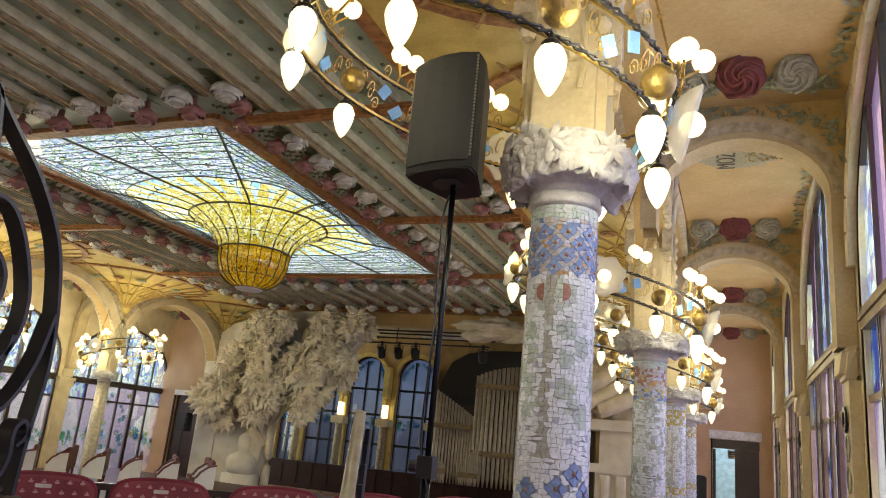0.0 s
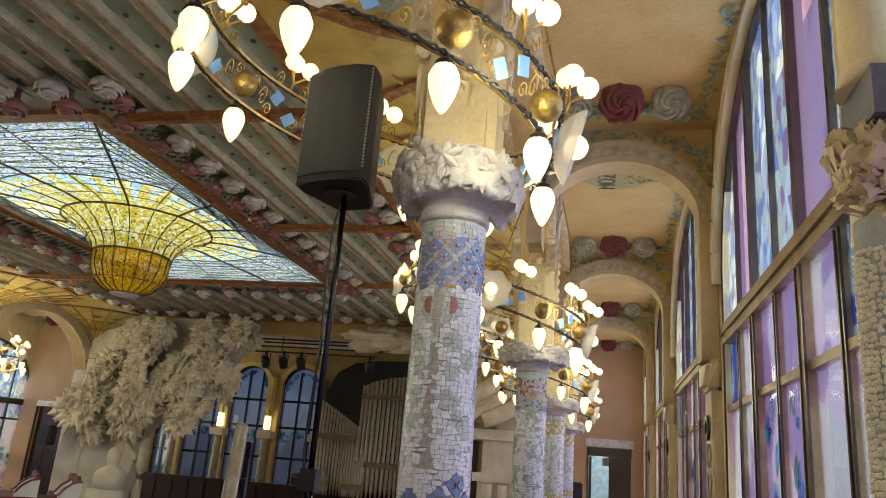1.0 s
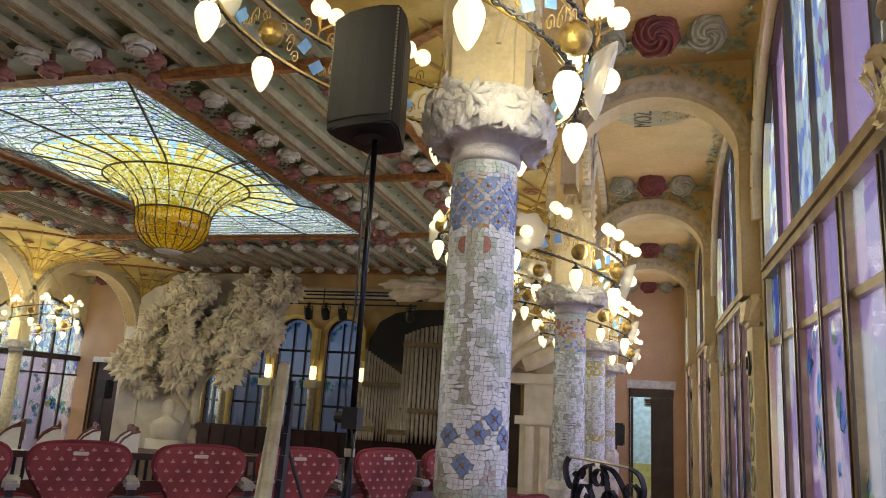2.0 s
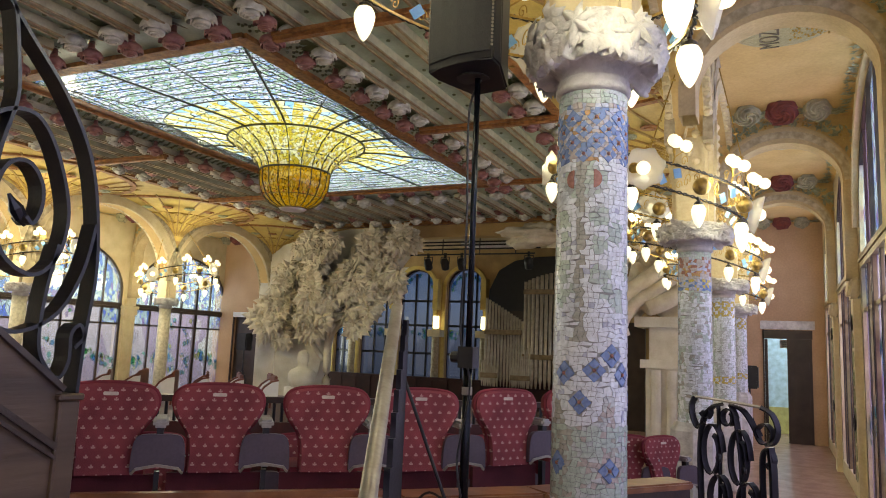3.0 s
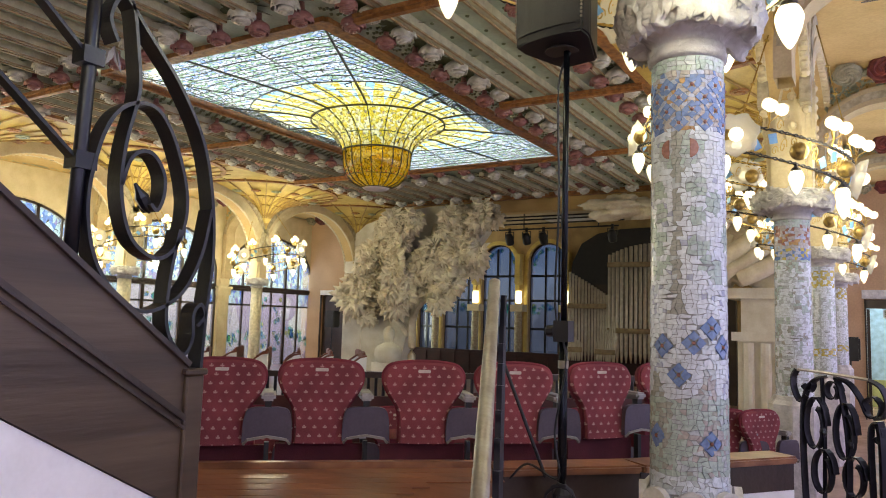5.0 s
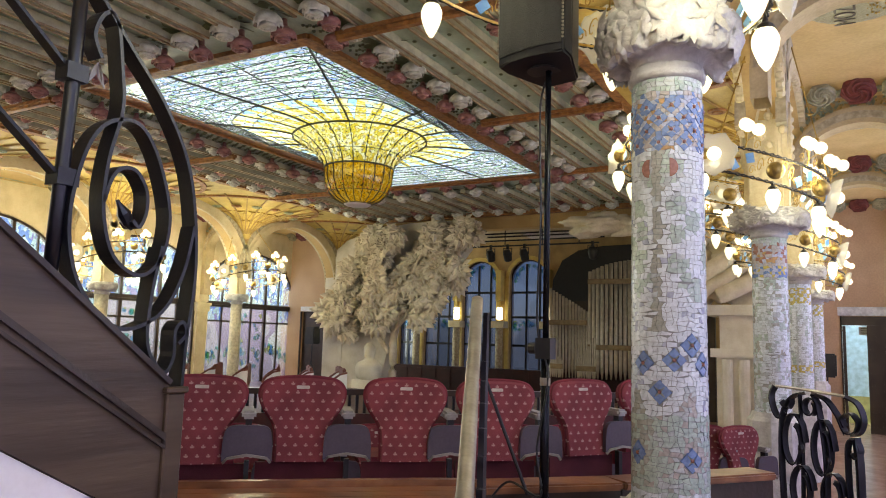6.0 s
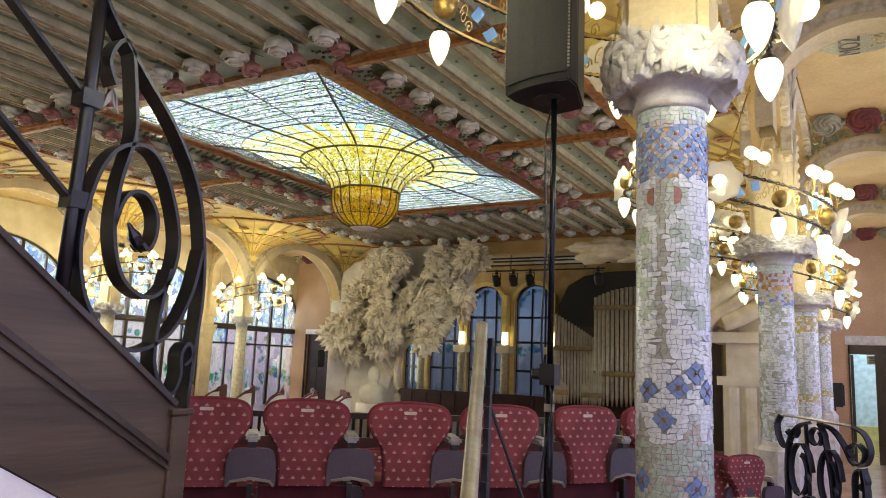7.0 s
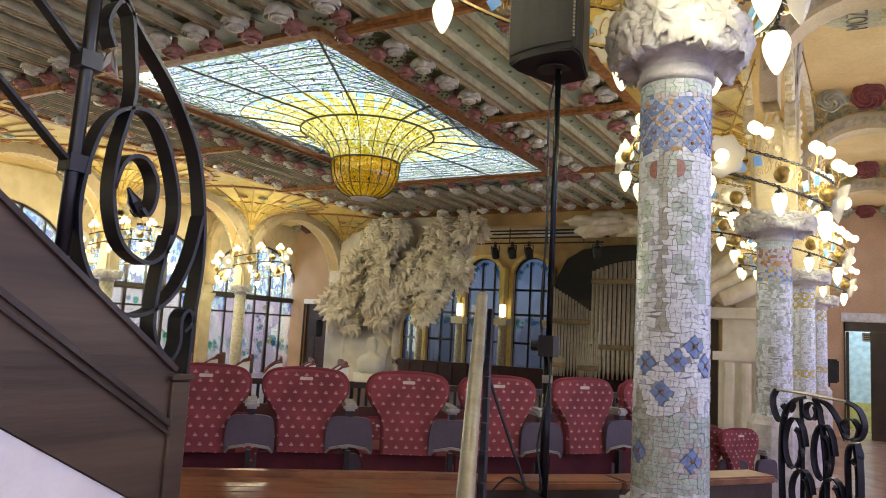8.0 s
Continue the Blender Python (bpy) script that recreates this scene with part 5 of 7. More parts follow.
    for i in range(4):
        a = 2 * math.pi * i / 4 + 0.12
        c, s = math.cos(a), math.sin(a)
        mm = pose((R + 0.06) * c, (R + 0.06) * s, 0.15, 0, 0, math.degrees(a)) @ pose(0, 0, 0, 0, 90, 0) @ Matrix.Scale(1.1, 4)
        part("frosted_shade", lathe(B(), [(0.03, -0.07), (0.12, -0.055), (0.18, -0.01), (0.215, 0.05), (0.21, 0.06), (0.165, 0.01)], 24, mm, lambda w, z: 1 + (0.09 * math.sin(7 * w) if z > 0.03 else 0)), SHADE, root, "frosted petal glass shade", True)
        part("shade_bulb", ball(B(), ((R + 0.12) * c, (R + 0.12) * s, 0.15), 0.08, 12, 8), OPAL, root, "", True)
        # chain up to the vault
        top = Vector((0.45 * c, 0.45 * s, 1.9))
        p0 = Vector((R * c, R * s, 0.3))
        bm = sweep(B(), [p0, top], 0.014, 0.014)
        for q in (0.15, 0.32, 0.5, 0.7):
            ball(bm, p0.lerp(top, q), 0.03, 8, 6, 0.6)
        part("hanger", bm, GOLD, root)
    return root


ch = chandelier(pose(-1.565, 4.2, 4.58, 0, 14.6, 0))
# the copies at y -1.2 and -2.3 are unseen holders for added light
for y, z in ((-1.2, 4.55), (9.7, 4.31), (14.9, 4.22), (20.1, 4.15)):
    copy_thing(ch, pose(-1.52, y, z, 0, 14.6, 0))
for i, y in enumerate((-2.3, 3.0, 8.3, 13.6, 18.9)):
    copy_thing(ch, pose(WX + 0.57, y, 4.15, 0, 0, 180) @ pose(0, 0, 0, 0, 14.6, 0))


# ---- foreground: stair, landing, seats ----
thing("lower_tier_floor", poly_prism(B(), [(-4.2, 2.0), (-3.5, 3.06), (-2.35, 4.06), (-2.12, 4.23), (-1.45, 4.86), (-1.2, 6.1), (-4.5, 3.6), (-6, 2.0)], 0.5, 1.0), REDWOOD, "dark floor of the seating tier", "floor", "structure")
thing("second_tier_floor", poly_prism(B(), [(-7.2, 1.9), (-0.64, 7.25), (-0.64, 8.62), (-1.75, 8.9), (-7.4, 4.1)], 0.2, 0.5), REDWOOD, "dark floor of the second seating tier", "floor", "structure")
thing("stair_landing", box(B(), -2.3, 1.3, -4.0, 4.15, 0.4, 0.7), FLOOR, "tiled landing in the stair well", "floor", "structure")
thing("aisle_floor", box(B(), -0.62, 1.3, 4.16, 7.0, 0.6, 0.9), FLOOR, "polished reddish floor of the side aisle", "floor", "structure")
for i in range(5):
    thing("aisle_step", box(B(), -0.62, 1.3, 7.0 + 0.35 * i, 7.35 + 0.35 * i, 0, 0.74 - 0.14 * i), FLOOR, "tiled step down the side aisle", "step", "structure")

# polished wooden floor edge, planked
bm = B()
poly_prism(bm, [(-2.45, 1.4), (-1.62, 3.2), (-1.95, 4.0), (-2.12, 4.22), (-2.35, 4.05), (-3.5, 3.05), (-4.2, 2.2), (-4.2, 1.4)], 1.36, 1.4)
wf = thing("wooden_floor", bm, WOOD, "polished reddish-brown wooden floor beside the stair", "floor", "structure")
U, V = Vector((1.15, 1.0, 0)).normalized(), Vector((-1.0, 1.15, 0)).normalized()
for i in range(7):
    o = Vector((-2.35, 4.05, 1.404)) - V * (0.14 + 0.13 * i)
    L0, L1 = (-1.5, 0.25 + 0.0 * i) if i < 3 else (-1.6, 0.1 - 0.1 * i)
    m = Matrix.Translation(o) @ Matrix.Rotation(math.atan2(U.y, U.x), 4, "Z")
    bm = box(B(), L0, L1, -0.062, 0.062, 0, 0.006, m)
    part("plank", bm, WOOD, wf)
part("nosing", sweep(B(), [(-3.5, 3.05, 1.415), (-2.35, 4.05, 1.415), (-2.12, 4.22, 1.415)], 0.06, 0.05), WOOD, wf, "rounded wooden nosing")
lw = empty("low_parapet", "low dark parapet with a polished wooden cap beside the seats", "parapet", "", None, "structure")
for a, b in (((-2.02, 4.08), (-1.38, 4.72)), ((-1.38, 4.72), (-0.62, 5.75))):
    a, b = Vector((*a, 0)), Vector((*b, 0))
    t = (b - a).normalized()
    s = Vector((-t.y, t.x, 0))
    q = [a - s * 0.12, b - s * 0.12, b + s * 0.13, a + s * 0.13]
    bm = poly_prism(B(), [(p.x, p.y) for p in q], 1.4, 1.45)
    bmesh.ops.bevel(bm, geom=bm.edges[:], offset=0.012, segments=2, affect="EDGES")
    part("cap", bm, WOOD, lw, "polished wooden cap")
    q = [a - s * 0.08, b - s * 0.08, b + s * 0.1, a + s * 0.1]
    part("panel", poly_prism(B(), [(p.x, p.y) for p in q], 1.22, 1.398), DARKWOOD, lw)
    part("base", poly_prism(B(), [(p.x, p.y) for p in q], 0.4, 1.218), PLASTER, lw, "white plaster base")

# stair that climbs away behind: stringer, moulding, newel, white soffit
st = empty("staircase", "dark wooden stair stringer with moulding over a white soffit", "stair", "", pose(-2.33, 0, 0), "structure")
SL = (2.64 - 2.07) / (1.28 - 2.05)
SB = (1.93 - 1.76) / (1.36 - 1.65)


def ztop_s(y):
    return 2.07 + SL * (y - 2.05)


def zbot_s(y):
    return 1.76 + SB * (y - 1.65)


part("stringer", slab_yz(B(), [(2.03, zbot_s(2.03)), (2.03, 2.07), (-0.6, ztop_s(-0.6)), (-0.6, zbot_s(-0.6))], -0.07, 0.0), STAIRWOOD, st)
for off, w in ((-0.2, 0.022), (-0.235, 0.012), (-0.005, 0.02)):
    pts = [(0.004, 2.0, ztop_s(2.0) + off * 1.08), (0.004, -0.6, ztop_s(-0.6) + off * 2.2)]
    part("moulding", sweep(B(), pts, 0.03, w), DARKWOOD, st)
bm = box(B(), -0.09, 0.02, 1.985, 2.07, 1.4, 2.06)
box(bm, -0.1, 0.03, 1.975, 2.08, 2.06, 2.085)
bmesh.ops.bevel(bm, geom=bm.edges[:], offset=0.006, segments=1, affect="EDGES")
part("newel", bm, STAIRWOOD, st, "square dark wooden newel post")
part("soffit", slab_yz(B(), [(2.0, zbot_s(2.0) - 0.005), (-0.6, zbot_s(-0.6) - 0.005), (-0.6, 0.7), (2.0, 0.7)], -0.06, -0.012), PLASTER, st, "white plastered stair side")
part("foot_block", box(B(), -0.12, 0.05, 2.075, 2.16, 1.38, 1.5), WOOD, st, "small wooden foot block")
for i in range(8):
    y = 1.75 - 0.29 * i
    part("tread", box(B(), -1.3, -0.072, y - 0.3, y, ztop_s(y) - 0.42, ztop_s(y) - 0.37), STAIRWOOD, st)

# wrought-iron scroll railing on the stair
ir = empty("stair_railing", "black wrought-iron stair railing of flat scrolls", "railing", "", pose(-2.36, 0, 0))


def ribbon(root, name, yz, w=0.075, t=0.014, n=5, x=0.0):
    bm = sweep(B(), smooth_path([(x, a, b) for a, b in yz], n), t, w, Vector((1, 0, 0)))
    bmesh.ops.bevel(bm, geom=[e for e in bm.edges if len(e.link_faces) == 2 and e.calc_face_angle(0) > 1.0], offset=0.003, segments=2, affect="EDGES")
    return part(name, bm, IRON, root)


part("post", sweep(B(), [(0, 1.5, 2.42), (0, 1.51, 2.81), (0, 1.52, 3.18), (0, 1.525, 3.9)], 0.05, 0.05, Vector((0, 1, 0)), seg=12), IRON, ir, "", True)
for z in (2.81, 3.18):
    part("clamp", box(B(), -0.035, 0.035, 1.475, 1.555, z - 0.03, z + 0.03), IRON, ir)
for a, b in (((1.0, 3.58), (1.5, 3.18)), ((0.95, 3.24), (1.49, 2.81))):
    part("sloping_bar", sweep(B(), [(0, *a), (0, *b)], 0.012, 0.045, Vector((1, 0, 0))), IRON, ir)
    part("sloping_bar", sweep(B(), [(0, a[0] - 1.2, a[1] + 0.9), (0, *a)], 0.012, 0.045, Vector((1, 0, 0))), IRON, ir)
ribbon(ir, "outer_scroll", [(1.5, 3.62), (1.56, 3.51), (1.71, 3.35), (1.88, 3.18), (2.01, 2.98), (2.07, 2.76), (2.09, 2.53), (2.07, 2.3), (2.06, 2.08)])
ribbon(ir, "inner_scroll", [(1.60, 3.26), (1.565, 3.34), (1.6, 3.43), (1.65, 3.42), (1.685, 3.25), (1.7, 3.1), (1.66, 2.9), (1.655, 2.72), (1.71, 2.56), (1.83, 2.5), (1.92, 2.58), (1.945, 2.74), (1.885, 2.93), (1.8, 3.05), (1.71, 3.065), (1.62, 3.01), (1.56, 2.88), (1.53, 2.67), (1.57, 2.48), (1.67, 2.35), (1.79, 2.3), (1.94, 2.37), (2.03, 2.53), (2.07, 2.72)])
ribbon(ir, "spiral", [(1.655, 2.75), (1.68, 2.84), (1.72, 2.885), (1.78, 2.885), (1.83, 2.82), (1.835, 2.74), (1.81, 2.68), (1.78, 2.7)])
ribbon(ir, "low_scroll", [(1.92, 2.62), (1.89, 2.45), (1.88, 2.3), (1.9, 2.21), (1.97, 2.14), (2.01, 2.2), (2.01, 2.3), (2.045, 2.335), (2.065, 2.29), (2.03, 2.25)])
bm = B()
lathe(bm, [(0.004, -0.05), (0.022, -0.02), (0.026, 0.02), (0.012, 0.05), (0.006, 0.075)], 8, pose(0, 1.775, 2.71, 35, 0, 0))
part("bud", bm, IRON, ir, "hammered iron bud")
bm = B()
for q in range(4):
    w = q * 1.57
    g = [(0, 0, 0), (0.02 * math.cos(w), 0.02 * math.sin(w), -0.03), (0.035 * math.cos(w), 0.035 * math.sin(w), -0.09), (0.012 * math.cos(w + 0.8), 0.012 * math.sin(w + 0.8), -0.05)]
    bm.faces.new([bm.verts.new(pose(0.01, 1.6, 3.25) @ Vector(p)) for p in g])
    bm.faces.new([bm.verts.new(pose(0.014, 1.6, 3.25) @ Vector(p)) for p in reversed(g)])
part("leaf_tip", bm, STEEL, ir, "folded metal leaf tip")

# brushed handrail that runs down into the stair well
hr = empty("handrail", "brushed pale metal handrail with black iron balusters", "handrail", "", None)
T0, T1 = Vector((-1.59, 3.16, 2.49)), Vector((-1.01, 1.96, 1.87))
D = (T1 - T0).normalized()
part("rail", sweep(B(), [T0, T0 + D * 0.02, T1, T1 + D * 0.5], 0.056, 0.042, seg=10), STEEL, hr, "brushed pale metal rail", True)
part("under_bar", sweep(B(), [T0 + Vector((-0.01, 0.02, -0.06)), T1 + D * 0.5 + Vector((-0.01, 0.02, -0.06))], 0.035, 0.02), IRON, hr)
for i in range(9):
    p = T0 + D * (0.03 + 0.17 * i) + Vector((0.035, 0.03, -0.05))
    part("baluster", sweep(B(), [p, p - Vector((0, 0, min(1.05, p.z - 0.7)))], 0.022, 0.022, Vector((0, 1, 0))), IRON, hr)
    if i < 6:
        c = p + D * 0.085
        sp = [(c.x + D.x * 0.05 * math.cos(t * 0.7) * (1 - t / 22), c.y + D.y * 0.05 * math.cos(t * 0.7) * (1 - t / 22), c.z - 0.35 + 0.16 * math.sin(t * 0.7) * (1 - t / 22)) for t in range(20)]
        part("scroll", sweep(B(), sp, 0.012, 0.02, Vector((1, 0.3, 0))), IRON, hr)

# loudspeaker on its stand
ls = empty("loudspeaker", "black portable loudspeaker with a curved grille", "loudspeaker", "", pose(-1.6, 4.0, 3.95, 0, 0, -12))
H = 0.76
plan = [(-0.235, -0.15), (-0.12, -0.172), (0.0, -0.18), (0.12, -0.172), (0.235, -0.15), (0.232, -0.06), (0.12, 0.2), (-0.12, 0.2), (-0.232, -0.06)]


def tilted(bm, pts, z0, z1, lean=0.0):
    poly_prism(bm, pts, z0, z1)
    for v in bm.verts:
        f = v.co.z / H
        v.co.z += (v.co.y + 0.19) * 0.16 * (1 - f) * -1 + (v.co.y + 0.19) * -0.25 * f
    return bm


bm = tilted(B(), plan, 0, H)
bmesh.ops.bevel(bm, geom=bm.edges[:], offset=0.012, segments=2, affect="EDGES")
cab = part("cabinet", bm, BLACK, ls)
gp = [(-0.222, -0.16), (-0.12, -0.18), (0.0, -0.188), (0.12, -0.18), (0.222, -0.16), (0.1, -0.13), (-0.1, -0.13)]
part("grille", tilted(B(), gp, 0.05, H - 0.03), GRILLE, cab, "fine black metal grille")
for sx in (-1, 1):
    bm = B()
    z = 0.07
    while z < H - 0.05:
        box(bm, sx * 0.228 - 0.005, sx * 0.228 + 0.005, -0.16, -0.15, z, z + 0.012)
        z += 0.022
    part("grille_edge", bm, STEEL, cab)
bm = lathe(B(), [(0.1, -0.004), (0.1, 0.0), (0.06, 0.03)], 24, pose(0, 0.0, -0.035))
part("socket_plate", bm, BLACK, cab)
ss = empty("speaker_stand", "black tubular loudspeaker stand on a tripod", "speaker stand", "", pose(-1.57, 4.0, 0))
part("pole", sweep(B(), [(0, 0, 2.2), (0, 0, 3.95)], 0.036, 0.036, Vector((0, 1, 0)), seg=14), POLE, ss, "", True)
part("sleeve", sweep(B(), [(0, 0, 1.3), (0, 0, 2.24)], 0.052, 0.052, Vector((0, 1, 0)), seg=14), POLE, ss, "", True)
part("collar", box(B(), -0.045, 0.045, -0.045, 0.045, 2.2, 2.32), BLACK, ss)
part("knob", lathe(B(), [(0.02, -0.03), (0.032, -0.02), (0.032, 0.02), (0.02, 0.03)], 10, pose(-0.07, -0.02, 2.26, 0, 90, 0)), BLACK, ss)
part("band", lathe(B(), [(0.029, 2.05), (0.03, 2.055), (0.03, 2.09), (0.029, 2.095)], 16), STEEL, ss, "silver band")
part("hub", lathe(B(), [(0.04, 1.24), (0.055, 1.26), (0.055, 1.36), (0.03, 1.4)], 14), BLACK, ss)
for k in range(3):
    a = 0.5 + k * 2.094
    c, s = math.cos(a), math.sin(a)
    part("leg", sweep(B(), [(0.04 * c, 0.04 * s, 1.36), (0.42 * c, 0.42 * s, 0.72)], 0.026, 0.026, seg=8), BLACK, ss)
    part("brace", sweep(B(), [(0.03 * c, 0.03 * s, 1.0), (0.24 * c, 0.24 * s, 1.03)], 0.016, 0.016, seg=8), BLACK, ss)
cb = [(0.02, 0.0, 3.9), (-0.045, -0.01, 3.7), (-0.03, -0.02, 3.0), (-0.045, -0.02, 2.4), (0.03, -0.035, 2.1), (-0.03, -0.04, 1.7), (0.0, -0.05, 1.45), (-0.2, -0.02, 1.5), (-0.32, 0.0, 1.4)]
part("cable", sweep(B(), smooth_path(cb, 6), 0.014, 0.014, seg=6), BLACK, ss, "thin black cable")
part("cable_coil", sweep(B(), [((0.09 + 0.006 * (i % 5)) * math.cos(i * 0.42) + 0.02, -0.075 + 0.004 * (i % 3), 1.3 + (0.11 + 0.006 * (i % 4)) * math.sin(i * 0.42)) for i in range(70)], 0.014, 0.014, Vector((0, 1, 0)), seg=6), BLACK, ss, "coiled black cable")
# slim black microphone stand leg behind the rail
thing("stand_leg", sweep(B(), [(-1.99, 3.97, 2.2), (-1.72, 4.12, 1.41)], 0.022, 0.022, seg=8), BLACK, "thin black sloping stand leg resting on the wooden edge", "stand")


# theatre seats
def seat(m, scale=1.0):
    root = empty("theatre_seat", "red theatre seat with woven pale flecks, seen from behind", "seat", "theatre seats", m)

    def outline(k=1.0, z0=0.48):
        half = [(0.165, z0), (0.165, 0.62), (0.185, 0.72), (0.24, 0.8), (0.275, 0.88), (0.268, 0.95), (0.215, 0.995), (0.1, 1.012), (0.0, 1.015)]
        pts = [tuple(p)[:2] for p in smooth_path([(a * k, b, 0) for a, b in half], 3)]
        return pts + [(-a, b) for a, b in pts[-2::-1]]
    o = outline()
    bm = B()
    lo = [bm.verts.new((x, 0.0 + 0.10 * (z - 0.48), z)) for x, z in o]
    hi = [bm.verts.new((x * 0.97, 0.08 + 0.10 * (z - 0.48), z - 0.005)) for x, z in o]
    mid = [bm.verts.new((x * 0.93, -0.014 + 0.10 * (z - 0.48), 0.48 + (z - 0.48) * 0.97)) for x, z in o]
    bm.faces.new(mid[::-1])
    bm.faces.new(hi)
    n = len(o)
    for i in range(n):
        j = (i + 1) % n
        bm.faces.new((lo[i], lo[j], hi[j], hi[i]))
        bm.faces.new((mid[i], mid[j], lo[j], lo[i]))
    back = part("backrest", bm, FLECK, root)
    part("piping", sweep(B(), [(x, 0.03 + 0.10 * (z - 0.48), z + 0.004) for x, z in o], 0.028, 0.028, Vector((0, 1, 0)), seg=8), VELVET, back, "dark red piping", True)
    bm = box(B(), -0.043, 0.043, -0.004, 0.004, -0.011, 0.011, pose(0, -0.012 + 0.046, 0.955))
    bmesh.ops.bevel(bm, geom=bm.edges[:], offset=0.0035, segments=2, affect="EDGES")
    part("handle", bm, PLATE, back, "pale oval hand grip")
    part("seat", box(B(), -0.22, 0.22, 0.06, 0.5, 0.36, 0.5), VELVET, root)
    # wide panel whose darkened cloth stands in for shade below and between seats
    part("lower_panel", box(B(), -0.285, 0.285, 0.05, 0.09, 0.06, 0.47), SHADOWRED, root, "red lower panel, its shade put into the colour")
    # arm: dark plate, steel edge, post and grey cap
    bm = B()
    half = [(0.155, 0.50), (0.152, 0.62), (0.135, 0.695), (0.09, 0.72), (0.0, 0.722)]
    pts = [tuple(p)[:2] for p in smooth_path([(a, b, 0) for a, b in half], 3)]
    pts = pts + [(-a, b) for a, b in pts[-2::-1]] + [(-0.08, 0.525), (0.0, 0.535), (0.08, 0.525)]
    lo = [bm.verts.new((x + 0.3, -0.05, z)) for x, z in pts]
    hi = [bm.verts.new((x + 0.3, -0.01, z)) for x, z in pts]
    bm.faces.new(lo[::-1])
    bm.faces.new(hi)
    for i in range(len(pts)):
        j = (i + 1) % len(pts)
        bm.faces.new((lo[i], lo[j], hi[j], hi[i]))
    plate = part("arm_plate", bm, SEATGREY, root, "violet-grey plate between two seats")
    part("arm_edge", sweep(B(), [(0.3 - 0.145, -0.04, 0.49), (0.3 - 0.12, -0.055, 0.52), (0.3, -0.055, 0.54), (0.3 + 0.12, -0.055, 0.52), (0.3 + 0.145, -0.04, 0.49)], 0.016, 0.016, Vector((0, 1, 0))), STEEL, plate, "steel edge strip")
    part("arm_post", box(B(), 0.285, 0.315, -0.03, 0.02, 0.0, 0.5), BLACK, root)
    bm = box(B(), 0.255, 0.345, -0.06, 0.3, 0.76, 0.81)
    bmesh.ops.bevel(bm, geom=bm.edges[:], offset=0.015, segments=2, affect="EDGES")
    part("armrest", bm, GREYCAP, root, "grey padded armrest")
    part("arm_bracket", box(B(), 0.28, 0.32, -0.03, 0.03, 0.71, 0.765), BLACK, root)
    part("leg", box(B(), -0.17, -0.13, 0.05, 0.4, 0.0, 0.1), BLACK, root)
    part("leg", box(B(), 0.13, 0.17, 0.05, 0.4, 0.0, 0.1), BLACK, root)
    return root


ROW = [(-3.63, 3.37), (-3.2, 3.84), (-2.67, 4.28), (-2.19, 4.71), (-1.78, 5.36), (-1.44, 5.95), (-4.0, 2.85)]
YAW = [44, 40, 39, 43, 56, 60, 48]
first = seat(pose(*ROW[0], 1.0, 0, 0, YAW[0]))
for (x, y), a in zip(ROW[1:], YAW[1:]):
    copy_thing(first, pose(x, y, 1.0, 0, 0, a))
for x, y, a in ((-1.42, 8.0, 34), (-1.06, 8.2, 58)):
    copy_thing(first, pose(x, y, 0.47, 0, 0, a))
thing("seat_platform", box(B(), -1.9, -0.66, 7.3, 8.58, 0.2, 0.47), REDWOOD, "dark platform under the aisle seats", "floor", "structure")
# second row of seats and a dark balustrade beyond
for i in range(8):
    t = i / 7
    copy_thing(first, pose(-5.1 + 3.2 * t, 4.3 + 2.9 * t, 0.5, 0, 0, 43))
bl = empty("tier_balustrade", "dark iron balustrade at the edge of the seating tier", "balustrade", "", None)
P0, P1 = Vector((-7.2, 4.2, 0)), Vector((-1.75, 8.9, 0))
part("top_rail", sweep(B(), [P0 + Vector((0, 0, 1.72)), P1 + Vector((0, 0, 1.72))], 0.09, 0.06), DARKWOOD, bl)
part("kerb", sweep(B(), [P0 + Vector((0, 0, 0.75)), P1 + Vector((0, 0, 0.75))], 0.12, 1.5), REDWOOD, bl)
for i in range(90):
    p = P0.lerp(P1, (i + 0.5) / 90)
    part("baluster", sweep(B(), [p + Vector((0, 0, 1.45)), p + Vector((0, 0, 1.7))], 0.035, 0.035, Vector((0, 1, 0)), seg=6), IRON, bl)
thing("seat_tier", box(B(), -2.4, -0.66, 8.62, 8.9, 0, 0.5), REDWOOD, "dark low riser behind the seats", "step", "structure")

# wrought-iron railing at the head of the aisle steps
rr = empty("aisle_railing", "black wrought-iron railing of scrolls with a pale worn top bar", "railing", "", pose(0, 6.75, 0))


def xz(root, name, pts, w=0.052, t=0.014, mtl=None, n=5):
    return part(name, sweep(B(), smooth_path([(a, 0, b) for a, b in pts], n), t, w * 1.05, Vector((0.72, 0.69, 0))), mtl or IRON, root)


xz(rr, "top_bar", [(-0.62, 1.99), (-0.4, 1.97), (-0.12, 1.935)], 0.07, 0.012, STEEL)
xz(rr, "scroll", [(-0.58, 1.87), (-0.53, 1.82), (-0.5, 1.87), (-0.52, 1.9)])
xz(rr, "outer_curve", [(-0.62, 1.99), (-0.65, 1.92), (-0.64, 1.82), (-0.6, 1.74), (-0.55, 1.78)])
xz(rr, "bar", [(-0.57, 0.9), (-0.585, 1.4), (-0.57, 1.75), (-0.5, 1.9), (-0.4, 1.945)])
xz(rr, "bar", [(-0.44, 0.9), (-0.43, 1.4), (-0.44, 1.93)], 0.03, 0.014)
xz(rr, "bar", [(-0.27, 0.9), (-0.26, 1.4), (-0.3, 1.8), (-0.34, 1.94)])
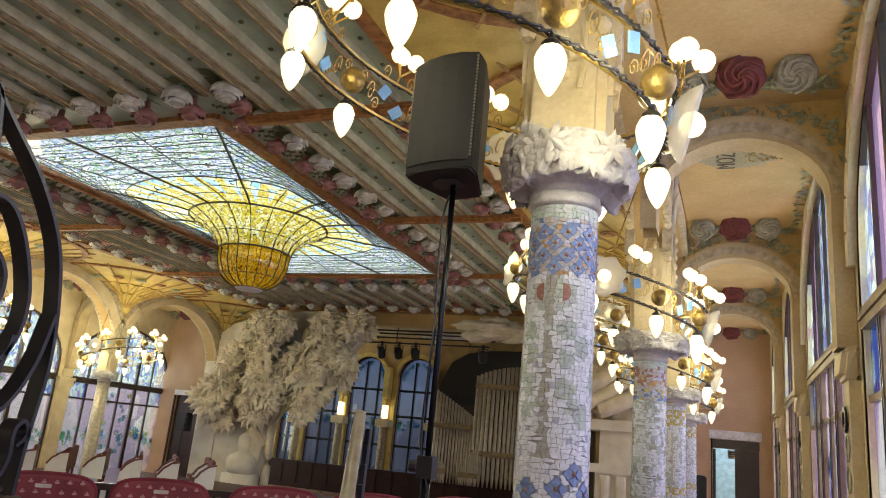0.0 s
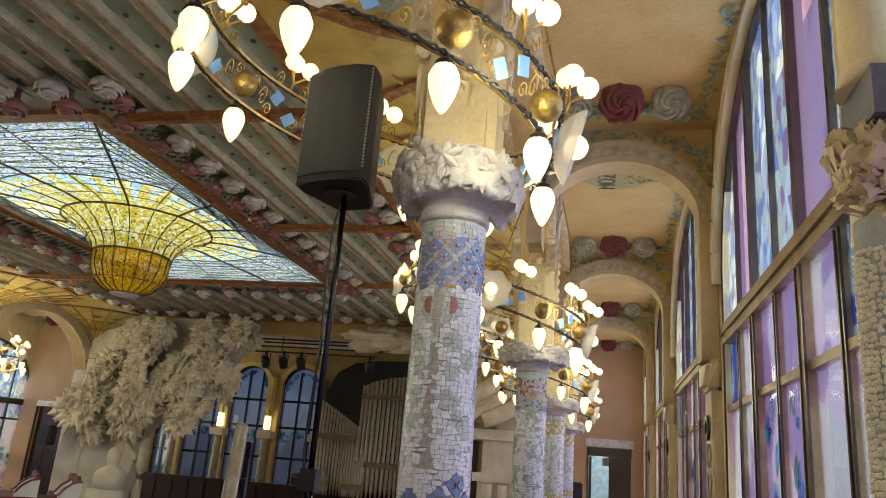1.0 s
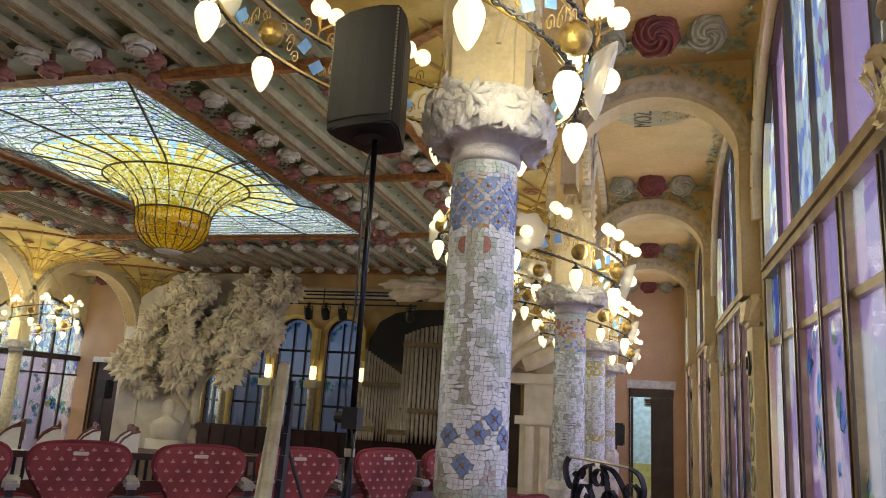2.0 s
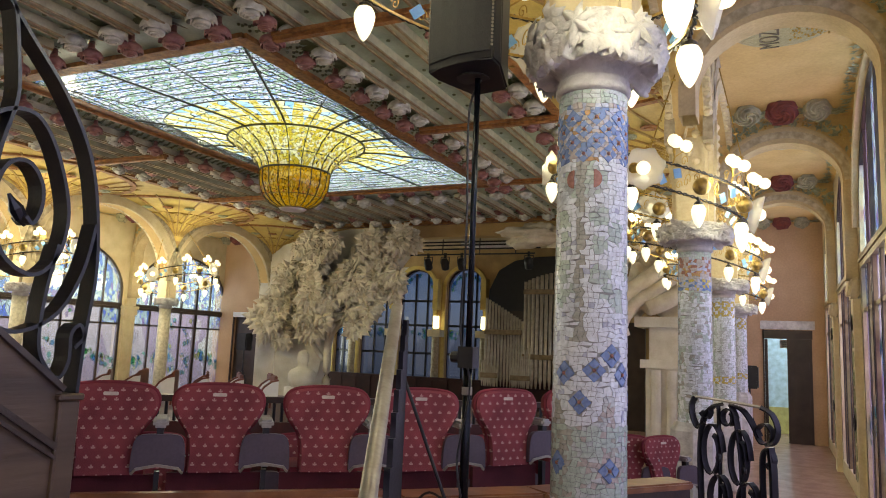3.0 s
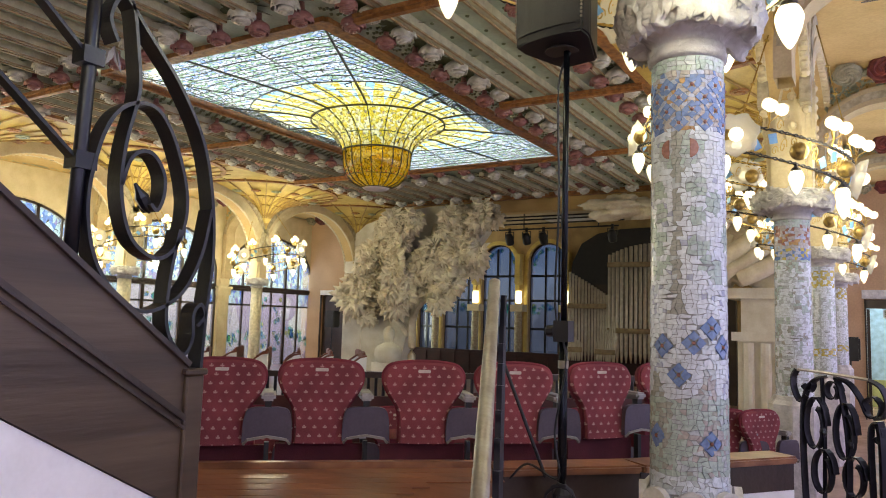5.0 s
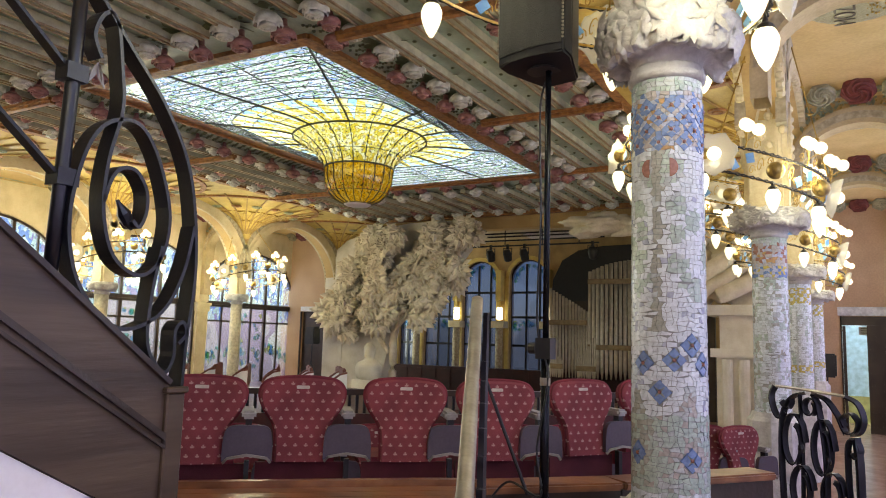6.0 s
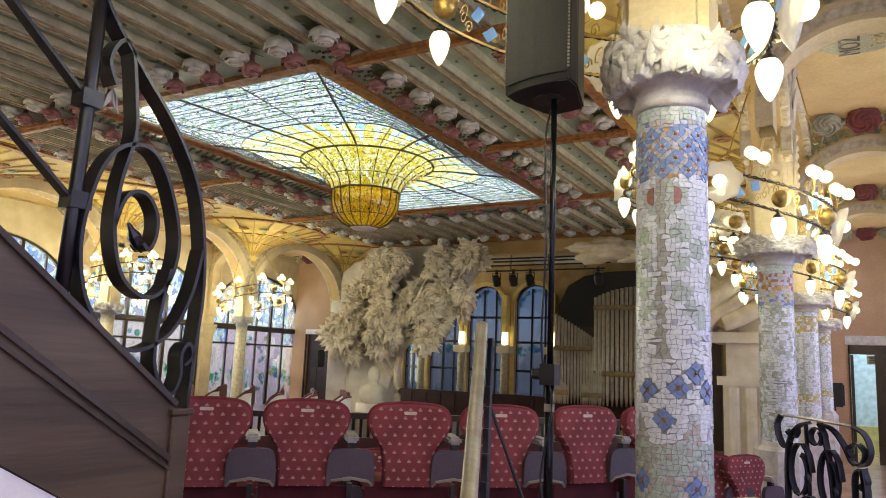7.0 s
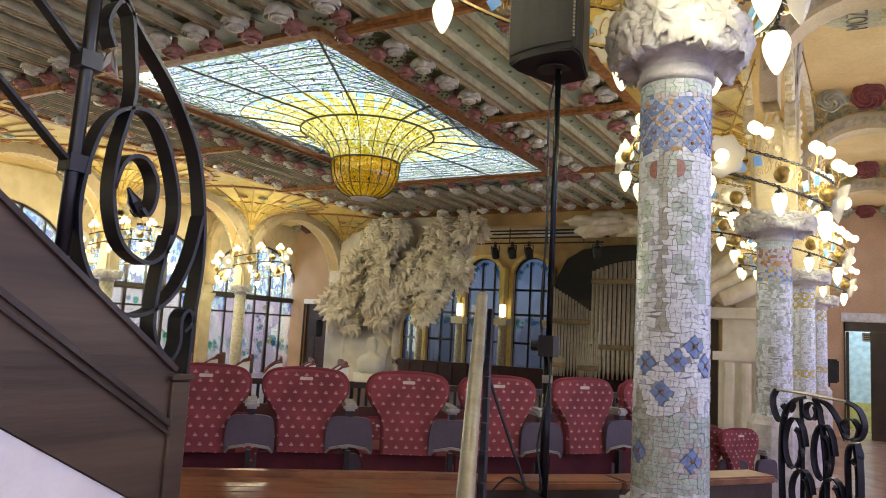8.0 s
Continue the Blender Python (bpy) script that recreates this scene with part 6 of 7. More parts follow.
for cx, cz, h in ((-0.49, 1.55, 0.24), (-0.28, 1.5, 0.26), (-0.44, 1.18, 0.2), (-0.22, 1.16, 0.18)):
    xz(rr, "loop", [(cx + 0.085 * math.cos(t * 0.6) * (1 - t / 30), cz + h * math.sin(t * 0.6) * (1 - t / 30)) for t in range(14)], n=2)
xz(rr, "curl", [(-0.36, 1.94), (-0.25, 1.9), (-0.17, 1.78), (-0.12, 1.66), (-0.05, 1.66), (-0.03, 1.74), (-0.08, 1.8), (-0.14, 1.76), (-0.12, 1.7)])
xz(rr, "end_curl", [(-0.12, 1.935), (-0.03, 1.88), (0.01, 1.76), (-0.02, 1.66), (-0.09, 1.63)])
xz(rr, "post", [(-0.03, 0.9), (-0.03, 1.4), (-0.05, 1.62)], 0.06, 0.03)
xz(rr, "end_scroll", [(-0.1, 0.92), (-0.11, 1.4), (-0.1, 1.57), (-0.05, 1.6), (-0.02, 1.52), (-0.05, 1.46), (-0.08, 1.5)])
for z in (1.5, 1.42):
    part("bud", ball(B(), (-0.44 if z == 1.5 else -0.25, 0, z), 0.028, 8, 6, 1.5), IRON, rr)
xz(rr, "loop", [(-0.36 + 0.06 * math.cos(t * 0.6) * (1 - t / 26), 1.83 + 0.08 * math.sin(t * 0.6) * (1 - t / 26)) for t in range(14)], n=2)
part("bottom_bar", box(B(), -0.62, 0.02, -0.02, 0.02, 0.9, 0.93), IRON, rr)


# ---- stage and far end ----
def end_wall(name, x0, x1, d0, d1, ztop):
    bm = B()
    for q in ((x0, d0, 0, 7), (d1, x1, 0, 7), (d0, d1, ztop, 7)):
        box(bm, q[0], q[1], 24.3, 24.6, q[2], q[3])
    return thing(name, bm, PINK, "pinkish plaster end wall of the side aisle", "wall", "structure")


end_wall("wall_north_east", -1.15, 1.6, -0.42, 0.4, 3.25)
end_wall("wall_north_west", -21.7, -18.9, -20.6, -19.35, 3.3)
d = empty("door_1", "open dark doorway with a pale lintel onto a blue-lit room", "door", "", pose(0, 24.3, 0), "structure")
part("lintel", box(B(), -0.52, 0.95, -0.06, -0.003, 3.3, 3.55), CAPSTONE, d, "pale stone lintel")
part("frame", box(B(), -0.46, -0.42, -0.04, 0.02, 0, 3.29), DARKWOOD, d)
part("frame", box(B(), -0.46, 0.88, -0.04, 0.02, 3.02, 3.28), DARKWOOD, d)
bm = box(B(), 0.2, 0.86, -0.05, -0.004, 0, 3.018)
for i in range(9):
    box(bm, 0.215 + 0.071 * i, 0.215 + 0.071 * i + 0.05, -0.062, -0.05, 0.1, 2.95)
part("leaf", bm, DARKWOOD, d, "dark slatted sliding leaf")
bm = box(B(), -0.41, -0.33, 0.0, 0.5, 0, 3.0)
part("leaf", bm, DARKWOOD, d, "open dark door leaf")
part("exit_plate", box(B(), 0.0, 0.35, 0.32, 0.35, 2.75, 3.0), PLASTER, d, "pale sign plate")
bm = B()
for k in range(3):
    box(bm, 0.05, 0.3, 0.312, 0.318, 2.8 + 0.06 * k, 2.83 + 0.06 * k)
part("sign_bar", bm, LEAF, d)
# wall coloured pale blue for the blue light in this room
thing("far_room_wall", box(B(), -1.5, 2.0, 27.5, 27.7, 0.0, 5), BLUEROOM, "wall of the room beyond the door, its blue light put into the colour", "wall", "structure")
thing("far_room_panel", box(B(), -1.5, 2.0, 27.4, 27.49, 0.0, 0.85), LIME, "yellow-green lower panel of the far room wall", "wall", "structure")
bm = box(B(), -1.6, -1.5, 24.6, 27.7, 0, 4.2)
box(bm, 2.0, 2.1, 24.6, 27.7, 0, 4.2)
box(bm, -1.6, 2.1, 24.6, 27.7, 4.2, 4.3)
thing("far_room", bm, PLASTER, "white walls and ceiling of the far room", "wall", "structure")
d2 = empty("door_2", "dark open doorway with a white lintel at the aisle's end", "door", "", pose(-19.97, 24.3, 0), "structure")
part("lintel", box(B(), -0.65, 0.7, -0.06, -0.003, 3.3, 3.5), PLASTER, d2, "white lintel")
part("leaf", box(B(), -0.62, 0.62, 0.12, 0.18, 0, 3.3), DARKWOOD, d2)
part("frame", box(B(), -0.66, -0.62, -0.05, 0.02, 0, 3.29), DARKWOOD, d2)


def small_speaker(x, y, z0):
    r = empty("monitor_speaker", "small black loudspeaker on a slim tripod stand", "loudspeaker", "monitor speakers", pose(x, y, z0))
    bm = box(B(), -0.24, 0.24, -0.2, 0.2, 1.55, 2.2)
    bmesh.ops.bevel(bm, geom=bm.edges[:], offset=0.04, segments=2, affect="EDGES")
    part("cabinet", bm, BLACK, r)
    part("pole", sweep(B(), [(0, 0, 0.3), (0, 0, 1.56)], 0.05, 0.05, Vector((0, 1, 0)), seg=8), BLACK, r)
    for k in range(3):
        part("leg", sweep(B(), [(0, 0, 0.9), (0.35 * math.cos(k * 2.1), 0.35 * math.sin(k * 2.1), 0)], 0.035, 0.035, seg=6), BLACK, r)


small_speaker(-0.8, 23.2, 0.0)
small_speaker(-18.4, 22.4, 0.42)

# back wall of the stage with tall arched windows between slim piers
WINS = [(-19.3, -18.35), (-17.9, -16.3), (-15.85, -14.15), (-13.5, -11.75)]
YB = 30.0
bm = B()
xs = [-21.0] + [v for w in WINS for v in w] + [-0.5]
for i in range(0, len(xs), 2):
    box(bm, xs[i], xs[i + 1], YB, YB + 0.4, 0, 7.2)
for a, b in WINS:
    pts = arch_pts(a, b, 5.02, 12)
    for yy in (YB, YB + 0.4):
        lo = [bm.verts.new((x, yy, z)) for x, z in pts]
        hi = [bm.verts.new((x, yy, 7.2)) for x, z in pts]
        for i in range(12):
            bm.faces.new((lo[i], lo[i + 1], hi[i + 1], hi[i]))
thing("wall_apse", bm, STAGEWALL, "ochre back wall of the stage with arched windows", "wall", "structure")
for k, (a, b) in enumerate(WINS):
    w = empty("window_%d" % (13 + k), "tall dark blue arched stage window with iron bars", "window", "stage windows", pose(0, YB + 0.2, 0), "structure")
    pts = arch_pts(a, b, 5.02, 12)
    ring = [(a, 1.0)] + pts + [(b, 1.0)]
    part("pane", (lambda q: (q.faces.new([q.verts.new((x, 0.02, z)) for x, z in ring]), q)[1])(B()), NIGHTPANE, w)
    part("frame", sweep(B(), [(x, -0.02, z) for x, z in ring], 0.09, 0.09, Vector((0, 1, 0))), DARKWOOD, w)
    part("surround", sweep(B(), [(a - 0.1, -0.27, 1.0)] + [((x - (a + b) / 2) * 1.12 + (a + b) / 2, -0.27, 5.02 + (z - 5.02) * 1.12) for x, z in pts] + [(b + 0.1, -0.27, 1.0)], 0.16, 0.12, Vector((0, 1, 0))), FANGOLD, w, "gilt moulded surround")
    for q in (0.42, 0.78):
        x = a + (b - a) * q
        part("bar", box(B(), x - 0.045, x + 0.045, -0.07, 0.0, 1.0, 5.02 + (b - a) * 0.4), IRON, w)
    for z in (2.1, 3.35, 4.45):
        part("bar", box(B(), a, b, -0.06, -0.01, z - 0.05, z + 0.05), IRON, w)
    bm = B()
    rnd = random.Random(k)
    for q in range(46):
        t = rnd.random()
        if q % 2:
            an = math.pi * t
            x, z = (a + b) / 2 + (b - a) * 0.4 * math.cos(an), 4.95 + (b - a) * 0.4 * math.sin(an)
        else:
            x, z = a + (b - a) * t, 3.0 + rnd.uniform(-0.2, 0.2)
        r = rnd.uniform(0.06, 0.13)
        bm.faces.new([bm.verts.new((x + r * math.cos(j * 1.05), -0.012, z + r * math.sin(j * 1.05) * rnd.uniform(0.6, 1.2))) for j in range(6)])
    part("floral_pane", bm, FLOWERPANE, w, "green and blue floral leaded glass")
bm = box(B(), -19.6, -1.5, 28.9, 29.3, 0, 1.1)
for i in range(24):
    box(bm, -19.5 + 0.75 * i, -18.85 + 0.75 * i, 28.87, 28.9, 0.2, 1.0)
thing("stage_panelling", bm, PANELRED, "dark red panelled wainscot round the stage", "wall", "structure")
for x in (-18.1, -15.98, -13.82, -11.55):
    p = empty("stage_column", "slender stone stage column with a lit sconce", "column", "stage columns", pose(x, 29.6, 0))
    part("shaft", lathe(B(), [(0.17, 0), (0.16, 2.6), (0.15, 2.85)], 12), STONE, p, smooth=True)
    part("capital", box(B(), -0.3, 0.3, -0.25, 0.25, 2.85, 3.15), CREAM, p)
    if x > -17:
        part("sconce", lathe(B(), [(0.1, 3.2), (0.15, 3.25), (0.14, 3.75), (0.11, 3.77)], 10), SCONCE, p, "glowing sconce glass")
        part("ornament", box(B(), -0.12, 0.12, -0.2, 0.2, 4.05, 5.4), FANGOLD, p)

# organ: pipes in stepped groups with cross bands under a dark hood
og = empty("pipe_organ", "tall pipe organ with grey metal pipes and wooden bands", "organ", "", pose(0, 28.6, 0))
X = -11.0
while X < -6.6:
    tall = X > -9.4
    top = 5.15 + 0.45 * math.sin((X + 9.4) * 0.9) if tall else 4.5 - 0.62 * (X + 11.0)
    r = 0.075 if tall else 0.055
    part("pipe", lathe(B(), [(r * 0.4, 0.9), (r, 1.3), (r, top), (r * 0.85, top + 0.002)], 10, pose(X, 0.1 * math.sin(X * 3), 0)), PIPES, og, "", True)
    X += r * 2.3
# two low front groups of slim pipes
for x0, x1, z0, z1 in ((-11.05, -10.4, 1.95, 1.6), (-9.75, -9.05, 1.7, 2.7)):
    for k in range(9):
        u = k / 8
        part("front_pipe", lathe(B(), [(0.015, 0.9), (0.036, 1.1), (0.036, z0 + (z1 - z0) * u ** 1.6), (0.03, z0 + (z1 - z0) * u ** 1.6 + 0.002)], 8, pose(x0 + (x1 - x0) * u, -0.32, 0)), PIPES, og, "", True)
for x0, x1, z, d in ((-11.05, -9.45, 3.1, -0.13), (-9.4, -6.6, 4.75, -0.13), (-9.4, -6.6, 2.15, -0.13), (-11.08, -10.36, 1.35, -0.37), (-9.8, -9.0, 1.3, -0.37)):
    part("band", box(B(), x0, x1, d - 0.07, d, z - 0.1, z + 0.1), BRONZE, og, "brown wooden band")
part("case", box(B(), -11.1, -6.5, 0.35, 1.0, 0, 4.0), DARKWOOD, og)
bm = B()
pts = [(-11.2, 3.9), (-11.1, 4.9), (-10.7, 5.7), (-10.0, 6.1), (-9.0, 6.25), (-6.5, 6.3), (-6.5, 4.0), (-9.8, 4.0), (-10.2, 3.6)]
lo = [bm.verts.new((x, 0.4, z)) for x, z in pts]
hi = [bm.verts.new((x, 1.2, z)) for x, z in pts]
bm.faces.new(lo)
bm.faces.new(hi)
for i in range(len(pts)):
    j = (i + 1) % len(pts)
    bm.faces.new((lo[i], lo[j], hi[j], hi[i]))
part("hood", bm, BLACK, og, "black curved hood over the pipes")

# header over the stage, lighting truss and spots
thing("stage_header", box(B(), -19.2, -0.75, 24.0, 24.5, 6.35, 6.9), OCHRE, "ochre beam over the stage opening", "beam", "structure")
thing("stage_ceiling", box(B(), -21, -0.5, 24.5, 31, 6.75, 7.0), CREAM, "cream ceiling over the stage", "ceiling", "structure")
tr = empty("lighting_truss", "black lighting bars under the stage ceiling", "truss", "", pose(0, 25.0, 0))
for z, x0, x1 in ((6.05, -13.3, -7.7), (6.2, -12.8, -8.2), (5.85, -13.2, -7.9), (6.32, -13.0, -9.0)):
    part("bar", sweep(B(), [(x0, 0, z), (x1, 0.1, z)], 0.06, 0.06, seg=8), BLACK, tr)
for x in (-13, -11.5, -10, -8.6):
    part("drop", sweep(B(), [(x, 0, 5.85), (x, 0, 6.75)], 0.04, 0.04, Vector((0, 1, 0)), seg=8), BLACK, tr)
part("panel", box(B(), -10.9, -8.2, 0.3, 1.6, 6.2, 6.28, pose(0, 0, 0.05)), PLASTER, tr, "pale reflector panel")
for x in (-12.09, -11.39, -10.71, -8.1):
    s = empty("stage_spotlight", "black stage spotlight hanging from a bar", "spotlight", "stage spotlights", pose(x, 25.0, 5.5))
    bm = lathe(B(), [(0.11, -0.24), (0.15, -0.2), (0.16, 0.05), (0.1, 0.2)], 14, pose(0, 0, 0, 25, 0, 0))
    part("can", bm, BLACK, s, "", True)
    part("yoke", sweep(B(), [(-0.17, 0, 0), (-0.17, 0, 0.25), (0.17, 0, 0.25), (0.17, 0, 0)], 0.03, 0.03, Vector((0, 1, 0))), BLACK, s)
    part("clamp", box(B(), -0.04, 0.04, -0.04, 0.04, 0.22, 0.4), BLACK, s)


# carved stone groups each side of the stage: one plain mass each
def leafy(bm, c, n, size, rnd, spread):
    """Carved leaf sprays that lie over a rounded mass."""
    for _ in range(n):
        d = Vector((rnd.gauss(0, 1), -abs(rnd.gauss(0, 0.9)), rnd.gauss(0, 1))).normalized()
        p = Vector(c) + Vector((d.x * spread[0], d.y * spread[1], d.z * spread[2]))
        t = Vector((rnd.uniform(-1, 1), 0, rnd.uniform(-1, 0.45)))
        t = (t - d * t.dot(d) * 0.85).normalized()
        s = t.cross(d).normalized()
        nn = s.cross(t)
        nn = nn if nn.dot(d) > 0 else -nn
        L = size * rnd.uniform(0.7, 1.35)
        lift = rnd.uniform(0.0, 0.3)
        for k in (-1.0, -0.55, -0.18, 0.18, 0.55, 1.0):
            dr = (t * math.cos(k) + s * math.sin(k) + nn * lift).normalized()
            sd = dr.cross(nn).normalized()
            ll = L * (1 - 0.35 * abs(k))
            g = [p, p + dr * ll * 0.5 + sd * ll * 0.14 + nn * 0.05, p + dr * ll - nn * 0.08, p + dr * ll * 0.5 - sd * ll * 0.14 + nn * 0.05]
            bm.faces.new([bm.verts.new(v) for v in g])


def lump(bm, c, r, seed, u=20, v=14, amp=0.25):
    rings = []
    for j in range(v + 1):
        a = -math.pi / 2 + math.pi * j / v
        ring = []
        for i in range(u):
            b = 2 * math.pi * i / u
            d = Vector((math.cos(a) * math.cos(b), math.cos(a) * math.sin(b), math.sin(a)))
            k = 1 + amp * noise.noise(d * 1.7 + Vector((seed, 0, 0))) + amp * 0.5 * noise.noise(d * 4 + Vector((seed, 3, 0)))
            ring.append(bm.verts.new(Vector(c) + Vector((d.x * r[0], d.y * r[1], d.z * r[2])) * k))
        rings.append(ring)
    for a, b in zip(rings, rings[1:]):
        for i in range(u):
            bm.faces.new((a[i], a[(i + 1) % u], b[(i + 1) % u], b[i]))


# a carved stone tree: trunk, boughs and many separate leaf clusters
rnd = random.Random(11)
tree = empty("tree_sculpture", "pale carved stone tree with a ragged leafy crown against a wall", "sculpture", "", None)
for name, pts, w in (("trunk", [(-15.05, 23.0, 0.4), (-15.05, 23.0, 1.6), (-15.0, 22.95, 2.6), (-14.6, 22.95, 4.0), (-14.1, 23.0, 5.9)], 0.3),
                     ("bough", [(-15.2, 22.95, 1.75), (-15.7, 22.85, 2.4), (-16.2, 22.85, 3.1), (-16.5, 22.9, 4.2)], 0.2),
                     ("bough", [(-14.95, 22.9, 2.5), (-14.6, 22.85, 2.9), (-14.0, 22.85, 3.4), (-13.2, 22.8, 4.0), (-12.8, 22.8, 4.3)], 0.14),
                     ("bough", [(-14.6, 22.9, 3.9), (-13.9, 22.75, 5.2), (-13.4, 22.8, 6.0)], 0.12)):
    part(name, sweep(B(), smooth_path(pts, 5), w, w, seg=10), TREESTONE, tree, "", True)
# crown masses: middle in x and z, half width, half height, clusters
for cx, cz, rx, rz, n in ((-15.5, 5.85, 1.05, 0.42, 8), (-12.85, 6.0, 0.95, 0.4, 9), (-12.0, 6.25, 0.55, 0.2, 4), (-12.95, 4.8, 0.8, 0.65, 9), (-13.55, 3.5, 0.72, 0.6, 8), (-15.3, 4.45, 0.75, 0.8, 11), (-14.25, 4.7, 0.4, 0.5, 4), (-16.6, 5.1, 0.5, 0.4, 4), (-15.4, 3.25, 0.62, 0.4, 6), (-17.0, 4.1, 0.7, 0.6, 7), (-17.3, 2.95, 0.5, 0.65, 8)):
    for k in range(n):
        u, w = math.sqrt((k + 0.5) / n), k * 2.39996 + cx
        c = Vector((cx + rx * u * math.cos(w), 22.8 + rnd.uniform(-0.5, 0.3), min(6.35, cz + rz * u * math.sin(w))))
        bm = B()
        lump(bm, c + Vector((0, 0.22, 0)), (0.25, 0.18, 0.22), k * 3.1 + cx, 14, 10, 0.7)
        for q in range(5):
            face = Vector((rnd.uniform(-0.75, 0.75), -1, rnd.uniform(-0.45, 0.75))).normalized()
            leaf_spray(bm, c + Vector((rnd.uniform(-0.24, 0.24), -0.02, rnd.uniform(-0.22, 0.22))), face, rnd, rnd.uniform(0.44, 0.76), 0.4, 0.23)
        part("leaf_spray", bm, TREESTONE, tree)
bm = B()
box(bm, -18.5, -15.9, 23.3, 23.9, 0, 3.2)
box(bm, -18.5, -17.6, 23.2, 23.28, 0, 2.0)
pts = [(-18.1, 0), (-18.1, 4.6), (-17.7, 5.3), (-17.0, 6.0), (-16.1, 6.45), (-14.6, 6.62), (-12.6, 6.62), (-12.2, 5.6), (-13.5, 4.0), (-15.2, 3.0), (-15.9, 0)]
lo = [bm.verts.new((x, 23.25, z)) for x, z in pts]
hi = [bm.verts.new((x, 23.75, z)) for x, z in pts]
bm.faces.new(lo)
bm.faces.new(hi)
for i in range(len(pts)):
    j = (i + 1) % len(pts)
    bm.faces.new((lo[i], lo[j], hi[j], hi[i]))
thing("stage_end_wall", box(B(), -19.2, -16.4, 24.05, 24.25, 0, 6.9), PALEWALL, "pale plaster wall closing the arcade beside the stage", "wall", "structure")
thing("stage_side_wall", bm, PALEWALL, "pale stone wall under the carved tree", "wall", "structure")
# bust under the tree
bm = B()
lathe(bm, [(0.3, 0.7), (0.5, 0.8), (0.56, 1.0), (0.56, 1.2), (0.47, 1.35), (0.24, 1.45), (0.16, 1.52), (0.2, 1.6), (0.24, 1.76), (0.225, 1.93), (0.14, 2.05), (0.03, 2.09)], 20, pose(-15.75, 22.5, 0) @ Matrix.Diagonal((1.0, 0.75, 1.0, 1)))
box(bm, -16.3, -15.2, 22.2, 22.9, 0, 0.75)
thing("stone_bust", bm, PALEWALL, "pale stone bust on a block below the tree", "statue", smooth=True)
# carved group on the far side
group = empty("carved_group", "pale carved stone group on a tall pedestal beside the stage", "sculpture")
G = [(-3.1, 22.9, 4.7, 1.0, 1.0), (-2.7, 22.9, 5.6, 0.9, 0.7), (-4.2, 22.8, 5.6, 0.9, 0.6), (-5.6, 22.9, 6.0, 1.1, 0.4), (-3.8, 22.7, 4.25, 0.55, 0.65), (-7.2, 23.0, 6.15, 1.1, 0.35), (-2.3, 22.9, 4.4, 0.6, 0.8)]
for k, (x, y, z, a, b) in enumerate(G):
    bm = B()
    lump(bm, (x, y, z), (a, 0.6, b), 20 + k * 2.3, 40, 28, 0.55)
    part("carved_mass", bm, TREESTONE, group, "", True)
for pts, w in (([(-2.6, 22.3, 5.3), (-3.3, 22.15, 4.75), (-3.9, 22.1, 4.3), (-4.2, 22.1, 4.05)], 0.5), ([(-2.5, 22.3, 4.8), (-3.2, 22.1, 4.3), (-3.8, 22.05, 3.9), (-4.2, 22.1, 3.3), (-4.15, 22.1, 2.9)], 0.36),
               ([(-2.4, 22.35, 4.3), (-3.0, 22.2, 3.95), (-3.5, 22.15, 3.75)], 0.5), ([(-2.8, 22.2, 5.9), (-3.5, 22.1, 5.5), (-4.4, 22.1, 5.6), (-5.2, 22.2, 6.0)], 0.3)):
    part("carved_branch", sweep(B(), smooth_path(pts, 5), w, w, seg=10), TREESTONE, group, "", True)
bm = box(B(), -3.6, -1.7, 22.5, 23.9, 0.0, 2.0)
box(bm, -3.75, -1.6, 22.4, 23.95, 2.0, 2.25)
box(bm, -3.5, -1.7, 22.5, 23.9, 2.25, 3.2)
box(bm, -3.9, -1.6, 22.3, 23.95, 3.2, 3.5)
for k in range(3):
    sweep(bm, [(-3.3 + 0.45 * k, 22.42, 0.1), (-3.3 + 0.45 * k, 22.42, 1.95)], 0.3, 0.16, Vector((0, 1, 0)), seg=10)
thing("stone_pedestal", bm, PALEWALL, "pale stone pedestal with moulded courses", "pedestal", "structure")
thing("stage_wing_panel", box(B(), -5.5, -3.9, 24.2, 24.4, 0, 3.4), DARKWOOD, "dark wooden panel beside the stage", "wall", "structure")


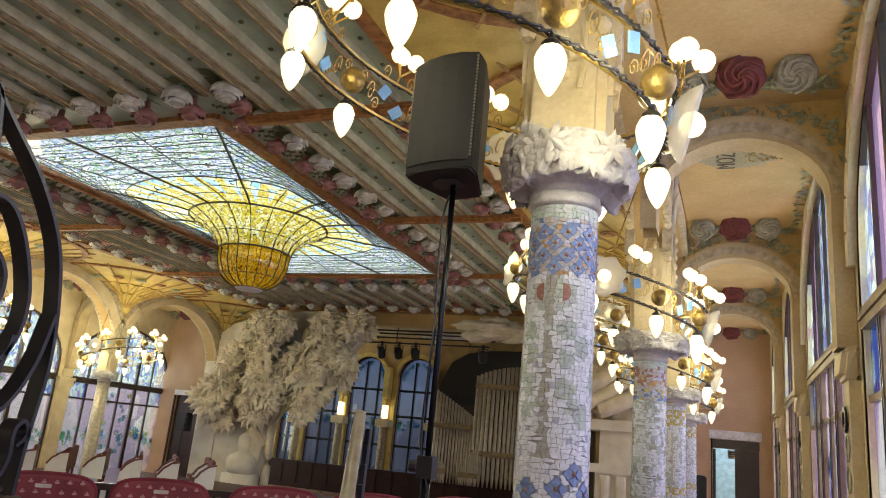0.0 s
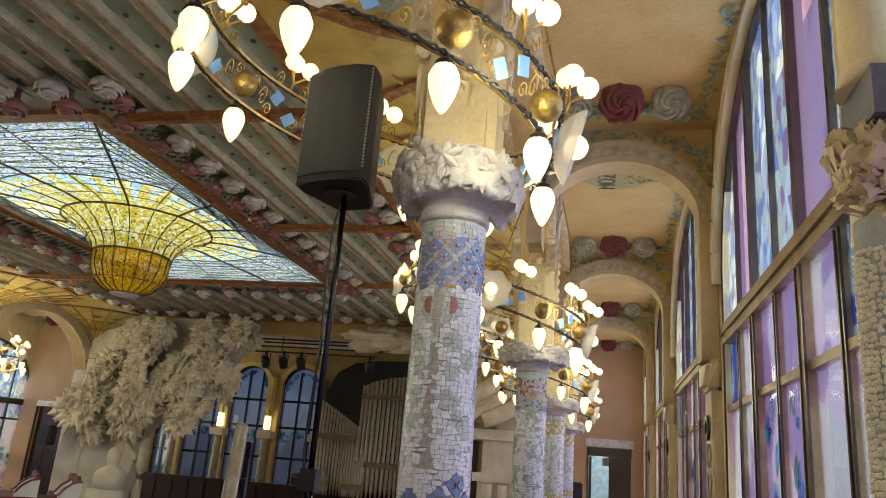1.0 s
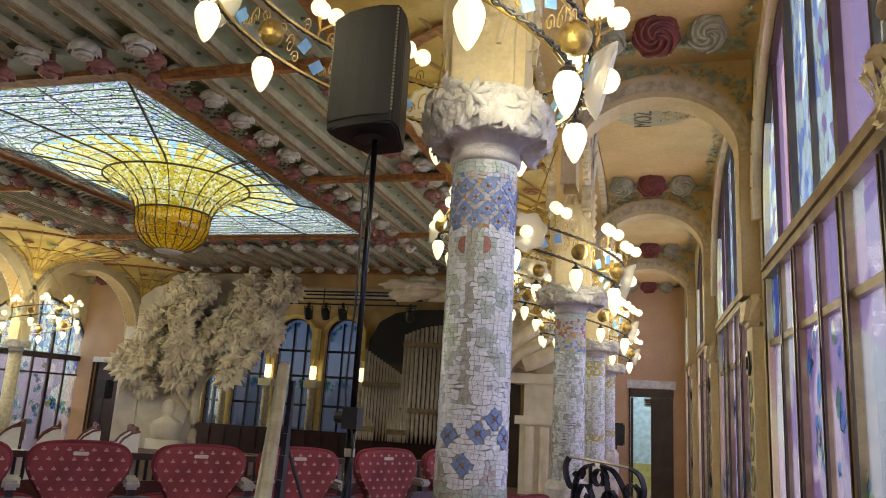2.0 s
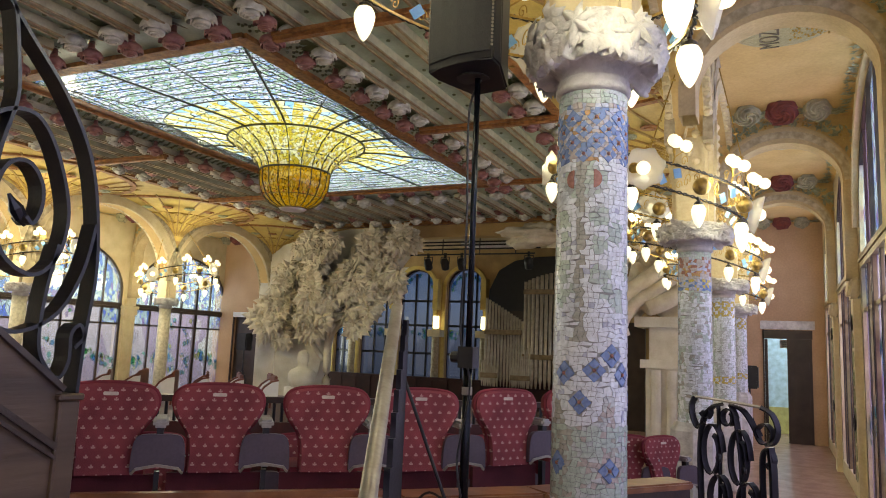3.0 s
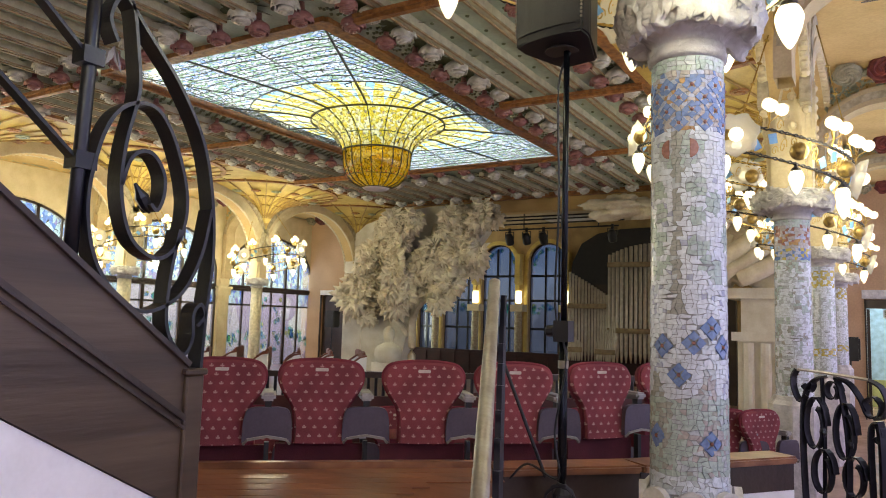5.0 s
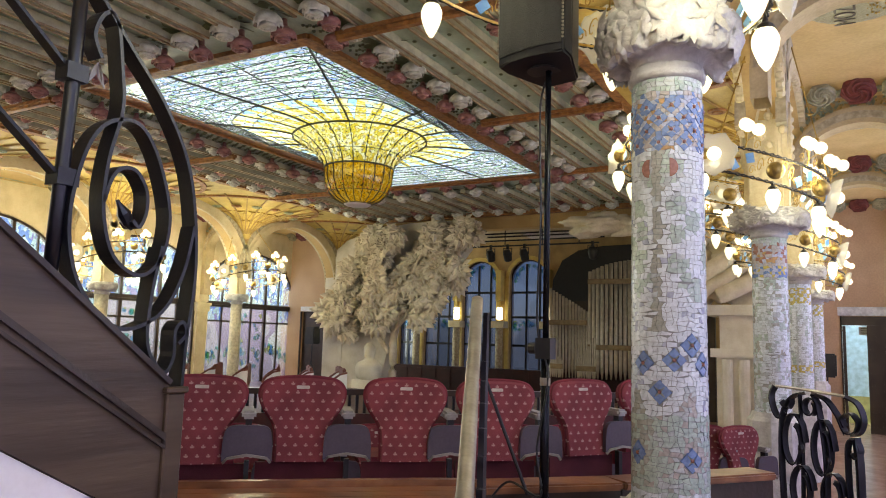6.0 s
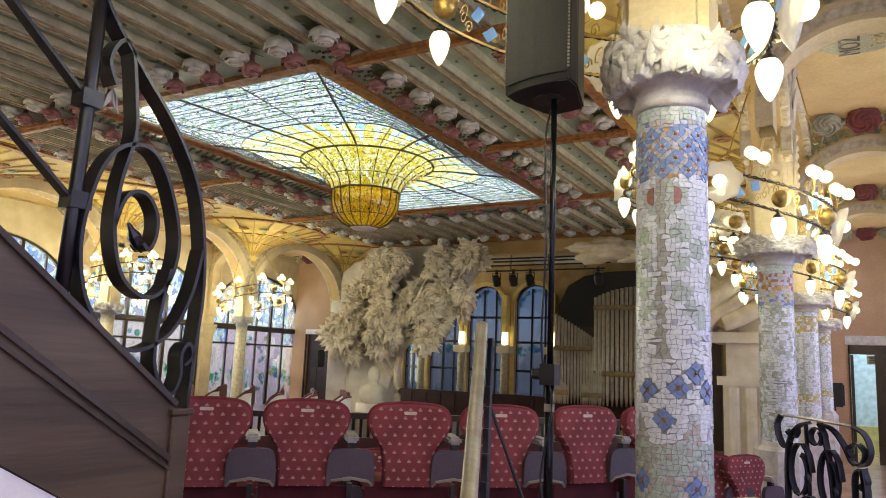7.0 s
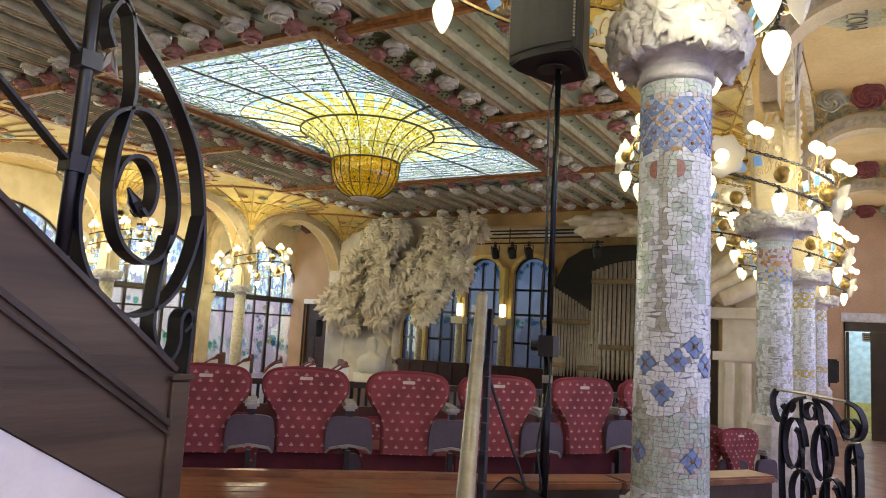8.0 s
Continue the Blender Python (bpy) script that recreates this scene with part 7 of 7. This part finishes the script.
# seats along the far gallery
def far_seat(m):
    r = empty("gallery_chair", "reddish-brown gallery chair with a cream scrolled side", "seat", "gallery chairs", m)
    bm = box(B(), -0.24, 0.24, 0, 0.09, 0.3, 0.95)
    bmesh.ops.bevel(bm, geom=bm.edges[:], offset=0.03, segments=2, affect="EDGES")
    part("backrest", bm, SEATBROWN, r)
    part("seat", box(B(), -0.24, 0.24, -0.42, 0, 0.36, 0.46), SEATBROWN, r)
    for sx in (-0.2, 0.2):
        part("leg", box(B(), sx - 0.02, sx + 0.02, 0.0, 0.06, 0.0, 0.32), SEATBROWN, r)
    bm = B()
    pts = [(0.1, 0.2), (0.1, 0.8), (-0.1, 0.76), (-0.3, 0.62), (-0.42, 0.45), (-0.45, 0.2)]
    slab_yz(bm, pts, 0.27, 0.31)
    part("side", bm, PLASTER, r, "cream side panel")
    part("side_cap", sweep(B(), [(0.29, a, b + 0.02) for a, b in pts[1:5]], 0.07, 0.05), SEATBROWN, r)
    return r


fs = far_seat(pose(-17.6, 15.6, 0.42, 0, 0, -50))
for j, (x0, y0) in enumerate(((-17.0, 16.2), (-17.9, 17.2), (-18.6, 15.2))):
    for i in range(5):
        copy_thing(fs, pose(x0 + 0.92 * i - 2.8 * (j == 2), y0 + 0.35 * i - 2.5 * (j == 2), 0.42, 0, 0, -60 + 6 * i))
thing("gallery_floor", box(B(), -21, -9.5, 10.5, 22.3, 0.0, 0.42), REDWOOD, "dark floor of the far gallery", "floor", "structure")

# near mosaic pier and corbel by the windows
np_ = empty("wall_column", "mosaic-clad wall column with a dark carved corbel", "column", "wall columns", pose(1.03, 2.93, 0))
part("shaft", lathe(B(), [(0.13, 0.0), (0.13, 3.4)], 20), GROUT, np_, smooth=True)
rnd = random.Random(8)
bm = B()
z = 1.6
while z < 3.28:
    for i in range(34):
        a = 2 * math.pi * (i + rnd.uniform(-0.3, 0.3)) / 34
        ball(bm, (0.13 * math.cos(a), 0.13 * math.sin(a), z + rnd.uniform(-0.006, 0.006)), 0.0125 * rnd.uniform(0.8, 1.2), 5, 3, 0.9)
    z += 0.022
ob = part("tile_cladding", bm, PALEWALL, np_, "pale gilt mosaic")
ob["kind"] = "stuff"
bm = B()
lump(bm, (0, 0, 3.62), (0.14, 0.15, 0.18), 4.0, 60, 44, 0.6)
leafy(bm, (0, 0, 3.6), 46, 0.13, random.Random(5), (0.16, 0.17, 0.2))
part("corbel", bm, CREAM, np_, "carved stone corbel")
part("block", box(B(), -0.1, 0.22, -0.22, 0.14, 3.75, 3.95), SLATE, np_, "dark slate block")
part("upper_pier", lathe(B(), [(0.16, 3.95), (0.13, 4.05), (0.13, 6.5)], 20), CREAM, np_, smooth=True)
